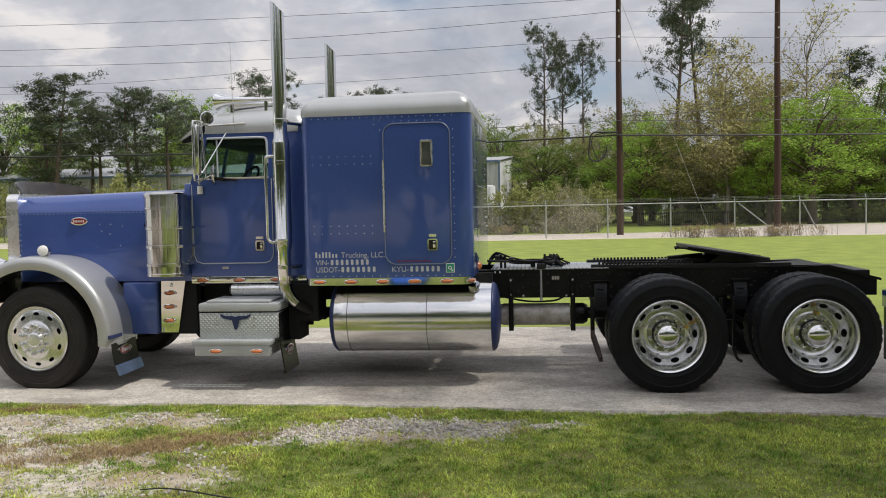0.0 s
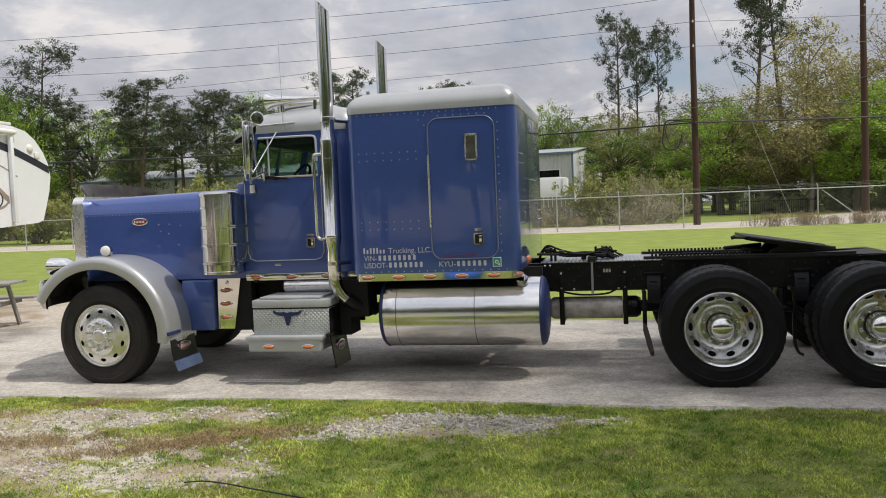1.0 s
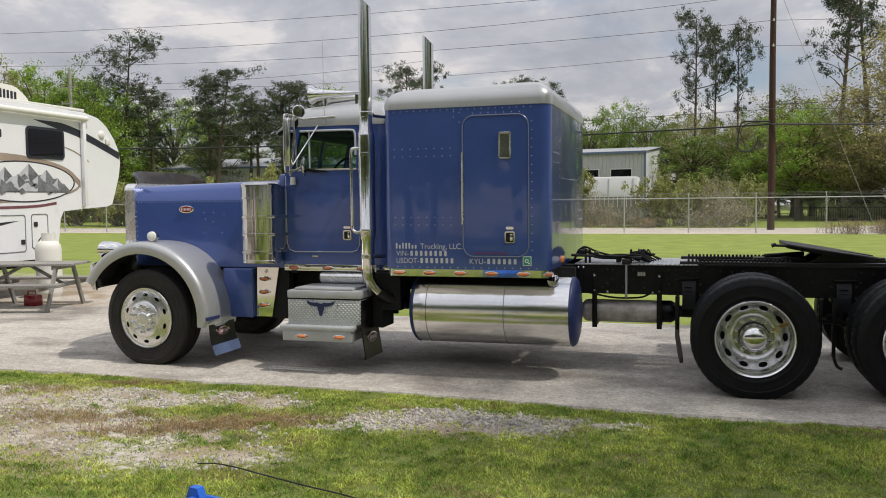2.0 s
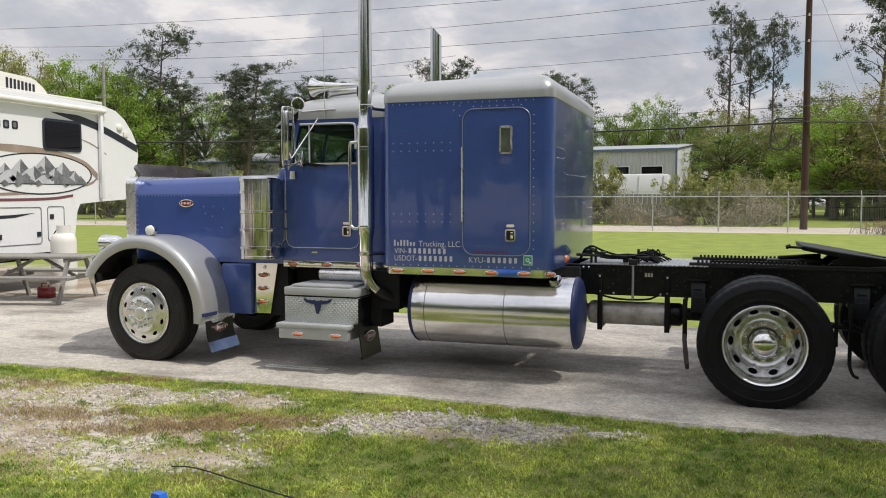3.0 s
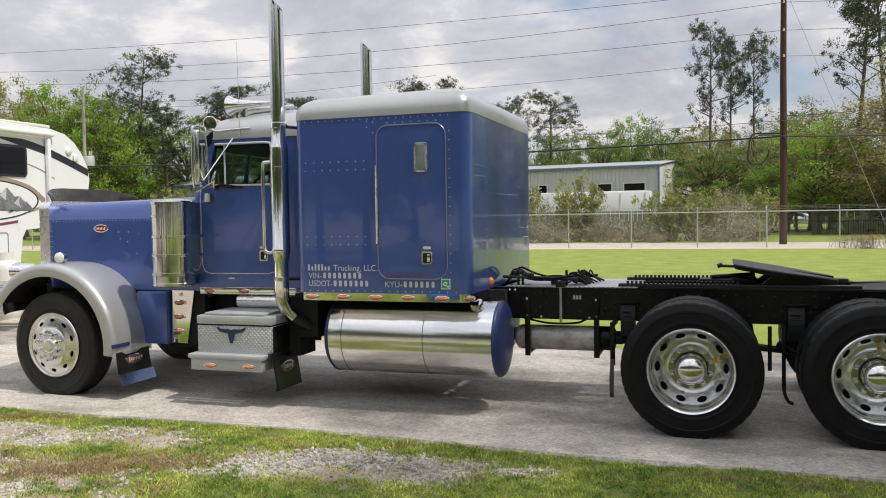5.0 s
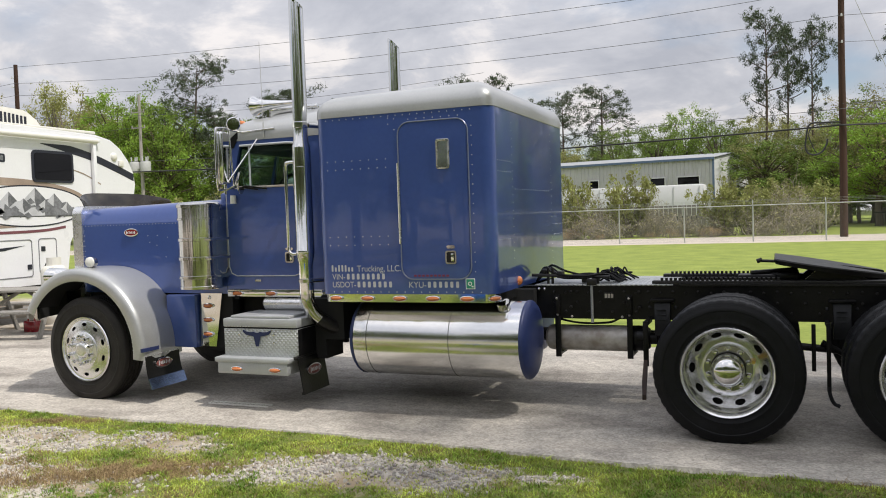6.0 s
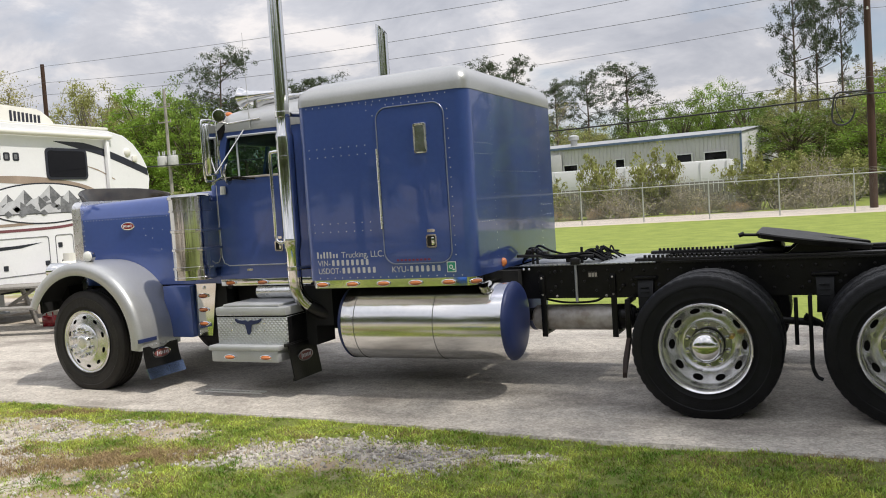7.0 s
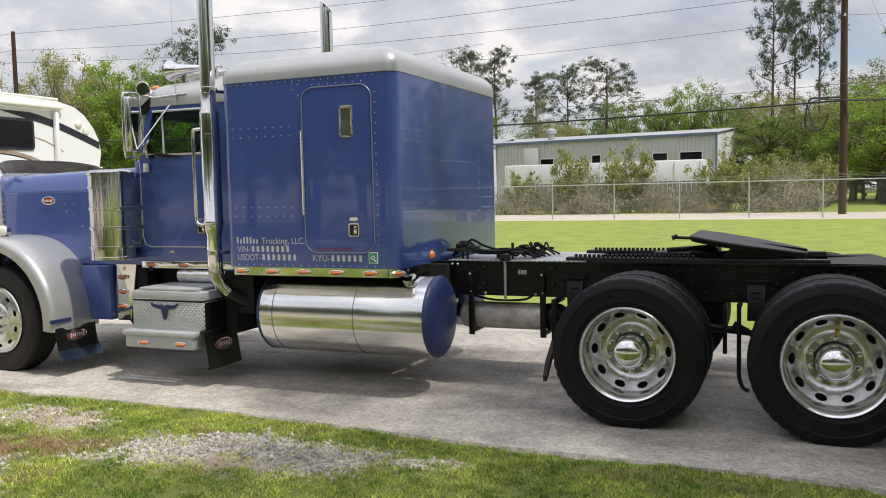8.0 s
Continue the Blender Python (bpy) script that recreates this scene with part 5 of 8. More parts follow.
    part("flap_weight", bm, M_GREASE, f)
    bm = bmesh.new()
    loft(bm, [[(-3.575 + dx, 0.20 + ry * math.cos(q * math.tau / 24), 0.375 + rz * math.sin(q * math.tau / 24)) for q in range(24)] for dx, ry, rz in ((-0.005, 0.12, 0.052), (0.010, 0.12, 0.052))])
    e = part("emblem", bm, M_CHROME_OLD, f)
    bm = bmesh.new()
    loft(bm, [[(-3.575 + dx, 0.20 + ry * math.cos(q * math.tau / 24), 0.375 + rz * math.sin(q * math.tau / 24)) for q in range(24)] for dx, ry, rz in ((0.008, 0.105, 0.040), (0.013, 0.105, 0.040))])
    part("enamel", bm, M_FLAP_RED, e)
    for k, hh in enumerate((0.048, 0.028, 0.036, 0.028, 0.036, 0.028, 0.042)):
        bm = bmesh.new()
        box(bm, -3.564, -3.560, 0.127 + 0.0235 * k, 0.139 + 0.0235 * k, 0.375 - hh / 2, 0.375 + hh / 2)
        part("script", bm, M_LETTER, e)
    # plain near-black blocks between the step box and the tank
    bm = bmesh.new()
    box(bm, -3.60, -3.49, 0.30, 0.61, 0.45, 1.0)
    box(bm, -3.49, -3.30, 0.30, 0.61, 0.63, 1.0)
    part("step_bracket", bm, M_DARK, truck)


tool_box()


# ---- exhaust ----
def exhaust(far):
    def put(v):
        return Vector((v[0], 2 * YC - v[1] if far else v[1], v[2]))
    x, y = -3.585, 0.155
    bm = bmesh.new()
    # pipe with a mitred mouth that opens to the rear
    seg = 28
    r = 0.0655
    out, inn, base, cup = [], [], [], []
    for k in range(seg):
        a = k * math.tau / seg
        u, v = math.cos(a), math.sin(a)
        zt = 3.73 - (u + 1) * 0.5 * 0.13
        base.append(put((x + r * u, y + r * v, 2.44)))
        out.append(put((x + r * u, y + r * v, zt)))
        inn.append(put((x + r * 0.95 * u, y + r * 0.95 * v, zt)))
        cup.append(put((x + r * 0.95 * u, y + r * 0.95 * v, 3.2)))
    loft(bm, [base, out, inn, cup], True, False, True)
    p = part("exhaust_pipe", bm, M_CHROME, truck, "tall chrome exhaust stack with mitred top", smooth=40)
    bm = bmesh.new()
    lathe(bm, [(0.066, 2.60), (0.0715, 2.595), (0.0715, 2.55), (0.066, 2.545), (0.066, 2.44), (0.070, 2.43), (0.070, 2.415), (0.082, 2.385), (0.0835, 2.37), (0.0835, 2.20), (0.0865, 2.198), (0.0865, 2.172), (0.0835, 2.17), (0.0835, 1.46), (0.0865, 1.455), (0.0865, 1.42), (0.0835, 1.415), (0.080, 1.38), (0.066, 1.33), (0.066, 1.06)], 36, (x, y, 0), "z")
    for v in bm.verts:
        v.co = put(v.co)
    part("muffler_shield", bm, M_CHROME, p, smooth=35)
    bm = bmesh.new()
    bend = smooth_line([(x, y, 1.10), (x + 0.004, y + 0.005, 0.99), (x + 0.035, y + 0.04, 0.885), (x + 0.10, y + 0.10, 0.80), (x + 0.20, y + 0.20, 0.73), (x + 0.30, y + 0.34, 0.68)])
    tube(bm, [put(v) for v in bend[:17]], 0.0655, 20)
    part("elbow", bm, M_CHROME_OLD, p, smooth=50)
    bm = bmesh.new()
    tube(bm, [put(v) for v in bend[16:]], 0.062, 16)
    part("flex_pipe", bm, M_GREASE, p, smooth=50)
    bm = bmesh.new()
    lathe(bm, [(0.067, 1.20), (0.074, 1.195), (0.074, 1.165), (0.067, 1.16)], 28, (x, y, 0), "z")
    for v in bm.verts:
        v.co = put(v.co)
    rod(bm, put((x + 0.06, y, 1.18)), put((x + 0.13, y + 0.12, 1.18)), 0.02)
    part("clamp", bm, M_CHROME_OLD, p)
    bm = bmesh.new()
    rod(bm, put((x + 0.06, y + 0.03, 2.57)), put((x + 0.16, y + 0.30, 2.57)), 0.022)
    part("stay", bm, M_CHROME_OLD, p)
    if not far:
        bm = bmesh.new()
        gx, gy = -3.725, 0.105
        tube(bm, smooth_line([(x - 0.07, y - 0.02, 2.245), (gx + 0.03, gy, 2.24), (gx, gy, 2.205), (gx, gy, 1.9), (gx, gy, 1.6), (gx, gy, 1.47), (gx + 0.03, gy, 1.425), (x - 0.07, y - 0.02, 1.42)], 5), 0.016, 10)
        part("grab_handle", bm, M_CHROME, truck, "chrome grab handle beside the stack", smooth=60)


exhaust(False)
exhaust(True)


# ---- fuel tanks ----
def fuel_tank(far):
    def put(v):
        return Vector((v[0], 2 * YC - v[1] if far else v[1], v[2]))
    cy, cz, r = 0.405, 0.655, 0.33
    if far:
        def put(v):
            return Vector((v[0] - 0.3, 2 * YC - v[1], v[2]))
    bm = bmesh.new()
    lathe(bm, [(r * 0.995, -3.105), (r, -3.10), (r, -2.97), (r + 0.002, -2.969), (r + 0.002, -2.965), (r, -2.964), (r, -2.205), (r + 0.002, -2.204), (r + 0.002, -2.200), (r, -2.199), (r, -1.592), (r * 0.995, -1.585)], 88, (0, cy, cz), "x")
    for v in bm.verts:
        v.co = put(v.co)
    t = part("fuel_tank", bm, M_TANK, truck, "polished cylindrical fuel tank with blue end caps", smooth=25)
    for x0, s in ((-1.585, 1), (-3.105, -1)):
        bm = bmesh.new()
        lathe(bm, [(r + 0.003, x0 - 0.008 * s), (r + 0.003, x0 + 0.006 * s), (r * 0.985, x0 + 0.018 * s), (r * 0.93, x0 + 0.034 * s), (r * 0.75, x0 + 0.052 * s), (r * 0.45, x0 + 0.066 * s), (0.0, x0 + 0.072 * s)], 64, (0, cy, cz), "x")
        for v in bm.verts:
            v.co = put(v.co)
        part("end_cap", bm, M_BLUE_DULL, t, "dull blue domed tank end", smooth=60)
    for x0 in (-2.967, -2.202):
        bm = bmesh.new()
        lathe(bm, [(r + 0.0005, x0 - 0.004), (r + 0.0028, x0 - 0.003), (r + 0.0028, x0 + 0.003), (r + 0.0005, x0 + 0.004)], 88, (0, cy, cz), "x")
        for v in bm.verts:
            v.co = put(v.co)
        part("tank_seam", bm, M_HUB, t, smooth=25)
    bm = bmesh.new()
    a = radians(62)
    base = Vector((-1.76, cy - r * math.cos(a), cz + r * math.sin(a)))
    way = Vector((0, -math.cos(a), math.sin(a)))
    rod(bm, put(base - way * 0.01), put(base + way * 0.03), 0.055, 0.05, 24)
    rod(bm, put(base + way * 0.03), put(base + way * 0.05), 0.062, 0.058, 12)
    part("filler_cap", bm, M_CHROME_OLD, t)
    bm = bmesh.new()
    for x in (-2.93, -2.15):
        box(bm, x - 0.05, x + 0.05, *((2 * YC - 0.74, 2 * YC - 0.60) if far else (0.60, 0.74)), 0.40, 1.05)
    part("tank_bracket", bm, M_BLACK, t)


fuel_tank(False)
fuel_tank(True)


# ---- horns, mirrors, aerial ----
def horn(y, x_bell, z, length):
    bm = bmesh.new()
    lathe(bm, [(0.0, x_bell + 0.012), (0.03, x_bell + 0.01), (0.092, x_bell - 0.012), (0.099, x_bell - 0.008), (0.094, x_bell + 0.010), (0.070, x_bell + 0.045), (0.055, x_bell + 0.11), (0.032, x_bell + 0.3), (0.022, x_bell + length), (0.026, x_bell + length + 0.005), (0.026, x_bell + length + 0.05), (0.0, x_bell + length + 0.06)], 28, (0, y, z), "x")
    h = part("air_horn", bm, M_CHROME, truck, "chrome trumpet air horn on the cab roof", smooth=50)
    for x in (x_bell + 0.14, x_bell + length - 0.02):
        bm = bmesh.new()
        box(bm, x, x + 0.03, y - 0.012, y + 0.012, z - 0.12, z - 0.02)
        part("horn_bracket", bm, M_CHROME_OLD, h)


horn(0.66, -4.40, 2.862, 0.52)
horn(0.90, -4.34, 2.848, 0.46)
for yy in (0.52, YC - 0.22, YC, YC + 0.22, 2 * YC - 0.52):
    bm = bmesh.new()
    bmesh.ops.create_uvsphere(bm, u_segments=12, v_segments=8, radius=0.036, matrix=Matrix.Translation((-4.475, yy, 2.685)) @ Matrix.Diagonal((1.5, 0.9, 0.8, 1)))
    part("roof_lamp", bm, M_AMBER, truck, "amber cab roof lamp")
bm = bmesh.new()
rod(bm, (-4.14, 0.40, 2.52), (-4.14, 0.40, 2.66), 0.006, seg=6)
rod(bm, (-4.14, 0.40, 2.66), (-4.15, 0.40, 3.42), 0.0028, 0.0018, 6)
part("aerial", bm, M_GALV, truck)


def mirror_set(far):
    def put(v):
        return Vector((v[0], 2 * YC - v[1] if far else v[1], v[2]))
    x, y = -4.375, 0.13
    turn = Matrix.Rotation(radians(-14 if far else 14), 4, "Z")

    def at(bm):
        for v in bm.verts:
            v.co = turn @ v.co + put((x, y, 2.325))
        return bm
    bm = bmesh.new()
    box(bm, -0.072, 0.0, -0.085, 0.085, -0.245, 0.245, 0.030, 4)
    mm = part("mirror_arm", at(bm), M_CHROME, truck, "chrome west coast mirror")
    bm = bmesh.new()
    box(bm, 0.001, 0.004, -0.075, 0.075, -0.225, 0.225)
    part("mirror_glass", at(bm), M_CHROME, mm)
    bm = bmesh.new()
    tube(bm, [put(v) for v in smooth_line([(-4.40, 0.40, 2.585), (-4.40, 0.20, 2.60), (-4.40, 0.05, 2.595), (-4.40, 0.015, 2.56), (-4.40, 0.01, 2.3), (-4.40, 0.015, 2.06), (-4.40, 0.06, 2.03), (-4.40, 0.25, 2.05), (-4.42, 0.41, 2.10)], 5)], 0.011, 8)
    rod(bm, put((-4.40, 0.13, 2.60)), put((-4.40, 0.13, 1.99)), 0.011, seg=8)
    rod(bm, put((-4.40, 0.21, 2.60)), put((-4.36, 0.21, 2.05)), 0.009, seg=8)
    rod(bm, put((-4.37, 0.13, 2.10)), put((-4.22, 0.42, 2.52)), 0.009, seg=8)
    rod(bm, put((-4.42, 0.40, 2.585)), put((-4.02, 0.40, 2.60)), 0.009, seg=8)
    part("mirror_bracket", bm, M_CHROME, mm, smooth=50)
    bm = bmesh.new()
    lathe(bm, [(0.0, -0.035), (0.05, -0.03), (0.085, -0.008), (0.092, 0.006), (0.086, 0.012), (0.0, 0.016)], 24, (0, 0, 0), "x")
    bmesh.ops.scale(bm, vec=(1.0, 0.9, 1.16), verts=bm.verts)
    for v in bm.verts:
        v.co = Matrix.Rotation(radians(16 if not far else -16), 4, "Z") @ v.co + put((-4.27, 0.18, 2.09))
    part("convex_mirror", bm, M_CHROME_OLD, mm)
    bm = bmesh.new()
    rod(bm, put((-4.50, 0.375, 1.985)), put((-4.50, 0.375, 1.905)), 0.026, 0.030, 12)
    rod(bm, put((-4.50, 0.375, 1.96)), put((-4.50, 0.42, 1.96)), 0.014, seg=8)
    part("corner_lamp", bm, M_CLEAR, truck, "small clear lamp on the cab corner")
    bm = bmesh.new()
    rod(bm, put((-4.40, 0.13, 2.02)), put((-4.285, 0.18, 2.09)), 0.008, seg=8)
    part("mirror_stalk", bm, M_CHROME_OLD, mm)
    bm = bmesh.new()
    lathe(bm, [(0.0, -0.03), (0.03, -0.028), (0.046, -0.005), (0.050, 0.012), (0.044, 0.018), (0.0, 0.020)], 24, (0, 0, 0), "x")
    bmesh.ops.scale(bm, vec=(1.3, 1.3, 1.3), verts=bm.verts)
    for v in bm.verts:
        v.co = Matrix.Rotation(radians(-67 if not far else 67), 4, "Z") @ v.co + put((-4.33, 0.20, 2.64))
    part("spot_mirror", bm, M_CHROME, mm)


mirror_set(False)
mirror_set(True)


# ---- chassis ----
RY = 0.735


def chassis():
    for y, s in ((RY, 1), (2 * YC - RY, -1)):
        bm = bmesh.new()
        web = [(-6.6, 0.80), (1.70, 0.80), (2.08, 0.80), (2.08, 0.945), (1.62, 1.075), (-6.6, 1.075)]
        slab(bm, web, y - 0.004, y + 0.004)
        box(bm, -6.6, 1.62, *sorted((y, y + 0.08 * s)), 1.067, 1.079)
        box(bm, -6.6, 2.08, *sorted((y, y + 0.08 * s)), 0.796, 0.808)
        part("frame_rail", bm, M_BLACK, truck, "black steel frame rail")
    bm = bmesh.new()
    for k in range(34):
        x = -1.45 + 0.1 * k
        if x > 1.6:
            break
        for z in ((1.02, 0.86) if k % 2 else (1.03, 0.94)):
            dome(bm, (x, RY - 0.004, z), 0.013, 0.010, seg=6, rings=2)
    for x in (-1.30, -0.72):
        for z in (1.03, 0.9):
            dome(bm, (x, RY - 0.03, z), 0.016, 0.012, seg=6, rings=2)
    tagged(part("bolt_rows", bm, M_GREASE, truck), kind="stuff")
    for x in (-1.5, -0.72, 0.66, 1.95):
        bm = bmesh.new()
        box(bm, x - 0.07, x + 0.07, RY, 2 * YC - RY, 0.82, 1.04, 0.01)
        part("cross_member", bm, M_BLACK, truck)
    # deck plate
    bm = bmesh.new()
    box(bm, -1.62, -0.45, RY - 0.02, 2 * YC - RY + 0.02, 1.080, 1.092, 0.003)
    part("deck_plate", bm, M_PLATE, truck, "grey tread plate deck behind the sleeper")
    # sliding rail with teeth
    for y in (0.80, 2 * YC - 0.80):
        bm = bmesh.new()
        box(bm, -0.62, 1.30, y - 0.05, y + 0.05, 1.080, 1.118, 0.004)
        box(bm, -0.40, 1.62, y - 0.09, y - 0.05, 1.080, 1.095)
        for k in range(26):
            xx = -0.55 + 0.036 * k
            box(bm, xx, xx + 0.020, y - 0.045, y - 0.015, 1.116, 1.142)
        part("slide_rail", bm, M_GREASE, truck, "toothed slide rail")
    # fifth wheel
    bm = bmesh.new()
    plan = [(0.33, 0.80), (0.36, 0.74), (0.50, 0.68), (0.75, 0.68), (0.95, 0.78), (1.14, 0.93), (1.16, 1.02), (0.86, YC - 0.035), (0.80, YC)]
    full = plan + [(x, 2 * YC - y) for x, y in reversed(plan[:-1])]
    rise = lambda x: 1.292 - 0.165 * (x - 0.33)
    rings = []
    for dz, sh in ((-0.045, 0.975), (-0.010, 1.0), (0.0, 0.99)):
        cx, cy = 0.72, YC
        rings.append([(cx + (x - cx) * sh, cy + (y - cy) * sh, rise(x) + dz) for x, y in full])
    loft(bm, rings)
    fw = part("fifth_wheel", bm, M_GREASE, truck, "greasy black fifth wheel plate tilted back")
    for y in (0.86, 2 * YC - 0.86):
        bm = bmesh.new()
        slab(bm, [(0.55, 1.115), (1.0, 1.115), (0.88, 1.20), (0.66, 1.21)], y - 0.04, y + 0.04)
        part("pedestal", bm, M_BLACK, fw)
    bm = bmesh.new()
    rod(bm, (0.22, 0.80, 1.275), (0.42, 0.82, 1.265), 0.012, seg=8)
    rod(bm, (0.20, 0.80, 1.27), (0.24, 0.80, 1.285), 0.018, seg=8)
    part("release_handle", bm, M_GREASE, fw)
    bm = bmesh.new()
    box(bm, 0.05, 0.35, 0.86, 1.0, 1.09, 1.16, 0.02)
    box(bm, 0.30, 0.52, 0.90, 1.4, 1.10, 1.17, 0.02)
    rod(bm, (0.15, 0.9, 1.17), (0.5, 1.0, 1.19), 0.02, seg=8)
    part("slide_cylinder", bm, M_BLACK, truck)
    # tail plate, mud flap hangers
    bm = bmesh.new()
    slab(bm, [(1.30, 1.08), (1.62, 1.095), (2.10, 0.965), (2.10, 0.94), (1.62, 1.07)], RY - 0.06, 2 * YC - RY + 0.06)
    part("approach_ramp", bm, M_BLACK, truck)
    for far in (False, True):
        ys = (2 * YC - 0.62, 2 * YC - 0.02) if far else (0.02, 0.62)
        bm = bmesh.new()
        box(bm, 2.08, 2.16, *ys, 0.70, 0.86, 0.01)
        part("tail_box", bm, M_BLUE, truck, "blue tail lamp box")
        bm = bmesh.new()
        box(bm, 2.10, 2.115, *ys, 0.20, 0.70, 0.002)
        part("mud_flap", bm, M_BLACK, truck, "black rear mud flap")
    # side tank below the rail, its straps and brackets
    bm = bmesh.new()
    lathe(bm, [(0.0, -1.56), (0.07, -1.555), (0.104, -1.53), (0.111, -1.50), (0.111, -0.835), (0.0, -0.83)], 32, (0, 0.86, 0.615), "x")
    tk = part("air_tank", bm, M_ALU_DULL, truck, "dirty bare aluminium air tank")
    for x in (-1.425, -0.808):
        bm = bmesh.new()
        box(bm, x - 0.024, x + 0.024, 0.722, 0.742, 0.462, 1.0, 0.003)
        box(bm, x - 0.024, x + 0.024, 0.74, 0.98, 0.482, 0.498)
        box(bm, x - 0.024, x + 0.024, 0.70, 0.735, 0.84, 0.99, 0.003)
        strap = part("strap", bm, M_BLACK, tk)
        for z in (0.83, 0.975):
            bm = bmesh.new()
            dome(bm, (x, 0.700 if z > 0.9 else 0.721, z), 0.011, 0.008, seg=8, rings=2)
            part("bolt", bm, M_ALU_DULL, strap)
    for x, z in ((-1.30, 0.815), (-0.87, 0.815)):
        bm = bmesh.new()
        dome(bm, (x, RY - 0.004, z), 0.012, 0.008, seg=8, rings=2)
        part("bolt", bm, M_ALU_DULL, tk)
    bm = bmesh.new()
    lathe(bm, [(0.0, -0.83), (0.10, -0.828), (0.108, -0.80), (0.108, -0.70), (0.085, -0.66), (0.05, -0.655), (0.05, -0.60), (0.0, -0.595)], 24, (0, 0.86, 0.62), "x")
    part("air_dryer", bm, M_BLACK, truck, "black air dryer canister")
    bm = bmesh.new()
    rod(bm, (-0.75, 0.745, 0.66), (-0.70, 0.745, 0.66), 0.035, seg=14)
    part("dryer_cap", bm, M_HANGER, truck)
    bm = bmesh.new()
    tube(bm, smooth_line([(-1.50, 0.80, 0.80), (-1.25, 0.78, 0.755), (-1.0, 0.78, 0.76), (-0.9, 0.76, 0.80)], 5), 0.010, 6)
    part("air_line", bm, M_RUBBER, truck)
    bm = bmesh.new()
    rod(bm, (-1.12, RY - 0.02, 1.13), (-1.12, RY - 0.02, 0.765), 0.012, seg=8)
    part("rod_stay", bm, M_GALV, truck)
    bm = bmesh.new()
    box(bm, -1.16, -1.08, RY - 0.035, RY + 0.02, 1.085, 1.14, 0.006)
    part("stay_clamp", bm, M_GREASE, truck)
    bm = bmesh.new()
    box(bm, -1.02, -0.94, RY - 0.010, RY - 0.004, 0.968, 1.022)
    plate = part("data_plate", bm, M_GREASE, truck, "small worn maker's plate")
    for k in range(3):
        bm = bmesh.new()
        box(bm, -1.012 + 0.026 * k, -0.992 + 0.026 * k, RY - 0.012, RY - 0.009, 0.978, 1.012)
        part("print", bm, M_ALU_DULL, plate)
    # spring hangers: flared castings bolted below the rail's flange
    for x in (-0.535, 0.808):
        bm = bmesh.new()
        loops = []
        for t in range(10):
            z = 0.945 - 0.031 * t
            h = 0.064 - 0.004 * math.sin(math.pi * t / 9)
            d = 0.022 + 0.034 * math.sin(math.pi * t / 9)
            loops.append([(x - h, RY - d, z), (x + h, RY - d, z), (x + h, RY + 0.03, z), (x - h, RY + 0.03, z)])
        loft(bm, loops)
        hang = part("spring_hanger", bm, M_HANGER, truck, "dusty black cast spring hanger", smooth=50)
        bm = bmesh.new()
        box(bm, x - 0.095, x + 0.095, RY - 0.045, RY, 0.948, 0.972, 0.005)
        part("hanger_plate", bm, M_BLACK, hang)
        for z in (0.88, 0.84, 0.80):
            bm = bmesh.new()
            box(bm, x - 0.040, x + 0.030, RY - 0.060, RY - 0.040, z, z + 0.008, 0.002)
            part("hanger_rib", bm, M_HANGER, hang)
        for dx in (-0.105, 0.105):
            for z in (0.90, 0.80):
                bm = bmesh.new()
                dome(bm, (x + dx, RY - 0.004, z), 0.015, 0.011, seg=8, rings=2)
                part("bolt", bm, M_HANGER, hang)
    # flap arms ahead of and between the drive wheels
    bm = bmesh.new()
    box(bm, -0.655, -0.615, 0.42, 0.45, 0.46, 0.82, 0.004)
    box(bm, -0.65, -0.62, 0.44, 0.72, 0.78, 0.82, 0.004)
    arm = part("flap_arm", bm, M_BLACK, truck)
    bm = bmesh.new()
    loft(bm, [[(-0.655, 0.44, 0.44), (-0.625, 0.44, 0.44), (-0.625, 0.44, 0.52), (-0.655, 0.44, 0.52)],
              [(-0.625, 0.12, 0.335), (-0.590, 0.12, 0.335), (-0.590, 0.12, 0.40), (-0.625, 0.12, 0.40)],
              [(-0.605, -0.01, 0.285), (-0.575, -0.01, 0.285), (-0.575, -0.01, 0.325), (-0.605, -0.01, 0.325)]])
    part("arm_end", bm, mat("rusty_steel", (0.030, 0.018, 0.013), 0.75, 0.2, var=0.4, scale=20), arm, "rusty flattened arm end")
    bm = bmesh.new()
    box(bm, 0.685, 0.715, 0.49, 0.52, 0.30, 0.82, 0.004)
    box(bm, 0.685, 0.715, 0.50, 0.72, 0.78, 0.81, 0.004)
    arm = part("flap_arm", bm, M_BLACK, truck)
    bm = bmesh.new()
    tube(bm, smooth_line([(0.70, 0.50, 0.34), (0.705, 0.49, 0.28), (0.73, 0.48, 0.22), (0.77, 0.47, 0.20)], 4), 0.014, 8)
    part("arm_end", bm, M_HANGER, arm)
    bm = bmesh.new()
    box(bm, 0.585, 0.615, 0.56, 0.59, 0.44, 0.80, 0.004)
    rod(bm, (0.40, 0.62, 0.63), (0.76, 0.62, 0.60), 0.028, seg=10)
    rod(bm, (0.66, 0.60, 0.66), (0.86, 0.62, 0.54), 0.022, seg=10)
    part("torque_rod", bm, M_BLACK, truck)
    for x, c in ((-0.36, 1), (0.98, 1)):
        bm = bmesh.new()
        rod(bm, (x, 0.62, 0.62), (x + 0.18, 0.62, 0.62), 0.09, seg=18)
        rod(bm, (x + 0.18, 0.62, 0.62), (x + 0.3, 0.62, 0.58), 0.02, seg=8)
        part("brake_chamber", bm, M_BLACK, truck)
        bm = bmesh.new()
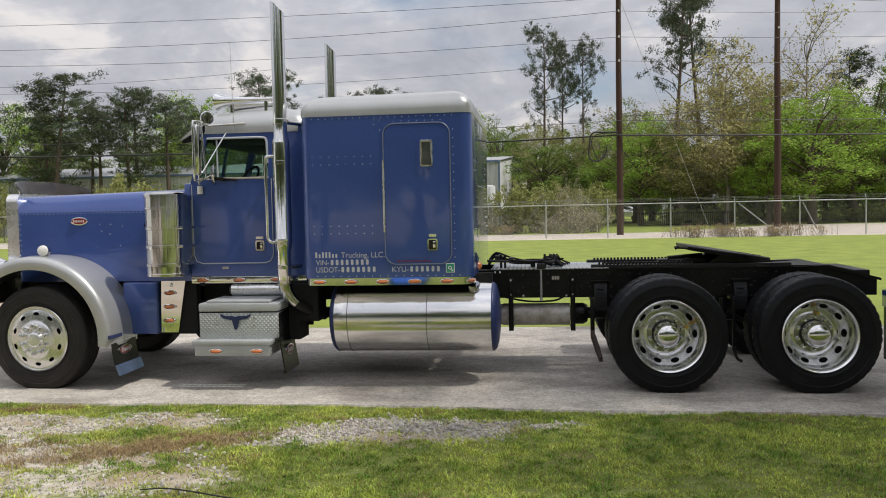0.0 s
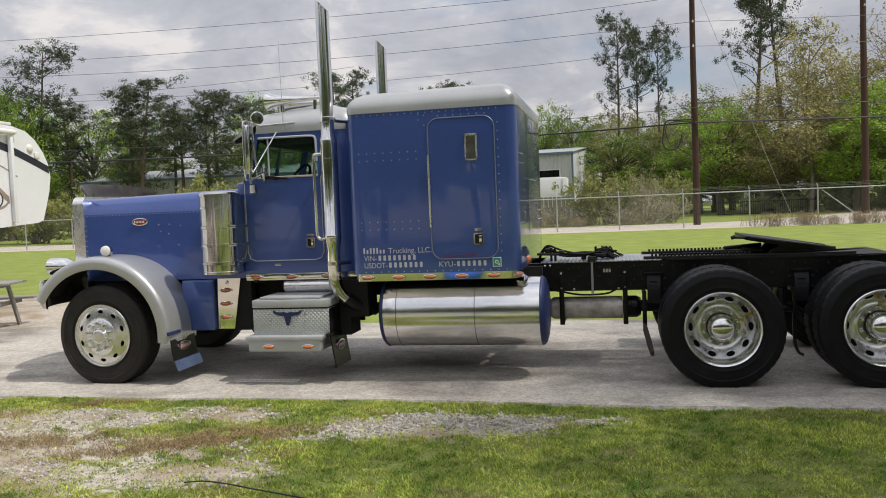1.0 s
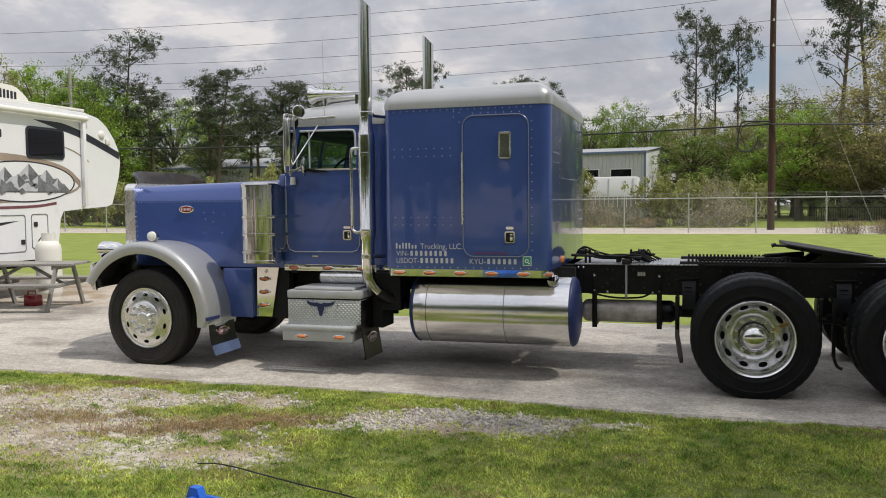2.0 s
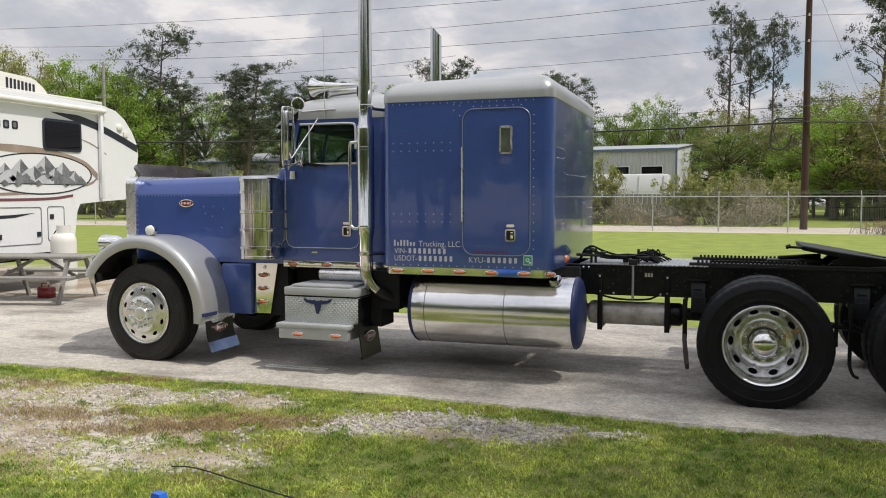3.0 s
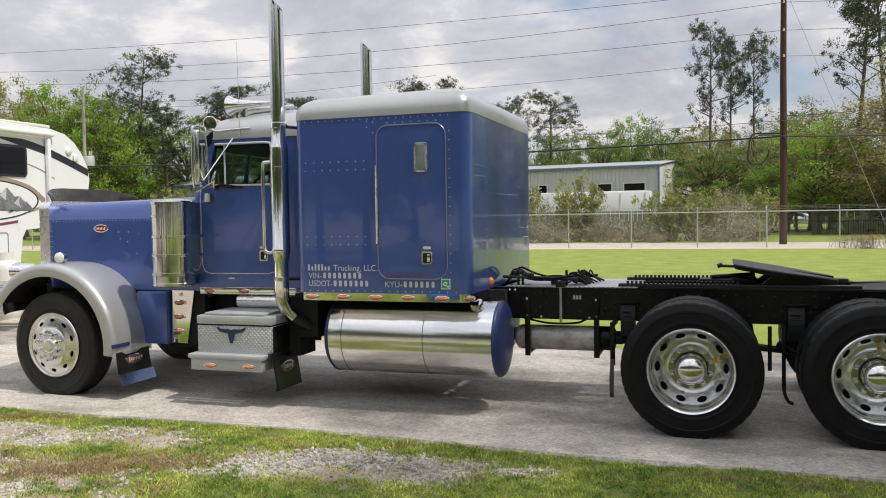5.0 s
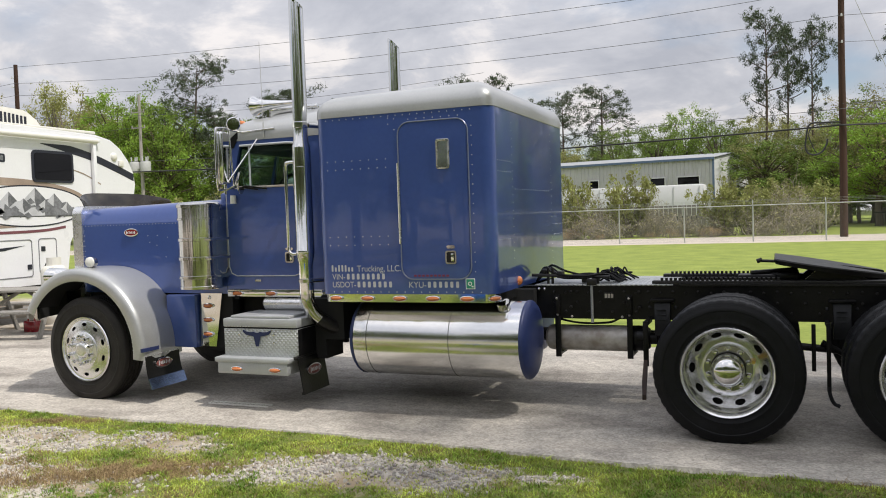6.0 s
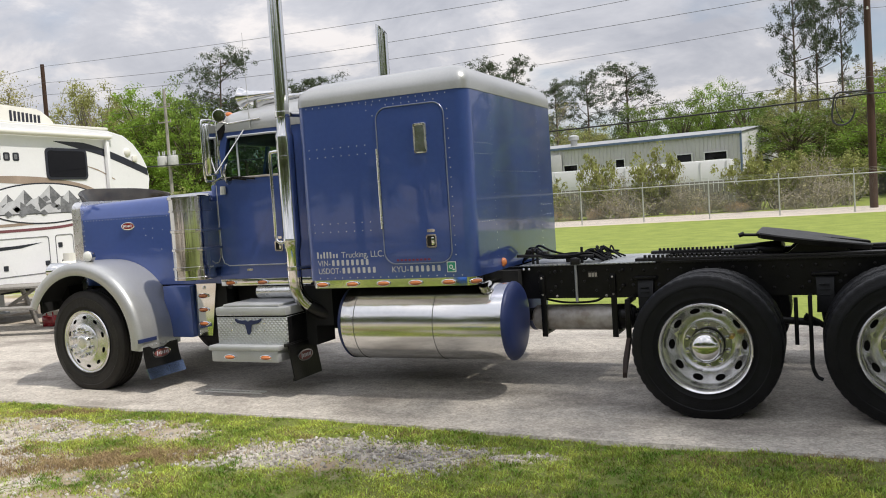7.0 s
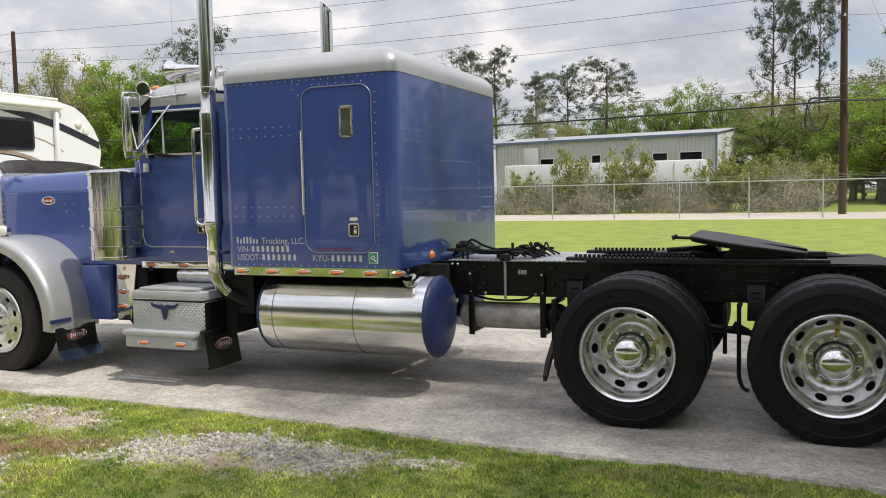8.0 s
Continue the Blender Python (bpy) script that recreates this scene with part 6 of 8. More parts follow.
        lathe(bm, [(0.0, 0.66), (0.10, 0.67), (0.125, 0.72), (0.11, 0.77), (0.125, 0.82), (0.10, 0.86), (0.0, 0.87)], 24, (x + 0.62, 0.66, 0), "z")
        part("air_spring", bm, M_RUBBER, truck)
    # hoses behind the sleeper
    rng = random.Random(5)
    for k in range(7):
        y0 = 0.78 + 0.05 * k
        bm = bmesh.new()
        tube(bm, smooth_line([(-1.66, y0 + 0.15, 1.10 + 0.01 * k), (-1.58, y0 + 0.1, 1.20 + rng.uniform(-0.02, 0.03)), (-1.42, y0, 1.165 + rng.uniform(-0.02, 0.02)), (-1.2, y0 - 0.03, 1.14 + rng.uniform(-0.015, 0.03)), (-1.02, y0 + rng.uniform(-0.05, 0.05), 1.15 + rng.uniform(-0.02, 0.04)), (-0.9, y0 + 0.06, 1.105)], 5), 0.011, 6)
        part("hose", bm, M_RUBBER, truck)
    for k in range(6):
        bm = bmesh.new()
        cx, cy = -1.04 + 0.022 * k, 0.90 + 0.08 * k
        bent = [(cx + rng.uniform(-0.07, 0.07), cy + rng.uniform(-0.05, 0.05), 1.10 + 0.10 * rng.random()) for _ in range(6)]
        tube(bm, smooth_line([(cx - 0.12, cy, 1.12)] + bent + [(cx + 0.12, cy, 1.10)], 5), 0.008, 6)
        part("hose_end", bm, M_RUBBER, truck)
    bm = bmesh.new()
    for x, z in ((-1.10, 1.15), (-1.42, 1.17), (-1.56, 1.19), (-1.20, 1.13)):
        box(bm, x - 0.025, x + 0.025, 0.80, 0.90, z - 0.03, z + 0.03, 0.008)
    rod(bm, (-1.66, 0.78, 1.17), (-0.98, 0.80, 1.15), 0.014, seg=8)
    for x in (-1.52, -1.48, -1.08):
        rod(bm, (x, 0.80, 1.08), (x, 0.80, 1.23), 0.012, seg=8)
    part("hose_tray", bm, M_GREASE, truck)
    for x in (-1.58, -1.53):
        bm = bmesh.new()
        dome(bm, (x, 0.70, 1.055), 0.014, 0.012, seg=8)
        part("fitting", bm, M_CHROME, truck)
    bm = bmesh.new()
    box(bm, -3.4, -1.6, 0.60, 0.70, 0.82, 1.06)
    box(bm, -3.30, -1.76, 0.20, 2 * YC - 0.20, 0.99, 1.05)
    part("sleeper_floor", bm, M_DARK, truck)


chassis()


# ---- fence, poles and cables ----
FY = 35.6
fence = thing("chain_link_fence", "galvanised chain link fence topped with barbed wire", "fence")


def build_fence():
    xs = [-7.025 + 3.143 * k for k in range(-13, 13)]
    post = bmesh.new()
    rod(post, (0, 0, 0), (0, 0, 1.78), 0.034, seg=8)
    rod(post, (0, 0, 1.77), (0.0, 0.14, 2.0), 0.015, seg=6)
    me = finish(post, "post", M_GALV, 40)
    for x in xs:
        part("post", me, None, fence, m=pose(x, FY - 0.003 * x, 0))
    a, b = xs[0], xs[-1]
    bm = bmesh.new()
    rod(bm, (a, FY - 0.003 * a, 1.735), (b, FY - 0.003 * b, 1.735), 0.025, seg=8)
    part("top_rail", bm, M_GALV, fence)
    for dy, z in ((0.05, 1.86), (0.09, 1.93), (0.13, 1.99)):
        bm = bmesh.new()
        rod(bm, (a, FY + dy - 0.003 * a, z), (b, FY + dy - 0.003 * b, z), 0.006, seg=4)
        part("barbed_wire", bm, M_GALV, fence)
    # diagonal braces by the gate bays
    for x0, x1 in ((xs[18] + 0.2, xs[18] + 1.8), (xs[19] + 0.15, xs[19] + 0.8)):
        bm = bmesh.new()
        rod(bm, (x0, FY, 1.66), (x1, FY, 0.35), 0.028, seg=6)
        part("brace", bm, M_GALV, fence)
    # woven wire
    verts, faces = [], []
    h, w = 1.69, 0.0028
    n = int((b - a) / 0.085)
    for k in range(n):
        x = a + 0.085 * k
        for s in (1, -1):
            x0, x1 = (x, x + s * h)
            q = len(verts)
            y0, y1 = FY - 0.003 * x0, FY - 0.003 * x1
            for xx, yy, zz in ((x0, y0, 0.04), (x1, y1, h + 0.04)):
                verts += [(xx - w, yy, zz), (xx + w, yy, zz), (xx, yy + w, zz)]
            faces += [(q, q + 1, q + 4, q + 3), (q + 1, q + 2, q + 5, q + 4), (q + 2, q, q + 3, q + 5)]
    ob = part("woven_wire", raw("woven_wire", verts, faces, M_FABRIC), None, fence)
    tagged(ob, kind="stuff")


build_fence()


def sag_line(a, b, drop, n=24):
    a, b = Vector(a), Vector(b)
    return [a.lerp(b, k / n) - Vector((0, 0, 4 * drop * (k / n) * (1 - k / n))) for k in range(n + 1)]


def utility_pole(x, y, h, r, material, label, arms=()):
    p = thing("utility_pole", label, "utility pole", (x, y, 0), "roadside poles")
    bm = bmesh.new()
    tube(bm, [(0, 0, -0.2), (0.02, 0, h * 0.3), (0.0, 0.01, h * 0.65), (0.03, 0, h)], [r, r * 0.93, r * 0.82, r * 0.7], 14)
    part("pole", bm, material, p, smooth=60)
    for z in arms:
        bm = bmesh.new()
        rod(bm, (0, -r, z), (0, -r - 0.18, z + 0.02), 0.03, seg=8)
        rod(bm, (0, -r - 0.16, z - 0.05), (0, -r - 0.16, z + 0.08), 0.05, 0.035, 10)
        part("insulator", bm, M_PORCELAIN, p)
    return p


POLE_A = utility_pole(3.40, 39.5, 14.0, 0.19, M_POLE, "tall dark brown creosoted wooden utility pole behind the fence", (13.0, 12.3, 10.9, 9.6))
POLE_B = utility_pole(14.6, 49.5, 17.0, 0.23, M_POLE, "tall dark wooden utility pole beside the yard", (13.0,))
POLE_C = utility_pole(-51.9, 39.5, 14.0, 0.20, M_POLE, "distant dark wooden utility pole carrying cables", (13.0, 12.3))


def transformer_pole():
    p = utility_pole(-53.0, 53.5, 13.6, 0.17, M_POLE_GREY, "weathered grey pole carrying two transformer cans", ())
    for dx in (-0.62, 0.62):
        bm = bmesh.new()
        lathe(bm, [(0.0, 6.55), (0.44, 6.57), (0.46, 6.65), (0.46, 7.45), (0.42, 7.55), (0.0, 7.6)], 20, (dx, -0.2, 0), "z")
        for k in range(3):
            a = 2.1 * k
            rod(bm, (dx + 0.25 * math.cos(a), -0.2 + 0.25 * math.sin(a), 7.5), (dx + 0.3 * math.cos(a), -0.2 + 0.3 * math.sin(a), 8.0), 0.06, seg=8)
        part("transformer", bm, M_PORCELAIN, p, "grey transformer can")
    for z in (10.6, 12.0):
        bm = bmesh.new()
        box(bm, -0.75, 0.75, -0.26, -0.17, z - 0.05, z + 0.05)
        for x in (-0.7, 0.7):
            rod(bm, (x, -0.22, z), (x, -0.22, z + 0.25), 0.05, seg=8)
        part("cross_arm", bm, M_POLE_GREY, p)


transformer_pole()


def cables():
    runs = []
    for z_a, z_c, r, m, drop in ((13.06, 13.8, 0.013, M_CONDUCTOR, 0.45), (12.32, 12.6, 0.013, M_CONDUCTOR, 0.9), (10.91, 11.7, 0.013, M_CONDUCTOR, 0.75), (9.61, 10.0, 0.011, M_CONDUCTOR, 0.85),
                                 (6.35, 6.6, 0.014, M_CONDUCTOR, 0.5), (5.55, 5.9, 0.046, M_WIRE, 0.5)):
        runs.append(((3.4, 39.28, z_a), (-51.9, 39.28, z_c), r, m, drop))
        runs.append(((3.4, 39.28, z_a), (62, 41.0, z_a + 0.2), r, m, drop))
        runs.append(((-51.9, 39.28, z_c), (-107, 39.3, z_c), r, m, drop))
    runs.append(((3.4, 39.3, 6.6), (14.6, 49.3, 8.6), 0.018, M_WIRE, 0.3))
    runs.append(((14.6, 49.3, 8.6), (60, 60, 8.0), 0.018, M_WIRE, 0.8))
    runs.append(((14.6, 49.3, 15.0), (70, 52, 14.0), 0.018, M_CONDUCTOR, 0.9))
    runs.append(((3.4, 39.3, 13.2), (9.5, 46.0, 0.2), 0.012, M_GALV, 0.0))
    runs.append(((-53, 53.3, 12.2), (-20, 53.3, 12.4), 0.014, M_CONDUCTOR, 0.5))
    runs.append(((-53, 53.3, 10.7), (-95, 53.3, 10.8), 0.014, M_CONDUCTOR, 0.5))
    for a, b, r, m, drop in runs:
        bm = bmesh.new()
        tube(bm, sag_line(a, b, drop), r, 5)
        solid("overhead_cable", bm, m, "dark overhead cable strung between poles", "cable", "overhead cables", smooth=60)
    # slack loop by the near pole
    bm = bmesh.new()
    tube(bm, smooth_line([(3.29, 39.2, 5.71), (2.53, 39.2, 5.72), (1.91, 39.2, 5.68), (1.74, 39.2, 5.06), (1.70, 39.2, 4.5), (1.86, 39.2, 4.22), (2.2, 39.2, 4.16), (2.48, 39.2, 4.32), (2.66, 39.2, 4.65), (2.70, 39.2, 4.9)], 6), 0.045, 6)
    tube(bm, smooth_line([(3.3, 39.17, 5.6), (2.2, 39.17, 5.62), (1.85, 39.17, 5.2), (2.05, 39.17, 4.5), (2.2, 39.17, 4.25)], 6), 0.025, 6)
    solid("cable_loop", bm, M_WIRE, "black slack cable loop hanging beside the pole", "cable", smooth=60)


cables()


# ---- buildings ----
def ribbed_wall(bm, x0, x1, y, z0, z1, pitch=0.33, depth=0.06):
    n = int((x1 - x0) / pitch)
    line = []
    for k in range(n):
        x = x0 + (x1 - x0) * k / n
        s = (x1 - x0) / n
        line += [(x, y), (x + s * 0.62, y), (x + s * 0.70, y - depth), (x + s * 0.92, y - depth)]
    line.append((x1, y))
    loft(bm, [[(a, b, z0) for a, b in line], [(a, b, z1) for a, b in line]], False, False, False)


def metal_building(name, label, x0, x1, y0, y1, eave, ridge, windows, group=""):
    b = thing(name, label, "building", ((x0 + x1) / 2, y0, 0))
    cx = (x0 + x1) / 2
    bm = bmesh.new()
    ribbed_wall(bm, x0 - cx, x1 - cx, 0, 0, eave)
    part("wall", bm, M_SIDING, b, smooth=0)
    bm = bmesh.new()
    box(bm, x0 - cx + 0.05, x1 - cx - 0.05, 0.08, y1 - y0, 0, eave - 0.05)
    slab(bm, [(0.08, eave - 0.05), ((y1 - y0), eave - 0.05), ((y1 - y0) / 2, ridge)], x0 - cx + 0.05, x1 - cx - 0.05, "x")
    part("wall", bm, M_SIDING_WHITE, b, "pale end wall", smooth=0)
    bm = bmesh.new()
    d = y1 - y0
    for sgn, ya, yb in ((1, -0.2, d / 2), (-1, d / 2, d + 0.2)):
        za, zb = (eave - 0.02, ridge + 0.12) if sgn == 1 else (ridge + 0.12, eave - 0.02)
        loft(bm, [[(xx, ya, za), (xx, yb, zb), (xx, yb, zb + 0.06), (xx, ya, za + 0.06)] for xx in (x0 - cx - 0.08, x1 - cx + 0.08)])
    part("roof", bm, M_ROOF_METAL, b, smooth=0)
    bm = bmesh.new()
    box(bm, x0 - cx - 0.08, x1 - cx + 0.08, -0.27, -0.20, eave - 0.14, eave + 0.05)
    box(bm, x1 - cx - 0.12, x1 - cx + 0.03, -0.10, 0.02, 0, eave)
    part("fascia", bm, M_FASCIA, b, "blue eave trim", smooth=0)
    for wx, w, z0, z1 in windows:
        bm = bmesh.new()
        ring_frame(bm, [(wx - w / 2, z0), (wx + w / 2, z0), (wx + w / 2, z1), (wx - w / 2, z1)], [(wx - w / 2 + 0.08, z0 + 0.08), (wx + w / 2 - 0.08, z0 + 0.08), (wx + w / 2 - 0.08, z1 - 0.08), (wx - w / 2 + 0.08, z1 - 0.08)], -0.14, 0.0)
        win = part("window", bm, M_SIDING_WHITE, b, smooth=0)
        bm = bmesh.new()
        box(bm, wx - w / 2 + 0.07, wx + w / 2 - 0.07, -0.09, -0.075, z0 + 0.07, z1 - 0.07)
        part("pane", bm, M_GLASS_DARK, win, smooth=0)
    return b


WORKSHOP = metal_building("metal_workshop", "grey ribbed metal workshop with blue eaves behind bushes", -28.4, -4.4, 64.7, 80.5, 5.75, 6.4,
                          [(9.95, 1.9, 3.6, 4.35), (7.4, 1.35, 3.6, 4.35), (1.85, 0.9, 3.55, 4.4), (-2.75, 1.4, 3.3, 4.25), (-9.4, 1.2, 3.0, 4.3)])
turn_at = Vector((-4.4, 64.7, 0))
WORKSHOP.matrix_basis = Matrix.Translation(turn_at) @ pose(0, 0, 0, 0, 0, -8) @ Matrix.Translation(Vector((-16.4, 64.7, 0)) - turn_at)
bm = bmesh.new()
box(bm, -4.95, -3.55, -0.3, -0.10, 1.9, 5.2, 0.02)
part("sliding_door", bm, M_SIDING, WORKSHOP, "grey sliding door panel")
bm = bmesh.new()
lathe(bm, [(0.3, 5.7), (0.3, 6.5), (0.48, 6.55), (0.48, 6.85), (0.2, 7.0), (0.0, 7.05)], 14, (-3.2, 2.0, 0), "z")
part("roof_vent", bm, M_GALV, WORKSHOP)
metal_building("metal_shed", "low grey metal shed with blue fascia among trees", -53.0, -24.0, 66.0, 78.0, 5.3, 6.3, [(-9, 1.6, 2.6, 3.8), (0, 1.6, 2.6, 3.8), (8, 1.6, 2.6, 3.8)])


def white_trailer(x0, x1, y, z0, z1):
    t = thing("storage_trailer", "long white box trailer standing behind bushes", "trailer", ((x0 + x1) / 2, y, 0))
    h = (x1 - x0) / 2
    bm = bmesh.new()
    box(bm, -h, h, 0, 2.4, z0, z1, 0.08)
    part("body", bm, M_SIDING_WHITE, t)
    for k in range(9):
        bm = bmesh.new()
        xx = -h + 0.3 + (2 * h - 0.6) * k / 8
        box(bm, xx - 0.03, xx + 0.03, -0.03, 0.0, z0 + 0.1, z1 - 0.1)
        part("rib", bm, M_SIDING_WHITE, t)
    for x in (-h + 1.2, h - 2.4, h - 1.2):
        bm = bmesh.new()
        rod(bm, (x, 0.05, 0.5), (x, 0.35, 0.5), 0.5, seg=18)
        part("wheel", bm, M_RUBBER, t)
    bm = bmesh.new()
    box(bm, -h + 0.2, h - 0.2, 0.3, 2.1, z0 - 0.3, z0)
    box(bm, -h + 2.4, -h + 2.6, 0.3, 0.5, 0, z0)
    part("underframe", bm, M_BLACK, t)


white_trailer(-19.0, -4.4, 54.5, 1.15, 3.36)


def low_wall(x0, x1, y):
    t = thing("board_fence", "grey weathered board fence half hidden by brush", "fence", ((x0 + x1) / 2, y, 0))
    h = (x1 - x0) / 2
    n = int((x1 - x0) / 0.3)
    bm = bmesh.new()
    box(bm, -0.13, 0.13, -0.02, 0.02, 0.0, 1.9, 0.004, 1)
    me = finish(bm, "board", M_PLANK_OLD, 30)
    for k in range(n):
        part("board", me, None, t, m=pose(-h + 0.3 * k + 0.15, 0, 0))


low_wall(-16.0, -4.0, 50.5)
metal_building("small_house", "small pale building half hidden behind trees", 13.0, 17.0, 82.0, 90.0, 3.6, 4.6, [(0.0, 1.2, 1.5, 2.6)])


def parked_car(x, y, material, label, turn=0, tall=False):
    c = thing("parked_car", label, "car", (x, y, 0), "cars parked beyond the fence")
    c.rotation_euler = (0, 0, radians(turn))
    top = 1.75 if tall else 1.45
    side = [(-2.2, 0.35), (2.2, 0.35), (2.25, 0.75), (2.0, 0.95), (1.25, 1.0), (0.75, top - 0.03), (-0.9, top), (-1.75, 1.02), (-2.25, 0.9)]
    bm = bmesh.new()
    slab(bm, side, -0.85, 0.85)
    bmesh.ops.bevel(bm, geom=list(bm.edges), offset=0.07, segments=2, affect="EDGES")
    part("body", bm, material, c)
    bm = bmesh.new()
    slab(bm, [(1.08, 1.03), (0.66, top - 0.10), (-0.85, top - 0.08), (-1.5, 1.05)], -0.86, 0.86)
    part("window", bm, M_GLASS_DARK, c)
    for wx in (-1.35, 1.4):
        for wy in (-0.86, 0.68):
            bm = bmesh.new()
            rod(bm, (wx, wy, 0.32), (wx, wy + 0.18, 0.32), 0.32, seg=16)
            part("wheel", bm, M_RUBBER, c)


parked_car(8.9, 90.0, M_CAR_WHITE, "white car parked beyond the fence", 82, True)
parked_car(3.3, 64.5, M_CAR_RED, "red car parked beyond the fence", 70)
parked_car(13.0, 66.0, M_CAR_DARK, "dark car parked beyond the fence", 10, True)
parked_car(0.6, 63.0, M_CAR_DARK, "dark grey car parked beyond the fence", 15)


def yard_gate():
    g = thing("iron_gate", "low black iron gate across the yard", "gate", (9.5, 55.0, 0))
    for k in range(44):
        bm = bmesh.new()
        rod(bm, (-3.2 + 0.15 * k, 0, 0.05), (-3.2 + 0.15 * k, 0, 1.1), 0.018, seg=5)
        part("bar", bm, M_BLACK, g)
    for z in (0.15, 1.0):
        bm = bmesh.new()
        box(bm, -3.3, 3.4, -0.025, 0.025, z - 0.03, z + 0.03)
        part("rail", bm, M_BLACK, g)


yard_gate()


# ---- camper trailer ----
RX = -12.35         # the side that shows


def camper():
    loc = Vector((-13.57, 2.0, 0))
    w = Matrix.Translation(-loc)
    rv = thing("camper_trailer", "white fifth wheel camper with mountain decal and dark window", "camper", loc)
    prof = [(-3.6, 0.74), (5.80, 0.70), (5.86, 1.00), (5.93, 1.45), (6.02, 1.60), (6.6, 1.64), (7.30, 1.68), (7.46, 1.73), (7.56, 1.96), (7.70, 2.32), (7.76, 2.62), (7.71, 2.88), (7.58, 3.12), (7.36, 3.36), (7.10, 3.52), (6.7, 3.60), (5.0, 3.635), (-3.6, 3.64)]
    bm = bmesh.new()
    loops = []
    for x, s in ((-14.80, 0.94), (-14.77, 0.985), (-14.70, 1.0), (-12.45, 1.0), (-12.37, 0.985 * 1.008), (RX, 0.985)):
        cy, cz = 2.0, 2.2
        loops.append([(x, cy + (y - cy) * (0.5 + 0.5 * s) if y > 5 else y, cz + (z - cz) * s if z > 3 else z) for y, z in prof])
    loft(bm, loops)
    body = part("body", bm, M_GELCOAT, rv, "glossy white moulded body", smooth=30, m=w)

    def face(name, outline, material, d0=0.0, d1=0.006, label="", under=None):
        b = bmesh.new()
        slab(b, outline, RX + d0, RX + d1, "x")
        return part(name, b, material, under or rv, label, m=w if under is None else None)

    win = face("window", round_rect(5.08, 6.05, 2.60, 3.20, 0.09), M_DECAL_DARK, 0, 0.02, "black framed window")
    face("pane", round_rect(5.13, 6.00, 2.65, 3.15, 0.06), M_GLASS_DARK, 0.02, 0.026, "", win)

    def band(points, th, material, d):
        pts = smooth_line([(0, a, b) for a, b in points], 6)
        up, dn = [], []
        n = len(pts)
        for k, p in enumerate(pts):
            f = min(1.0, 4 * k / n + 0.05, 1.0 + 0 * k)
            up.append((p.y, p.z + th * f / 2))
            dn.append((p.y, p.z - th * f / 2))
        b = bmesh.new()
        a0 = [[(RX + d, y, z) for y, z in up], [(RX + d, y, z) for y, z in dn]]
        a1 = [[(RX + d + 0.003, y, z) for y, z in up], [(RX + d + 0.003, y, z) for y, z in dn]]
        loft(b, [a0[0], a0[1], a1[1], a1[0], a0[0]], False, False, False)
        return part("stripe", b, material, rv, m=w)

    band([(5.30, 3.33), (6.0, 3.25), (6.6, 3.12), (7.2, 2.93), (7.68, 2.76)], 0.15, M_DECAL_DARK, 0.001)
    band([(5.98, 2.88), (6.35, 2.78), (6.75, 2.60)], 0.025, M_DECAL_TAN, 0.001)
    band([(2.0, 1.77), (4.0, 1.78), (5.2, 1.84), (6.2, 1.98), (6.48, 2.12)], 0.05, M_DECAL_TAN, 0.002)
    band([(2.0, 1.68), (4.0, 1.68), (5.2, 1.70), (5.8, 1.76)], 0.05, M_DECAL_WINE, 0.002)
    band([(2.0, 2.62), (4.4, 2.60), (5.4, 2.53), (6.1, 2.38), (6.48, 2.14)], 0.14, M_DECAL_TAN, 0.001)
    # mountain decal
    ell = [(5.0 + 1.28 * math.cos(k * math.tau / 40), 2.16 + 0.36 * math.sin(k * math.tau / 40)) for k in range(40)]
    b = bmesh.new()
    ring_frame(b, [(5.0 + (y - 5.0) * 1.03, 2.16 + (z - 2.16) * 1.07) for y, z in ell], ell, RX + 0.002, RX + 0.006, "x")
    part("decal", b, M_DECAL_DARK, rv, m=w)
    face("decal", ell, M_GELCOAT, 0.0035, 0.0055, "oval mountain decal")
    rng = random.Random(3)

    def ridge(y0, y1, base, top, material, d, n=16):
        line = []
        for k in range(n + 1):
            t = k / n
            env = math.sin(math.pi * t) ** 0.7
            line.append((y0 + (y1 - y0) * t, base + (top - base) * env * (0.75 + 0.35 * rng.random()) * (1.0 if k % 2 else 0.72)))
        face("decal", [(y0, base)] + line + [(y1, base)], material, d, d + 0.0015)
    ridge(3.75, 6.2, 1.96, 2.12, M_DECAL_GREY, 0.006, 20)
    for n, (py, pz, half) in enumerate(((4.20, 2.34, 0.50), (4.55, 2.42, 0.62), (5.12, 2.50, 0.78), (5.55, 2.40, 0.62), (5.85, 2.24, 0.34), (4.85, 2.30, 0.55), (5.34, 2.28, 0.58), (4.45, 2.20, 0.45))):
        d = 0.008 + 0.0016 * n
        base = 1.98
        foot = py + half * rng.uniform(-0.25, 0.1)
        face("decal", [(py, pz), (py + half * 0.30, pz - (pz - base) * 0.42), (py + half * 0.45, pz - (pz - base) * 0.38), (py + half, base), (foot, base), (py - 0.02, pz - (pz - base) * 0.45)], M_DECAL_GREY, d, d + 0.001)
        face("decal", [(py, pz), (py - 0.02, pz - (pz - base) * 0.45), (foot, base), (py - half, base), (py - half * 0.55, pz - (pz - base) * 0.5), (py - half * 0.35, pz - (pz - base) * 0.45)], M_DECAL_SNOW, d, d + 0.001)
        for q in range(3):
            u = rng.uniform(0.3, 0.85)
            ya, za = py - half * u * rng.uniform(0.2, 0.9), pz - (pz - base) * u
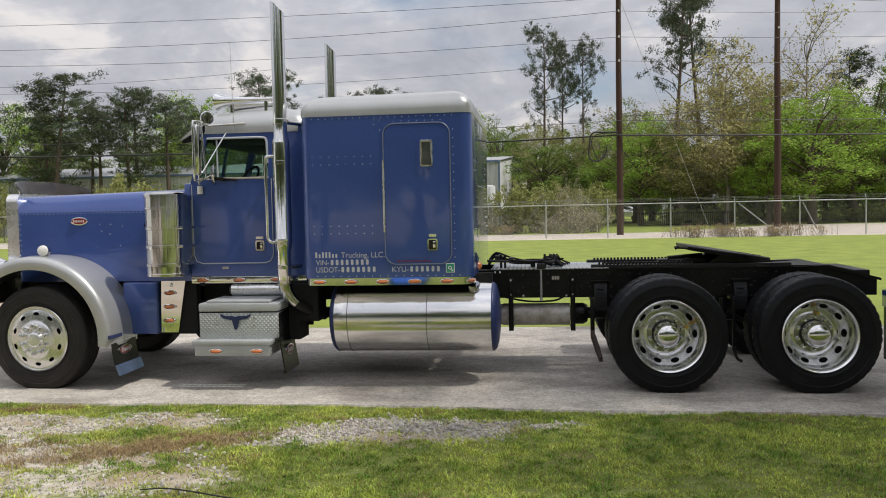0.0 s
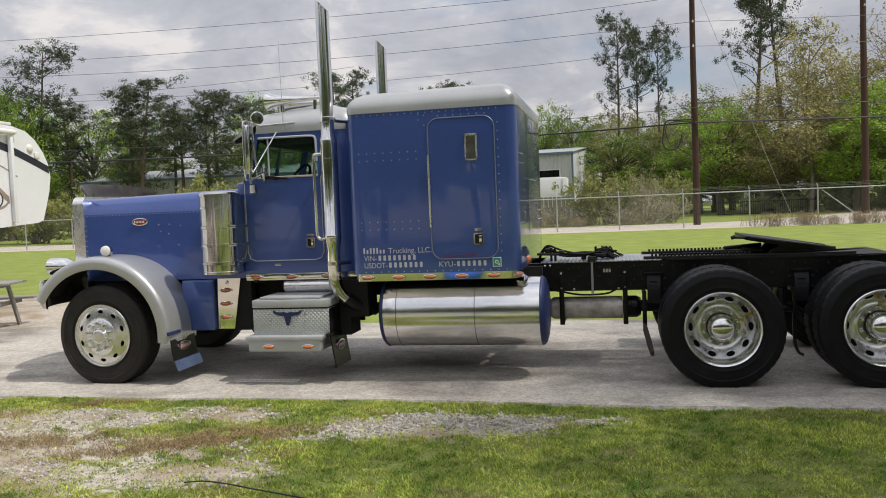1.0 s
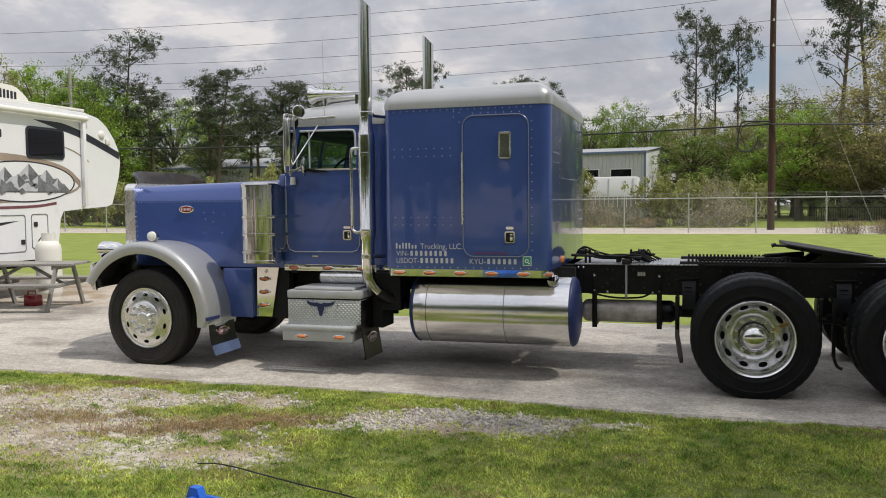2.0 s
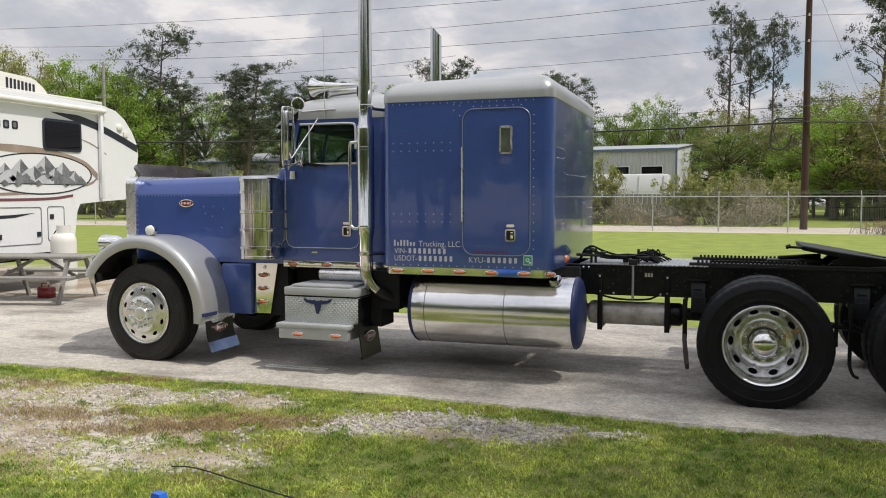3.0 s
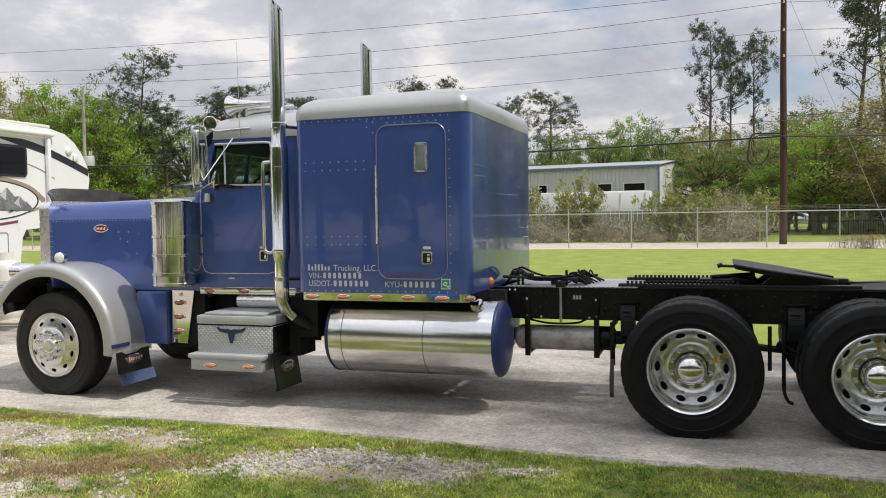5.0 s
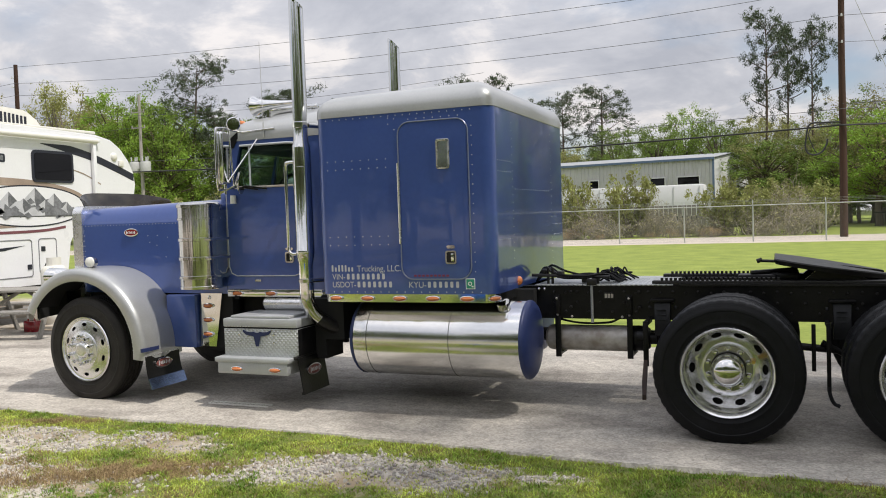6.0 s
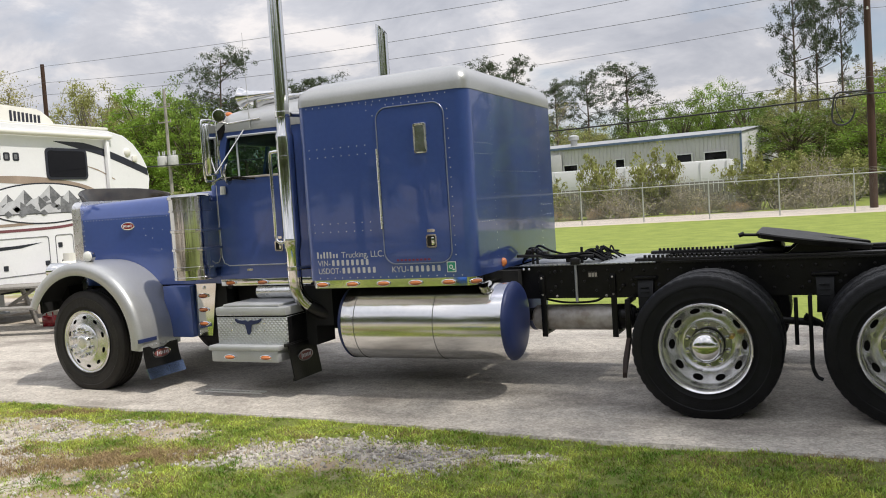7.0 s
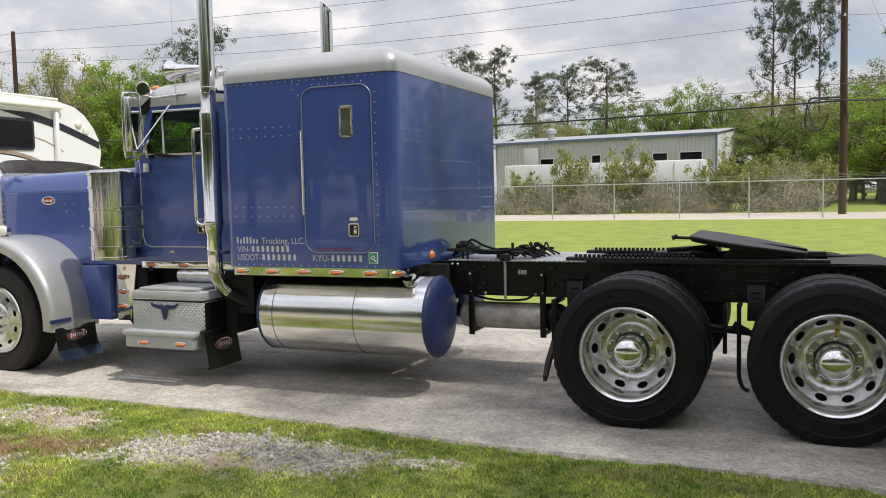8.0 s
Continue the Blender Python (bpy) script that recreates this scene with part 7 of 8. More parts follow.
            face("decal", [(ya, za), (ya + 0.09, za - 0.08), (ya - 0.02, za - 0.12), (ya - 0.09, za - 0.05)], M_DECAL_GREY, d + 0.0011, d + 0.0016)
    # lettering replaced by plain shapes
    for k in range(7):
        h = 0.20 if k in (0, 3) else 0.15
        face("lettering_bar", round_rect(3.25 + 0.19 * k, 3.25 + 0.19 * k + 0.13, 2.94, 2.94 + h, 0.03, 3), M_DECAL_DARK, 0.0, 0.006)
        face("lettering_bar", round_rect(3.28 + 0.19 * k, 3.28 + 0.19 * k + 0.06, 2.97, 2.94 + h - 0.03, 0.02, 3), M_DECAL_GREY, 0.006, 0.008)
    # compartment doors
    for y0, y1, z0, z1 in ((3.75, 5.0, 0.86, 1.55), (5.14, 5.56, 0.90, 1.56)):
        b = bmesh.new()
        ring_frame(b, round_rect(y0, y1, z0, z1, 0.06), round_rect(y0 + 0.015, y1 - 0.015, z0 + 0.015, z1 - 0.015, 0.05), RX, RX + 0.008, "x")
        hatch = part("hatch", b, M_DECAL_GREY, rv, "luggage compartment door", m=w)
    face("stripe", [(3.6, 1.40), (4.3, 1.41), (4.85, 1.44), (4.4, 1.36), (3.6, 1.33)], M_DECAL_DARK, 0.0, 0.004)
    for y, z in ((4.88, 1.0), (4.0, 0.98), (5.20, 1.32)):
        face("latch", round_rect(y, y + 0.09, z, z + 0.09, 0.01, 2), M_DECAL_DARK, 0, 0.012)
    bm = bmesh.new()
    dome(bm, (RX, 7.14, 3.17), 0.09, 0.05, (1, 0, 0), 16, 4)
    part("porch_lamp", bm, M_OFFWHITE, rv, m=w)
    bm = bmesh.new()
    box(bm, RX, RX + 0.04, 7.25, 7.38, 2.98, 3.10, 0.01)
    part("vent", bm, M_OFFWHITE, rv, m=w)
    # awning roll and arm
    bm = bmesh.new()
    rod(bm, (RX + 0.09, -2.5, 3.47), (RX + 0.09, 6.6, 3.45), 0.055, seg=12)
    aw = part("awning", bm, M_OFFWHITE, rv, "rolled white awning", m=w)
    bm = bmesh.new()
    box(bm, RX + 0.02, RX + 0.10, 6.50, 6.58, 1.70, 3.45, 0.01)
    box(bm, RX + 0.02, RX + 0.10, 6.53, 6.70, 3.43, 3.50, 0.01)
    part("awning_arm", bm, M_GELCOAT, aw)
    # roof edge and air conditioner
    bm = bmesh.new()
    box(bm, -14.78, RX - 0.02, -3.5, 6.7, 3.60, 3.66, 0.02)
    part("roof", bm, M_OFFWHITE, rv, m=w)
    bm = bmesh.new()
    loft(bm, [[(-13.95, y, z) for y, z in pr] for pr in [[(4.4, 3.66), (6.15, 3.66), (6.05, 3.86), (5.75, 4.05), (4.5, 4.10)]]] + [[(-13.15, y, z) for y, z in [(4.4, 3.66), (6.15, 3.66), (6.05, 3.86), (5.75, 4.05), (4.5, 4.10)]]])
    bmesh.ops.bevel(bm, geom=list(bm.edges), offset=0.04, segments=2, affect="EDGES")
    ac = part("air_conditioner", bm, M_OFFWHITE, rv, "roof air conditioner", m=w)
    for k in range(8):
        bm = bmesh.new()
        box(bm, -13.152, -13.140, 5.05 + 0.09 * k, 5.10 + 0.09 * k, 3.76, 3.98 - 0.008 * k)
        part("slot", bm, M_DECAL_DARK, ac)
    # pin box and landing leg under the nose
    bm = bmesh.new()
    slab(bm, [(6.05, 1.62), (6.75, 1.62), (6.60, 1.25), (6.35, 1.15), (6.2, 1.3)], -13.8, -13.4, "x")
    box(bm, -13.7, -13.5, 6.42, 6.60, 0.95, 1.2, 0.01)
    part("pin_box", bm, M_BLACK, rv, m=w)
    bm = bmesh.new()
    tube(bm, smooth_line([(-12.9, 6.0, 1.58), (-12.9, 6.05, 1.2), (-12.9, 6.12, 0.95), (-12.9, 6.2, 1.3)], 5), 0.02, 6)
    part("cable", bm, M_WIRE, rv, m=w)
    for x in (-14.6, -12.6):
        bm = bmesh.new()
        box(bm, x - 0.05, x + 0.05, 5.55, 5.65, 0.0, 0.75)
        box(bm, x - 0.11, x + 0.11, 5.49, 5.71, 0.0, 0.03)
        part("landing_leg", bm, M_GALV, rv, m=w)
    for y in (-0.9, 0.1):
        for x in (-14.72, -12.62):
            bm = bmesh.new()
            rod(bm, (x, y, 0.37), (x + 0.22, y, 0.37), 0.37, seg=24)
            part("wheel", bm, M_RUBBER, rv, m=w)
    bm = bmesh.new()
    box(bm, -14.6, -12.6, -3.4, 5.7, 0.55, 0.75)
    part("underframe", bm, M_BLACK, rv, m=w)


camper()


# ---- picnic table, gas bottle, odds ----
def picnic_table():
    t = thing("picnic_table", "weathered grey wooden picnic table with attached benches", "table", (-11.15, 3.72, 0))
    t.rotation_euler = (0, 0, radians(16))
    b = bmesh.new()
    box(b, -0.92, 0.92, -0.068, 0.068, -0.02, 0.02, 0.006, 1)
    plank = finish(b, "plank", M_WOOD_GREY, 30)
    for k in range(5):
        part("plank", plank, None, t, m=pose(0, -0.30 + 0.15 * k, 0.75))
    for y in (-0.66, -0.80, 0.66, 0.80):
        part("bench_plank", plank, None, t, m=pose(0, y, 0.45))
    for x in (-0.60, 0.60):
        b = bmesh.new()
        box(b, x - 0.02, x + 0.02, -0.86, 0.86, 0.36, 0.43, 0.005, 1)
        part("brace", b, M_WOOD_GREY, t)
        b = bmesh.new()
        box(b, x - 0.02, x + 0.02, -0.34, 0.34, 0.66, 0.73, 0.005, 1)
        part("brace", b, M_WOOD_GREY, t)
        for s in (-1, 1):
            b = bmesh.new()
            slab(b, [(s * 0.24, 0.73), (s * 0.33, 0.73), (s * 0.70, 0.0), (s * 0.61, 0.0)], x + 0.022, x + 0.06, "x")
            part("leg", b, M_WOOD_GREY, t)
        b = bmesh.new()
        rod(b, (x, 0, 0.42), (x * 0.1, 0, 0.72), 0.03, seg=6)
        part("strut", b, M_WOOD_GREY, t)


picnic_table()


def gas_bottle():
    g = thing("gas_bottle", "white upright propane cylinder beside the camper", "gas bottle", (-11.9, 5.05, 0))
    bm = bmesh.new()
    lathe(bm, [(0.0, 0.0), (0.19, 0.0), (0.19, 0.05), (0.215, 0.08), (0.225, 0.14), (0.225, 0.90), (0.215, 0.98), (0.17, 1.05), (0.08, 1.08), (0.0, 1.085)], 32, axis="z")
    part("body", bm, M_OFFWHITE, g, smooth=40)
    bm = bmesh.new()
    for k in range(7):
        a0 = -1.9 + 0.5 * k
        pts = [(0.13 * math.cos(a0 + d), 0.13 * math.sin(a0 + d)) for d in (0, 0.25, 0.5)]
        loft(bm, [[(x, y, 1.05) for x, y in pts] + [(x * 0.94, y * 0.94, 1.05) for x, y in reversed(pts)], [(x, y, 1.21) for x, y in pts] + [(x * 0.94, y * 0.94, 1.21) for x, y in reversed(pts)]])
    part("collar", bm, M_OFFWHITE, g)
    bm = bmesh.new()
    rod(bm, (0, 0, 1.08), (0, 0, 1.17), 0.03, seg=10)
    tube(bm, smooth_line([(0, 0, 1.15), (-0.12, 0.02, 1.16), (-0.27, 0.03, 1.0), (-0.29, 0.03, 0.7)], 5), 0.012, 6)
    part("valve", bm, M_WIRE, g)


gas_bottle()


def fuel_can():
    g = thing("fuel_can", "small red plastic fuel can under the picnic table", "fuel can", (-11.3, 4.0, 0))
    bm = bmesh.new()
    box(bm, -0.13, 0.13, -0.09, 0.09, 0.0, 0.20, 0.03, 2)
    part("body", bm, M_RED, g)
    bm = bmesh.new()
    tube(bm, [(-0.1, 0, 0.19), (-0.1, 0, 0.26), (0.05, 0, 0.26), (0.05, 0, 0.19)], 0.014, 6)
    part("handle", bm, M_RED, g)


fuel_can()


def blue_tub():
    g = thing("plastic_tub", "bright blue plastic tub lying in the grass", "tub", (-2.86, -3.78, 0))
    g.rotation_euler = (0, 0, radians(-14))
    m = mat("blue_plastic", (0.02, 0.13, 0.55), 0.35, var=0.08, scale=8)
    bm = bmesh.new()
    loops = []
    for z, s, r in ((0.0, 0.86, 0.06), (0.07, 0.97, 0.08), (0.075, 1.04, 0.09), (0.09, 1.04, 0.09), (0.09, 0.95, 0.08), (0.02, 0.84, 0.06)):
        loops.append([(x * s, y * s, z) for x, y in round_rect(-0.34, 0.34, -0.21, 0.21, r, 5)])
    loft(bm, loops)
    body = part("body", bm, m, g, smooth=40)
    for x in (-0.34, 0.34):
        bm = bmesh.new()
        slab(bm, [(x - 0.06, 0.07), (x + 0.06, 0.07), (x + 0.03, 0.14), (x - 0.03, 0.14)], 0.15, 0.20)
        part("handle", bm, m, g)


blue_tub()
bm = bmesh.new()
tube(bm, smooth_line([(-3.62, -2.80, 0.006), (-3.47, -2.83, 0.028), (-3.3, -2.88, 0.036), (-3.1, -2.94, 0.032), (-2.7, -3.06, 0.026), (-2.4, -3.14, 0.022), (-2.0, -3.3, 0.014), (-1.2, -3.7, 0.010)], 6), 0.005, 6)
solid("extension_lead", bm, M_WIRE, "black extension lead lying in the grass", "cable", smooth=60)


def grating():
    g = thing("metal_grating", "narrow pale metal grating strip lying on the drive", "grating", (-4.34, 0.125, 0.018))
    for y in (-0.038, 0.038):
        bm = bmesh.new()
        box(bm, -0.33, 0.33, y - 0.003, y + 0.003, 0, 0.012)
        part("side_bar", bm, M_OFFWHITE, g)
    for k in range(26):
        bm = bmesh.new()
        xx = -0.325 + 0.0255 * k
        rod(bm, (xx, -0.036, 0.006), (xx + (0.022 if k % 2 else -0.022), 0.036, 0.006), 0.0042, seg=6)
        part("bar", bm, M_OFFWHITE, g)


grating()


# ---- trees ----
def leaf_cloud(centres, radii, per, size, rng, flat=1.0, droop=0.0, aspect=0.55):
    """Many small two-sided leaves scattered in clumps; returns verts and faces."""
    n = len(centres) * per
    c = np.repeat(np.array(centres), per, axis=0)
    r = np.repeat(np.array(radii), per)
    d = rng.normal(size=(n, 3))
    d /= np.linalg.norm(d, axis=1)[:, None]
    depth = rng.random(n) ** 0.45
    d *= depth[:, None]
    d[:, 2] *= flat
    p = c + d * r[:, None]
    p[:, 2] -= droop * (d[:, 0] ** 2 + d[:, 1] ** 2) * r
    u = rng.normal(size=(n, 3))
    u /= np.linalg.norm(u, axis=1)[:, None]
    v = np.cross(u, rng.normal(size=(n, 3)))
    v /= np.linalg.norm(v, axis=1)[:, None]
    s = size * (0.6 + 0.8 * rng.random(n)) * (1.75 - depth)
    u *= (s * 0.5)[:, None]
    v *= (s * 0.5 * aspect)[:, None]
    quad = np.stack([p - u, p - v * 1.0, p + u, p + v * 1.0], axis=1).reshape(-1, 3)
    faces = np.arange(n * 4).reshape(-1, 4)
    return quad, faces


def limb(bm, a, b, r0, r1, rng, bend=0.12, n=5):
    a, b = Vector(a), Vector(b)
    length = (b - a).length
    pts = []
    off = Vector((rng.normal(), rng.normal(), rng.normal() * 0.4)) * bend * length
    for k in range(n + 1):
        t = k / n
        pts.append(a.lerp(b, t) + off * math.sin(math.pi * t) * 0.5 + Vector((0, 0, 0.06 * length * math.sin(math.pi * t))))
    tube(bm, pts, [r0 + (r1 - r0) * k / n for k in range(n + 1)], 6)
    return pts


def make_tree(kind, seed):
    """A tree about 10 m high, or a shrub about 2 m high, at the world's origin."""
    rng = np.random.default_rng(seed)
    bm = bmesh.new()
    cen, rad = [], []
    names = dict(pine=("pine_tree", "tall pine with bare trunk and dark ragged crown", "tree", M_BARK, M_PINE),
                 loblolly=("pine_tree", "broad pine with a dense rounded dark crown", "tree", M_BARK, M_PINE),
                 bright=("leafy_tree", "broad tree in bright spring leaf", "tree", M_BARK, M_LEAF_BRIGHT),
                 mid=("leafy_tree", "broad green leafy tree", "tree", M_BARK, M_LEAF_MID),
                 dark=("leafy_tree", "dense dark green tree", "tree", M_BARK, M_LEAF_DARK),
                 bud=("budding_tree", "slender tree with sparse buff spring buds", "tree", M_BARK_PALE, M_LEAF_BUFF),
                 bare=("bare_tree", "nearly bare tree with pale branching twigs", "tree", M_BARK_PALE, M_LEAF_BUFF),
                 shrub=("shrub", "loose olive green roadside shrub", "shrub", M_BARK_PALE, M_LEAF_SHRUB),
                 olive=("leafy_tree", "olive and tan tree coming into leaf", "tree", M_BARK_PALE, M_LEAF_OLIVE),
                 brush=("shrub", "bare grey twiggy roadside brush", "shrub", M_TWIG, M_LEAF_TAN),
                 weeds=("weed_clump", "dry brown weeds at the fence foot", "weeds", M_BARK_PALE, M_GRASS_DRY))
    name, label, cat, bark, leaf = names[kind]
    if kind in ("pine", "loblolly"):
        top = Vector((rng.normal() * 0.25, rng.normal() * 0.25, 10))
        trunk = [Vector((0, 0, -0.1)), Vector((rng.normal() * 0.06, 0, 3)), Vector((top.x * 0.5, top.y * 0.5, 6.5)), top]
        line = smooth_line(trunk, 5)
        tube(bm, line, [0.17 - 0.15 * k / (len(line) - 1) for k in range(len(line))], 8)
        low = 0.50 if kind == "pine" else 0.30
        limbs = 22 if kind == "pine" else 32
        for k in range(limbs):
            t = low + (0.97 - low) * ((k + rng.random()) / limbs) ** 0.85
            base = line[min(len(line) - 1, int(t * (len(line) - 1)))]
            base = Vector((base.x, base.y, 10 * t))
            h = (t - low) / (1 - low)
            full = math.sin(math.pi * (0.16 + 0.72 * h)) ** 0.8
            reach = (0.20 + 1.65 * full) * (0.35 + 0.75 * rng.random())
            a = rng.random() * math.tau
            end = base + Vector((math.cos(a) * reach, math.sin(a) * reach, reach * (0.15 + 0.65 * rng.random())))
            pts = limb(bm, base, end, 0.030, 0.008, rng, 0.3)
            for q in range(11 if kind == "loblolly" else (5 if h < 0.3 else 9)):
                at = pts[5] if q < 4 else pts[3 + q % 2]
                off = Vector(rng.normal(size=3)) * (0.17 + 0.13 * reach)
                cen.append(tuple(at + Vector((off.x, off.y, off.z * 0.6 + 0.05))))
                rad.append(0.18 + 0.30 * rng.random() ** 1.4)
        for _ in range(12):
            cen.append(tuple(top + Vector(rng.normal(size=3) * 0.32) - Vector((0, 0, 0.25))))
            rad.append(0.30)
        v, f = leaf_cloud(cen, rad, 52, 0.105, rng, 0.75, 0.0, 0.36)
    elif kind in ("bright", "mid", "dark", "olive"):
        line = smooth_line([(0, 0, -0.1), (0.1, 0, 1.6), (0.0, 0.1, 3.6), (0.1, 0, 6.0)], 4)
        tube(bm, line, [0.26 - 0.17 * k / (len(line) - 1) for k in range(len(line))], 8)
        for k in range(44):
            a = k * 2.4 + rng.normal() * 0.5
            t = (k + rng.random()) / 44
            z = 2.6 + 6.8 * t
            reach = (0.6 + 2.7 * math.sqrt(max(0.02, math.sin(math.pi * (0.16 + 0.80 * t))))) * (0.62 + 0.42 * rng.random())
            base = line[min(len(line) - 1, 6 + int(t * (len(line) - 7)))]
            end = Vector((math.cos(a) * reach, math.sin(a) * reach, z))
            pts = limb(bm, base, end, 0.075, 0.015, rng)
            for q in (3, 4, 5, 5):
                if kind == "olive" and rng.random() < 0.3:
                    continue
                cen.append(tuple(pts[q] + Vector(rng.normal(size=3) * 0.38)))
                rad.append(0.42 + 0.50 * rng.random())
        v, f = leaf_cloud(cen, rad, 92, 0.125, rng, 0.74, 0.0, 0.6)
    elif kind in ("bud", "bare"):
        line = smooth_line([(0, 0, -0.1), (0.12, 0, 2.0), (-0.1, 0.1, 4.6), (0.1, 0, 8.6)], 4)
        tube(bm, line, [0.12 - 0.105 * k / (len(line) - 1) for k in range(len(line))], 8)
        tips = []
        for k in range(30):
            a = rng.random() * math.tau
            t = 0.25 + 0.72 * k / 29
            base = line[min(len(line) - 1, int(t * (len(line) - 1)))]
            reach = (1.0 + 2.2 * (1 - t)) * (0.7 + 0.5 * rng.random())
            end = base + Vector((math.cos(a) * reach, math.sin(a) * reach, 0.7 + 1.3 * rng.random()))
            pts = limb(bm, base, end, 0.030, 0.010, rng, 0.2)
            for _ in range(10):
                q = pts[2 + int(rng.random() * 4)]
                e2 = q + Vector(rng.normal(size=3) * 0.55) + Vector((0, 0, 0.45))
                p2 = limb(bm, q, e2, 0.010, 0.004, rng, 0.2, 3)
                tips += [p2[2], p2[3]]
        cen = [tuple(p) for p in tips]
        rad = [0.35 + 0.2 * rng.random() for _ in tips]
        v, f = leaf_cloud(cen, rad, 17 if kind == "bud" else 5, 0.11, rng, 0.9, 0.0, 0.6)
    elif kind == "shrub":
        for k in range(22):
            a = rng.random() * math.tau
            reach = 0.25 + 0.9 * rng.random()
            end = Vector((math.cos(a) * reach, math.sin(a) * reach, 0.6 + 1.35 * rng.random() * (1.15 - 0.5 * reach)))
            pts = limb(bm, (rng.normal() * 0.15, rng.normal() * 0.15, -0.05), end, 0.03, 0.008, rng, 0.25)
            for q in (2, 3, 4, 5):
                cen.append(tuple(pts[q] + Vector(rng.normal(size=3) * 0.12)))
                rad.append(0.16 + 0.2 * rng.random())
        v, f = leaf_cloud(cen, rad, 46, 0.10, rng, 0.8, 0.0, 0.6)
    elif kind == "brush":
        tips = []
        for k in range(30):
            a = rng.random() * math.tau
            reach = 0.2 + 0.95 * rng.random()
            end = Vector((math.cos(a) * reach, math.sin(a) * reach, 0.5 + 1.4 * rng.random()))
            pts = limb(bm, (rng.normal() * 0.35, rng.normal() * 0.25, -0.05), end, 0.018, 0.006, rng, 0.4)
            for _ in range(4):
                q = pts[2 + int(rng.random() * 4)]
                p2 = limb(bm, q, q + Vector(rng.normal(size=3) * 0.28), 0.008, 0.004, rng, 0.3, 3)
                tips.append(p2[3])
        cen = [tuple(p) for p in tips]
        rad = [0.14 + 0.12 * rng.random() for _ in tips]
        v, f = leaf_cloud(cen, rad, 9, 0.07, rng, 0.9, 0.0, 0.5)
    else:
        for k in range(40):
            x, y = rng.normal() * 0.5, rng.normal() * 0.2
            h = 0.3 + 0.5 * rng.random()
            limb(bm, (x, y, -0.02), (x + rng.normal() * 0.2, y + rng.normal() * 0.1, h), 0.008, 0.004, rng, 0.2, 3)
            cen.append((x, y, h * 0.8))
            rad.append(0.2)
        v, f = leaf_cloud(cen, rad, 12, 0.07, rng, 1.0, 0.0, 0.3)
    t = thing(name, label, cat, (0, 0, -60), "roadside trees" if cat == "tree" else cat + " by the fence")
    stem = part("trunk" if cat == "tree" else "stem", bm, bark, t, smooth=60)
    if cat != "tree":
        tagged(stem, kind="stuff")
    part("crown", raw("crown", v.tolist(), f.tolist(), leaf), None, t)
    return t


PROTO = {}
USED = set()
trng = random.Random(11)


def plant(kind, x, y, height, width=None, variant=None):
    """Sets a tree of that height; the first of each variant is the one that was built."""
    count = dict(pine=4, loblolly=3, bright=3, mid=3, dark=3, bud=3, bare=2, shrub=4, weeds=2, olive=3, brush=4)[kind]
    k = trng.randrange(count) if variant is None else variant % count
    key = (kind, k)
    base_h = 2.0 if kind in ("shrub", "brush") else (0.9 if kind == "weeds" else 10.0)
    base_w = dict(pine=3.6, loblolly=3.8, bright=6.2, mid=6.2, dark=6.2, bud=5.0, bare=5.0, shrub=2.2, weeds=1.6, olive=6.2, brush=2.2)[kind]
    s = height / base_h
    sw = s if width is None else width / base_w
    m = Matrix.LocRotScale((x, y, 0), Euler((0, 0, trng.random() * math.tau)), (sw, sw, s))
    if key not in PROTO:
        PROTO[key] = make_tree(kind, 100 + k + sum(map(ord, kind)))
        PROTO[key].matrix_basis = m
        PROTO[key].scale = (sw, sw, s)
        return PROTO[key]
    src = PROTO[key]
    keep = src.scale.copy()
    src.scale = (1, 1, 1)
    ob = copy_thing(src, m)
    src.scale = keep
    return ob


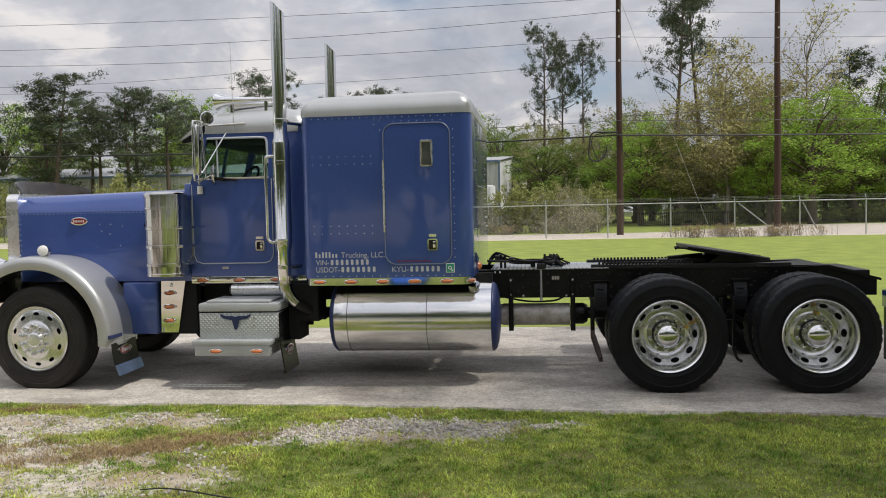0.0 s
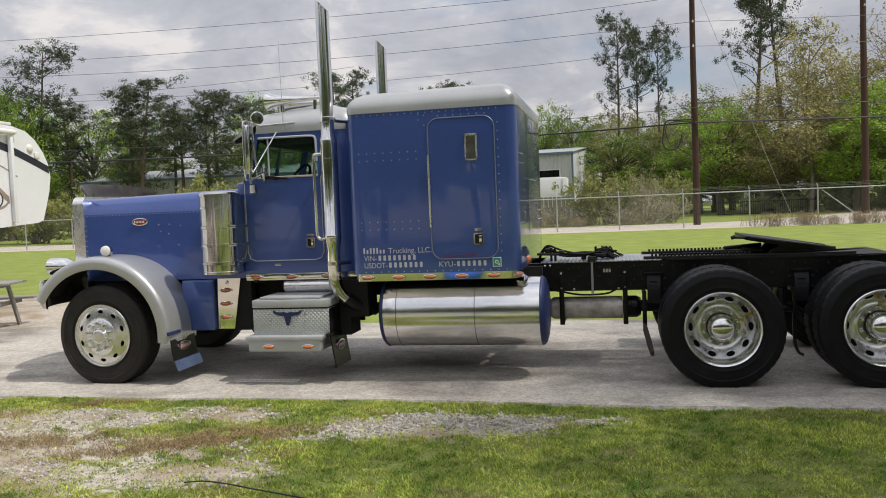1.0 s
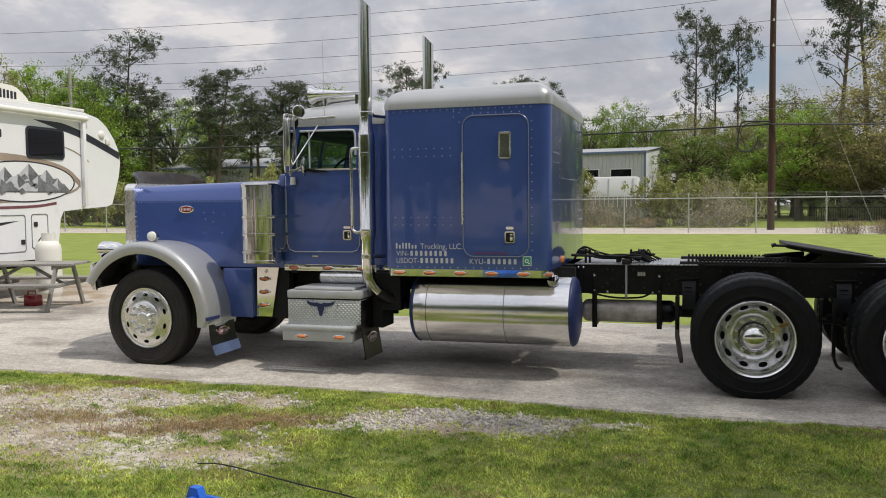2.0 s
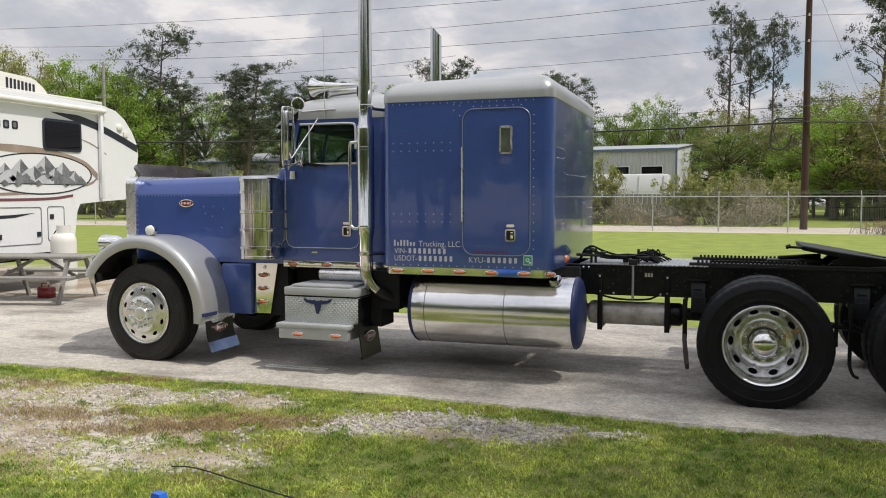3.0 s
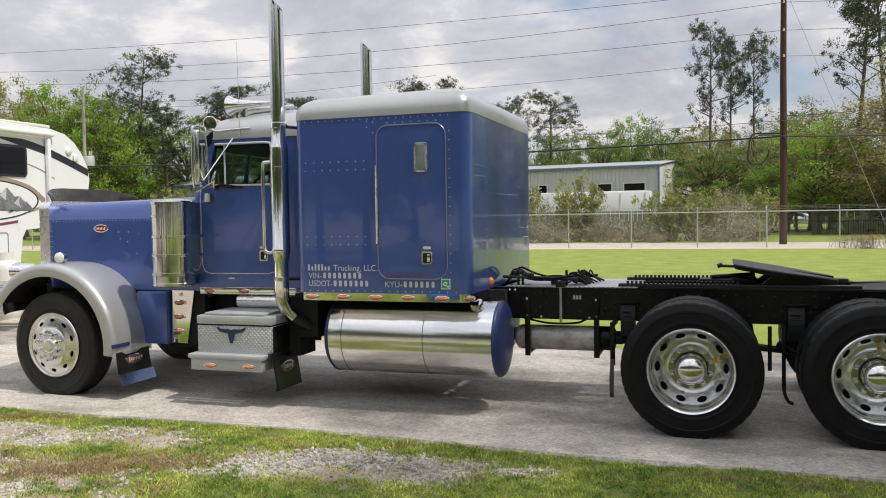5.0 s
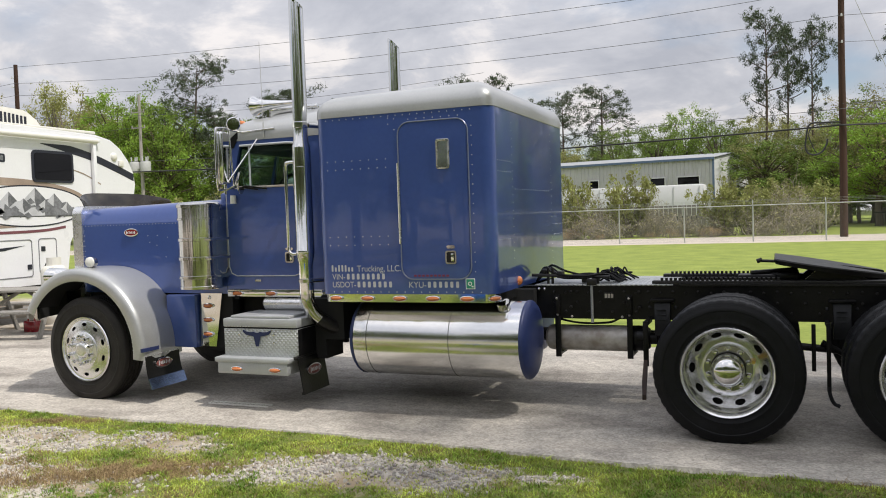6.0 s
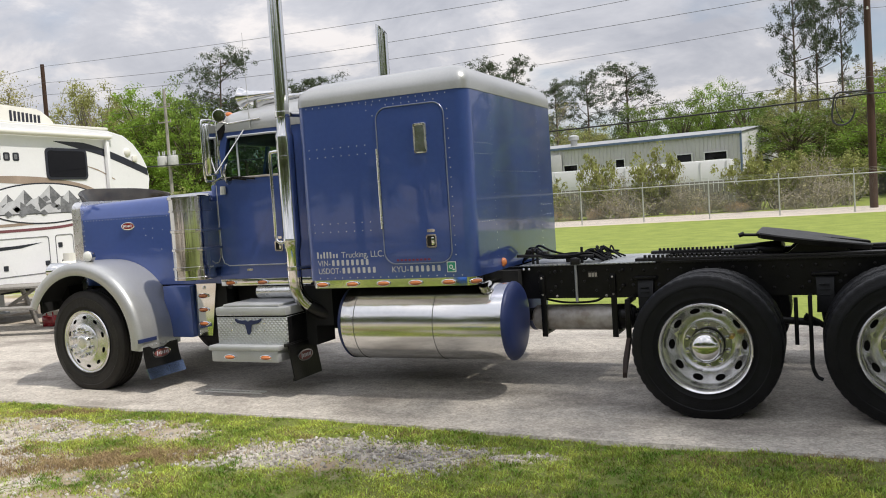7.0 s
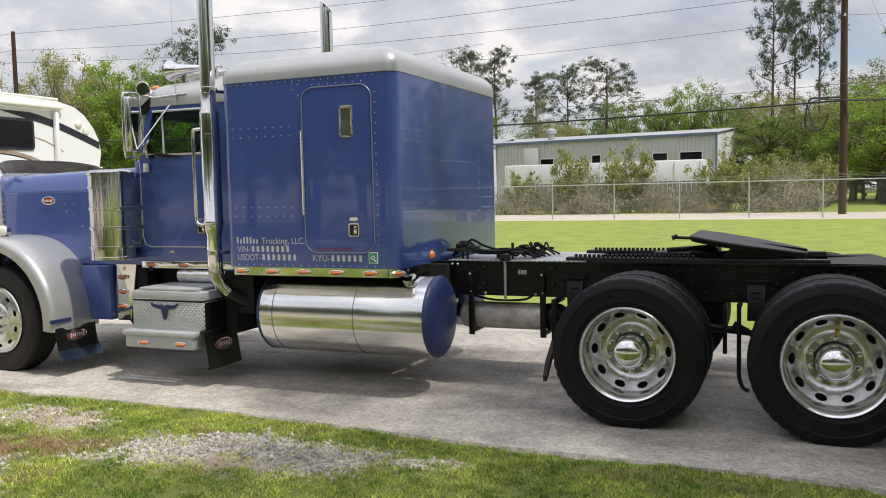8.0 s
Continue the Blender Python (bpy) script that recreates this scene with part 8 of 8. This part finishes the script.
# skyline, west to east
for kind, x, y, h, w in (
        ("olive", -72, 65, 17.0, 10), ("olive", -66.5, 63, 15.0, 8), ("mid", -58.5, 63, 15.5, 9), ("bright", -61.5, 64, 15.0, 9), ("bud", -84.0, 62, 19.0, 9), ("olive", -71.2, 62, 18.2, 9.5), ("bright", -63.6, 62, 16.4, 9.5), ("bright", -57.0, 61, 13.6, 8), ("mid", -66, 66, 15.0, 9), ("pine", -55.8, 64, 18.1, 6.6), ("loblolly", -53.6, 66, 13.2, 6.5),
        ("loblolly", -42.6, 60, 13.7, 7.4), ("pine", -42.4, 66, 11.5, 5), ("loblolly", -36.9, 62, 12.6, 6.0), ("bright", -39.6, 82, 15.2, 9), ("pine", -29.0, 75, 15.0, 5.5), ("pine", -33.5, 70, 11.5, 5),
        ("pine", -40.0, 63, 11.0, 5.5), ("pine", -45.2, 63, 12.5, 6), ("pine", -34.6, 65, 12.0, 6), ("pine", -38.6, 67, 12.6, 6), ("dark", -47.5, 67, 9.5, 8), ("mid", -35.5, 69, 8.5, 8), ("pine", -31.8, 90, 17.5, 6), ("bare", -25.5, 86, 12.0, 6.0), ("pine", -26.7, 90, 14.8, 5.0), ("pine", -22.4, 88, 14.8, 5.4), ("pine", -17.4, 85, 14.7, 6.6), ("olive", -21.5, 83, 9.0, 7),
        ("mid", -15.3, 82, 11.0, 6), ("mid", -11.2, 82, 11.0, 6.5), ("bright", -8.4, 84, 12.6, 5), ("mid", -5.0, 82, 11.4, 6.5), ("olive", -1.0, 84, 11.5, 7), ("mid", 3.5, 86, 11.0, 7),
        ("pine", -0.4, 72, 18.0, 4.4), ("pine", 1.35, 74, 17.0, 3.4), ("pine", 3.3, 74, 17.2, 3.8), ("olive", -0.3, 73, 9.6, 5.5), ("olive", 4.6, 70, 8.5, 6), ("pine", 10.8, 66, 20.3, 6.0), ("pine", 13.4, 70, 22.5, 6.4), ("bud", 13.2, 58, 14.3, 8.5), ("bud", 15.8, 60, 12.0, 7),
        ("bare", 20.4, 62, 17.0, 9.5), ("bright", 18.9, 56, 9.9, 9.5), ("mid", 10.0, 76, 11.6, 9), ("dark", 19.5, 78, 13.5, 10), ("mid", 27.5, 68, 13.0, 9), ("dark", 31.0, 64, 12.0, 9), ("dark", 25.0, 66, 10.0, 8),
        ("pine", 28.5, 76, 15.5, 6), ("bud", 6.5, 69, 10.5, 6.5), ("bud", 4.0, 75, 9.5, 6), ("mid", -4.9, 92, 11.0, 6)):
    plant(kind, x, y, h, w)
# understorey
for k in range(30):
    x = -92 + 4.6 * k + trng.uniform(-1.5, 1.5)
    if -30 < x < -3:
        plant("mid" if k % 3 else "dark", x, trng.uniform(99, 106), trng.uniform(8.5, 11.5), trng.uniform(7, 9))
        continue
    y = trng.uniform(70, 80) if x > -3 else trng.uniform(76, 84)
    plant(trng.choice(("bright" if x > -3 else "dark", "olive", "mid", "mid", "bud")), x, y, trng.uniform(6.5, 10.0), trng.uniform(7, 10))
for k in range(13):
    plant(trng.choice(("dark", "olive", "mid")), 5.0 + 2.6 * k, trng.uniform(64, 70), trng.uniform(4.5, 7.5), trng.uniform(5, 7))
# fuller canopy between the tall ones
for kind, x, y, h, w in (("mid", -56, 82, 14, 9), ("mid", -44, 84, 13.0, 9), ("mid", -33.5, 86, 12.0, 8), ("bright", -54.0, 70, 13.5, 9), ("mid", -63.0, 72, 14.0, 9), ("bud", -77.0, 66, 16.0, 9),
                         ("bright", 7.2, 61, 8.8, 7.5), ("mid", 22.8, 59, 9.0, 8), ("bright", 16.0, 57, 7.4, 6.5), ("bud", 10.0, 60, 9.8, 7.5), ("bud", 17.5, 63, 12.5, 8), ("bright", 25.5, 60, 8.0, 7),
                         ("mid", -28.0, 97, 11.0, 9), ("olive", -22.0, 99, 10.0, 9), ("mid", -12.0, 100, 11.0, 9), ("olive", 8.5, 72, 9.5, 7)):
    plant(kind, x, y, h, w)
# large unseen trees, added to cast shade on the near end of the drive
for kind, x, y, h, w in (("mid", 8.3, -0.2, 16.5, 6.6), ("mid", 7.2, -4.4, 15.0, 5.8), ("mid", 13.6, -3.4, 24.0, 10.5), ("mid", 16.6, -6.2, 25.0, 11.0)):
    plant(kind, x, y, h, w)
# low row of unseen trees behind the near yard, added to darken chrome reflections
for k in range(11):
    plant(trng.choice(("dark", "pine", "dark")), -38 + 5.4 * k + trng.uniform(-1.2, 1.2), trng.uniform(-22, -19), trng.uniform(6.5, 9.0), trng.uniform(7, 9))
# unseen trees round the yard behind and beside the drive, added for reflections
for k in range(15):
    plant(trng.choice(("dark", "mid", "mid", "pine", "bright")), -48 + 6.6 * k + trng.uniform(-2, 2), trng.uniform(-34, -27), trng.uniform(9, 15), trng.uniform(8, 11))
for k in range(6):
    plant(trng.choice(("dark", "mid", "pine")), trng.uniform(44, 52), -24 + 13 * k, trng.uniform(9, 14), trng.uniform(8, 10))
    plant(trng.choice(("dark", "mid", "pine")), trng.uniform(-62, -54), -24 + 11 * k, trng.uniform(9, 14), trng.uniform(8, 10))
# shrubs along the far side of the road
for kind, x, y, h, w in (("shrub", -11.4, 45.0, 4.3, 2.7), ("shrub", -8.3, 46.0, 4.5, 2.9), ("shrub", -2.8, 46.0, 3.7, 3.0), ("shrub", -1.3, 46.6, 3.2, 2.6), ("shrub", -0.4, 50.0, 3.6, 3.4), ("shrub", 1.8, 50.5, 3.4, 3.4), ("shrub", 3.0, 54, 3.6, 3.2),
                         ("shrub", -26.4, 42.0, 4.6, 4.2), ("shrub", -30.5, 46, 3.8, 4), ("shrub", -35.0, 47, 4.0, 4.4), ("shrub", -39, 46, 4.4, 4.2), ("shrub", -44, 48, 4.2, 5), ("shrub", -49, 49, 4.4, 5), ("shrub", -20, 45, 3, 3.4), ("shrub", -15.0, 46, 3.0, 2.6)):
    plant(kind, x, y, h, w)
for k in range(15):
    plant("brush", -17.0 + 1.35 * k + trng.uniform(-0.5, 0.5), trng.uniform(43.2, 46.5), trng.uniform(1.1, 2.1), trng.uniform(2.0, 3.2))
for k in range(4):
    plant("brush", trng.uniform(-13, 3.0), trng.uniform(46, 49), trng.uniform(2.4, 3.6), trng.uniform(2.2, 3.2))
for k in range(9):
    plant("shrub", 9.5 + 2.0 * k, trng.uniform(58, 62), trng.uniform(1.3, 2.4), trng.uniform(2.2, 3.2))
for k in range(16):
    plant("weeds", trng.uniform(5.2, 12.6), trng.uniform(34.6, 35.5), trng.uniform(0.45, 0.9))
for k in range(10):
    plant("weeds", trng.uniform(-14.0, 0.0), trng.uniform(42.0, 43.2), trng.uniform(0.4, 0.9))


def far_woods():
    rng = np.random.default_rng(8)
    cen, rad = [], []
    for k in range(420):
        x = -190 + 330 * rng.random()
        y = 112 + 18 * rng.random()
        top = 6.5 + 4.0 * (0.5 + 0.5 * noise.noise((x * 0.05, 0, 1)))
        for z in (1.2, 3.6, 6.0):
            if z < top:
                cen.append((x, y, z))
                rad.append(2.2 + 1.2 * rng.random())
    v, f = leaf_cloud(cen, rad, 46, 0.75, rng, 0.8, 0.0, 0.7)
    ob = new("far_woods", raw("far_woods", v.tolist(), f.tolist(), M_LEAF_DARK))
    tagged(ob, "distant dark green woodland closing the view", "woods", kind="stuff")


far_woods()


# ---- verge: gravel and grass ----
def bare(x, y):
    """How bare the verge is: above 0 gravel and dust, below 0 turf."""
    best = -9.0
    for cx, cy, sx, sy, angle in PATCHES:
        ca, sa = math.cos(radians(angle)), math.sin(radians(angle))
        dx, dy = (x - cx) * ca + (y - cy) * sa, (y - cy) * ca - (x - cx) * sa
        best = max(best, 1 - (dx / sx) ** 2 - (dy / sy) ** 2)
    nz = noise.noise((x * 1.3, y * 2.2, 0.4)) * 0.8 + noise.noise((x * 4.2, y * 6.0, 2.0)) * 0.8 + noise.noise((x * 11, y * 15, 6.0)) * 0.5
    return max(-2.0, best) + nz * 1.55 - 0.15


def ground_z(x, y):
    if -9 < x < 5 and -4 < y < -0.4:
        z = 0.03 * (noise.noise((x * 0.9, y * 0.9, 3.1)) - 0.2) + 0.012 * noise.noise((x * 5, y * 5, 0.7))
        return z * min(1.0, (-0.4 - y) / 0.3, (y + 4) / 0.5, (5 - x), (x + 9))
    return 0.0


def blades(name, pts, heights, widths, material, label, seed, lean=0.6):
    rng = np.random.default_rng(seed)
    n = len(pts)
    p = np.array(pts)
    h, w = np.array(heights), np.array(widths)
    a = rng.random(n) * math.tau
    side = np.stack([np.cos(a), np.sin(a), np.zeros(n)], 1)
    b = rng.random(n) * math.tau
    out = np.stack([np.cos(b), np.sin(b), np.zeros(n)], 1) * (h * lean * rng.random(n))[:, None]
    up = np.stack([np.zeros(n), np.zeros(n), h], 1)
    s = side * (w * 0.5)[:, None]
    v = np.stack([p - s, p + s, p + up * 0.6 + out * 0.4 + s * 0.8, p + up * 0.6 + out * 0.4 - s * 0.8, p + up * (1 - 0.15 * rng.random(n))[:, None] + out], 1).reshape(-1, 3)
    base = np.arange(n)[:, None] * 5
    quads = (base + np.array([[0, 1, 2, 3]])).tolist()
    tris = (base + np.array([[3, 2, 4]])).tolist()
    ob = new(name, raw(name, v.tolist(), quads + tris, material))
    return tagged(ob, label, "grass", kind="stuff")


def verge():
    rng = random.Random(21)
    green, gh, gw = [], [], []
    dry, dh, dw = [], [], []
    for _ in range(400000):
        x, y = rng.uniform(-8.6, 3.2), rng.uniform(-3.9, -0.46)
        if y > near_edge(x) - 0.01 + 0.03 * rng.random():
            continue
        b = bare(x, y)
        fringe = y > near_edge(x) - 0.26
        clump = noise.noise((x * 3.4, y * 4.6, 8.0))
        dens = 1.0 if b < -0.15 else (0.8 if b < 0.1 else (0.5 if b < 0.5 else (0.6 if clump > 0.3 else 0.13)))
        if fringe:
            dens = max(dens, 0.8 if x > -5.2 else 0.3)
        if y < -2.75:
            dens = max(dens, 0.75)
        dens *= min(1.0, (y + 4.0) / 0.6, (x + 9.0) / 0.8, (5.0 - x) / 0.8)
        if rng.random() > dens * 0.9 * (1.0 + 0.3 * noise.noise((x * 7.0, y * 9.0, 4.0))):
            continue
        patch = noise.noise((x * 0.8, y * 1.4, 7.0)) + 0.6 * noise.noise((x * 2.6, y * 3.4, 9.0))
        tuft = noise.noise((x * 7.0, y * 9.0, 4.0))
        h = (0.012 + 0.022 * rng.random()) * (1.0 + 0.5 * patch + 0.75 * tuft) * (0.75 if b > 0 else 1.0)
        if noise.noise((x * 1.7, y * 2.6, 11.0)) > 0.36 and rng.random() < 0.45 or rng.random() < 0.075:
            dry.append((x, y, ground_z(x, y) - 0.004)), dh.append(h * 0.9), dw.append(0.005)
        else:
            green.append((x, y, ground_z(x, y) - 0.004)), gh.append(h), gw.append(0.0035 + 0.005 * rng.random())
    # straw heaps: centre, spread along and across, turn, count
    for cx, cy, sa, sb, angle, count in ((-3.88, -1.76, 0.34, 0.11, 24, 7600), (-5.6, -0.78, 0.24, 0.05, 20, 1500), (-5.3, -1.95, 0.5, 0.14, 10, 3200), (-4.5, -2.2, 0.35, 0.10, 25, 1800), (0.6, -0.72, 0.28, 0.04, -5, 900), (-6.6, -1.3, 0.5, 0.12, 0, 1800)):
        ca, sn = math.cos(radians(angle)), math.sin(radians(angle))
        for _ in range(count):
            u, v = rng.gauss(0, sa), rng.gauss(0, sb)
            x, y = cx + u * ca - v * sn, cy + u * sn + v * ca
            if y < near_edge(x) and noise.noise((x * 5, y * 7, 1.0)) > -0.25:
                dry.append((x, y, ground_z(x, y) - 0.002)), dh.append(0.018 + 0.03 * rng.random()), dw.append(0.0045)
    blades("grass", green, gh, gw, M_GRASS, "short green turf along the edge of the drive", 1, 1.7)
    blades("dry_grass", dry, dh, dw, M_GRASS_DRY, "dry straw coloured grass in the turf", 2, 2.2)
    # gravel
    ico = bmesh.new()
    bmesh.ops.create_icosphere(ico, subdivisions=1, radius=1.0)
    bv = np.array([v.co[:] for v in ico.verts])
    bf = np.array([[v.index for v in f.verts] for f in ico.faces])
    ico.free()
    verts, faces = [], []
    nr = np.random.default_rng(4)
    count = 0
    for _ in range(80000):
        x, y = rng.uniform(-8.4, -0.5), rng.uniform(-2.9, -0.62)
        b = bare(x, y)
        if b < 0.0 - 0.3 * rng.random() ** 3:
            continue
        heavy = noise.noise((x * 0.9, y * 1.6, 5.0)) > (-0.3 if x > -4.7 and y > -1.75 else 0.12)
        if rng.random() > (0.40 if heavy else 0.12) * (1.0 if b > 0.45 else 0.4):
            continue
        s = (0.006 + 0.014 * rng.random() ** 2.4) * (1.0 if x > -4 else 0.85)
        r = Euler((rng.random() * 6, rng.random() * 6, rng.random() * 6)).to_matrix()
        sh = np.diag([s * (0.8 + 0.6 * rng.random()), s, s * 0.7])
        q = (bv * (0.8 + 0.4 * nr.random((len(bv), 1)))) @ sh @ np.array(r).T + np.array([x, y, ground_z(x, y) + s * 0.25])
        faces.append(bf + count)
        verts.append(q)
        count += len(bv)
    ob = new("gravel", raw("gravel", np.concatenate(verts).tolist(), np.concatenate(faces).tolist(), M_STONE))
    tagged(ob, "loose pale limestone gravel beside the drive", "gravel", kind="stuff")


verge()
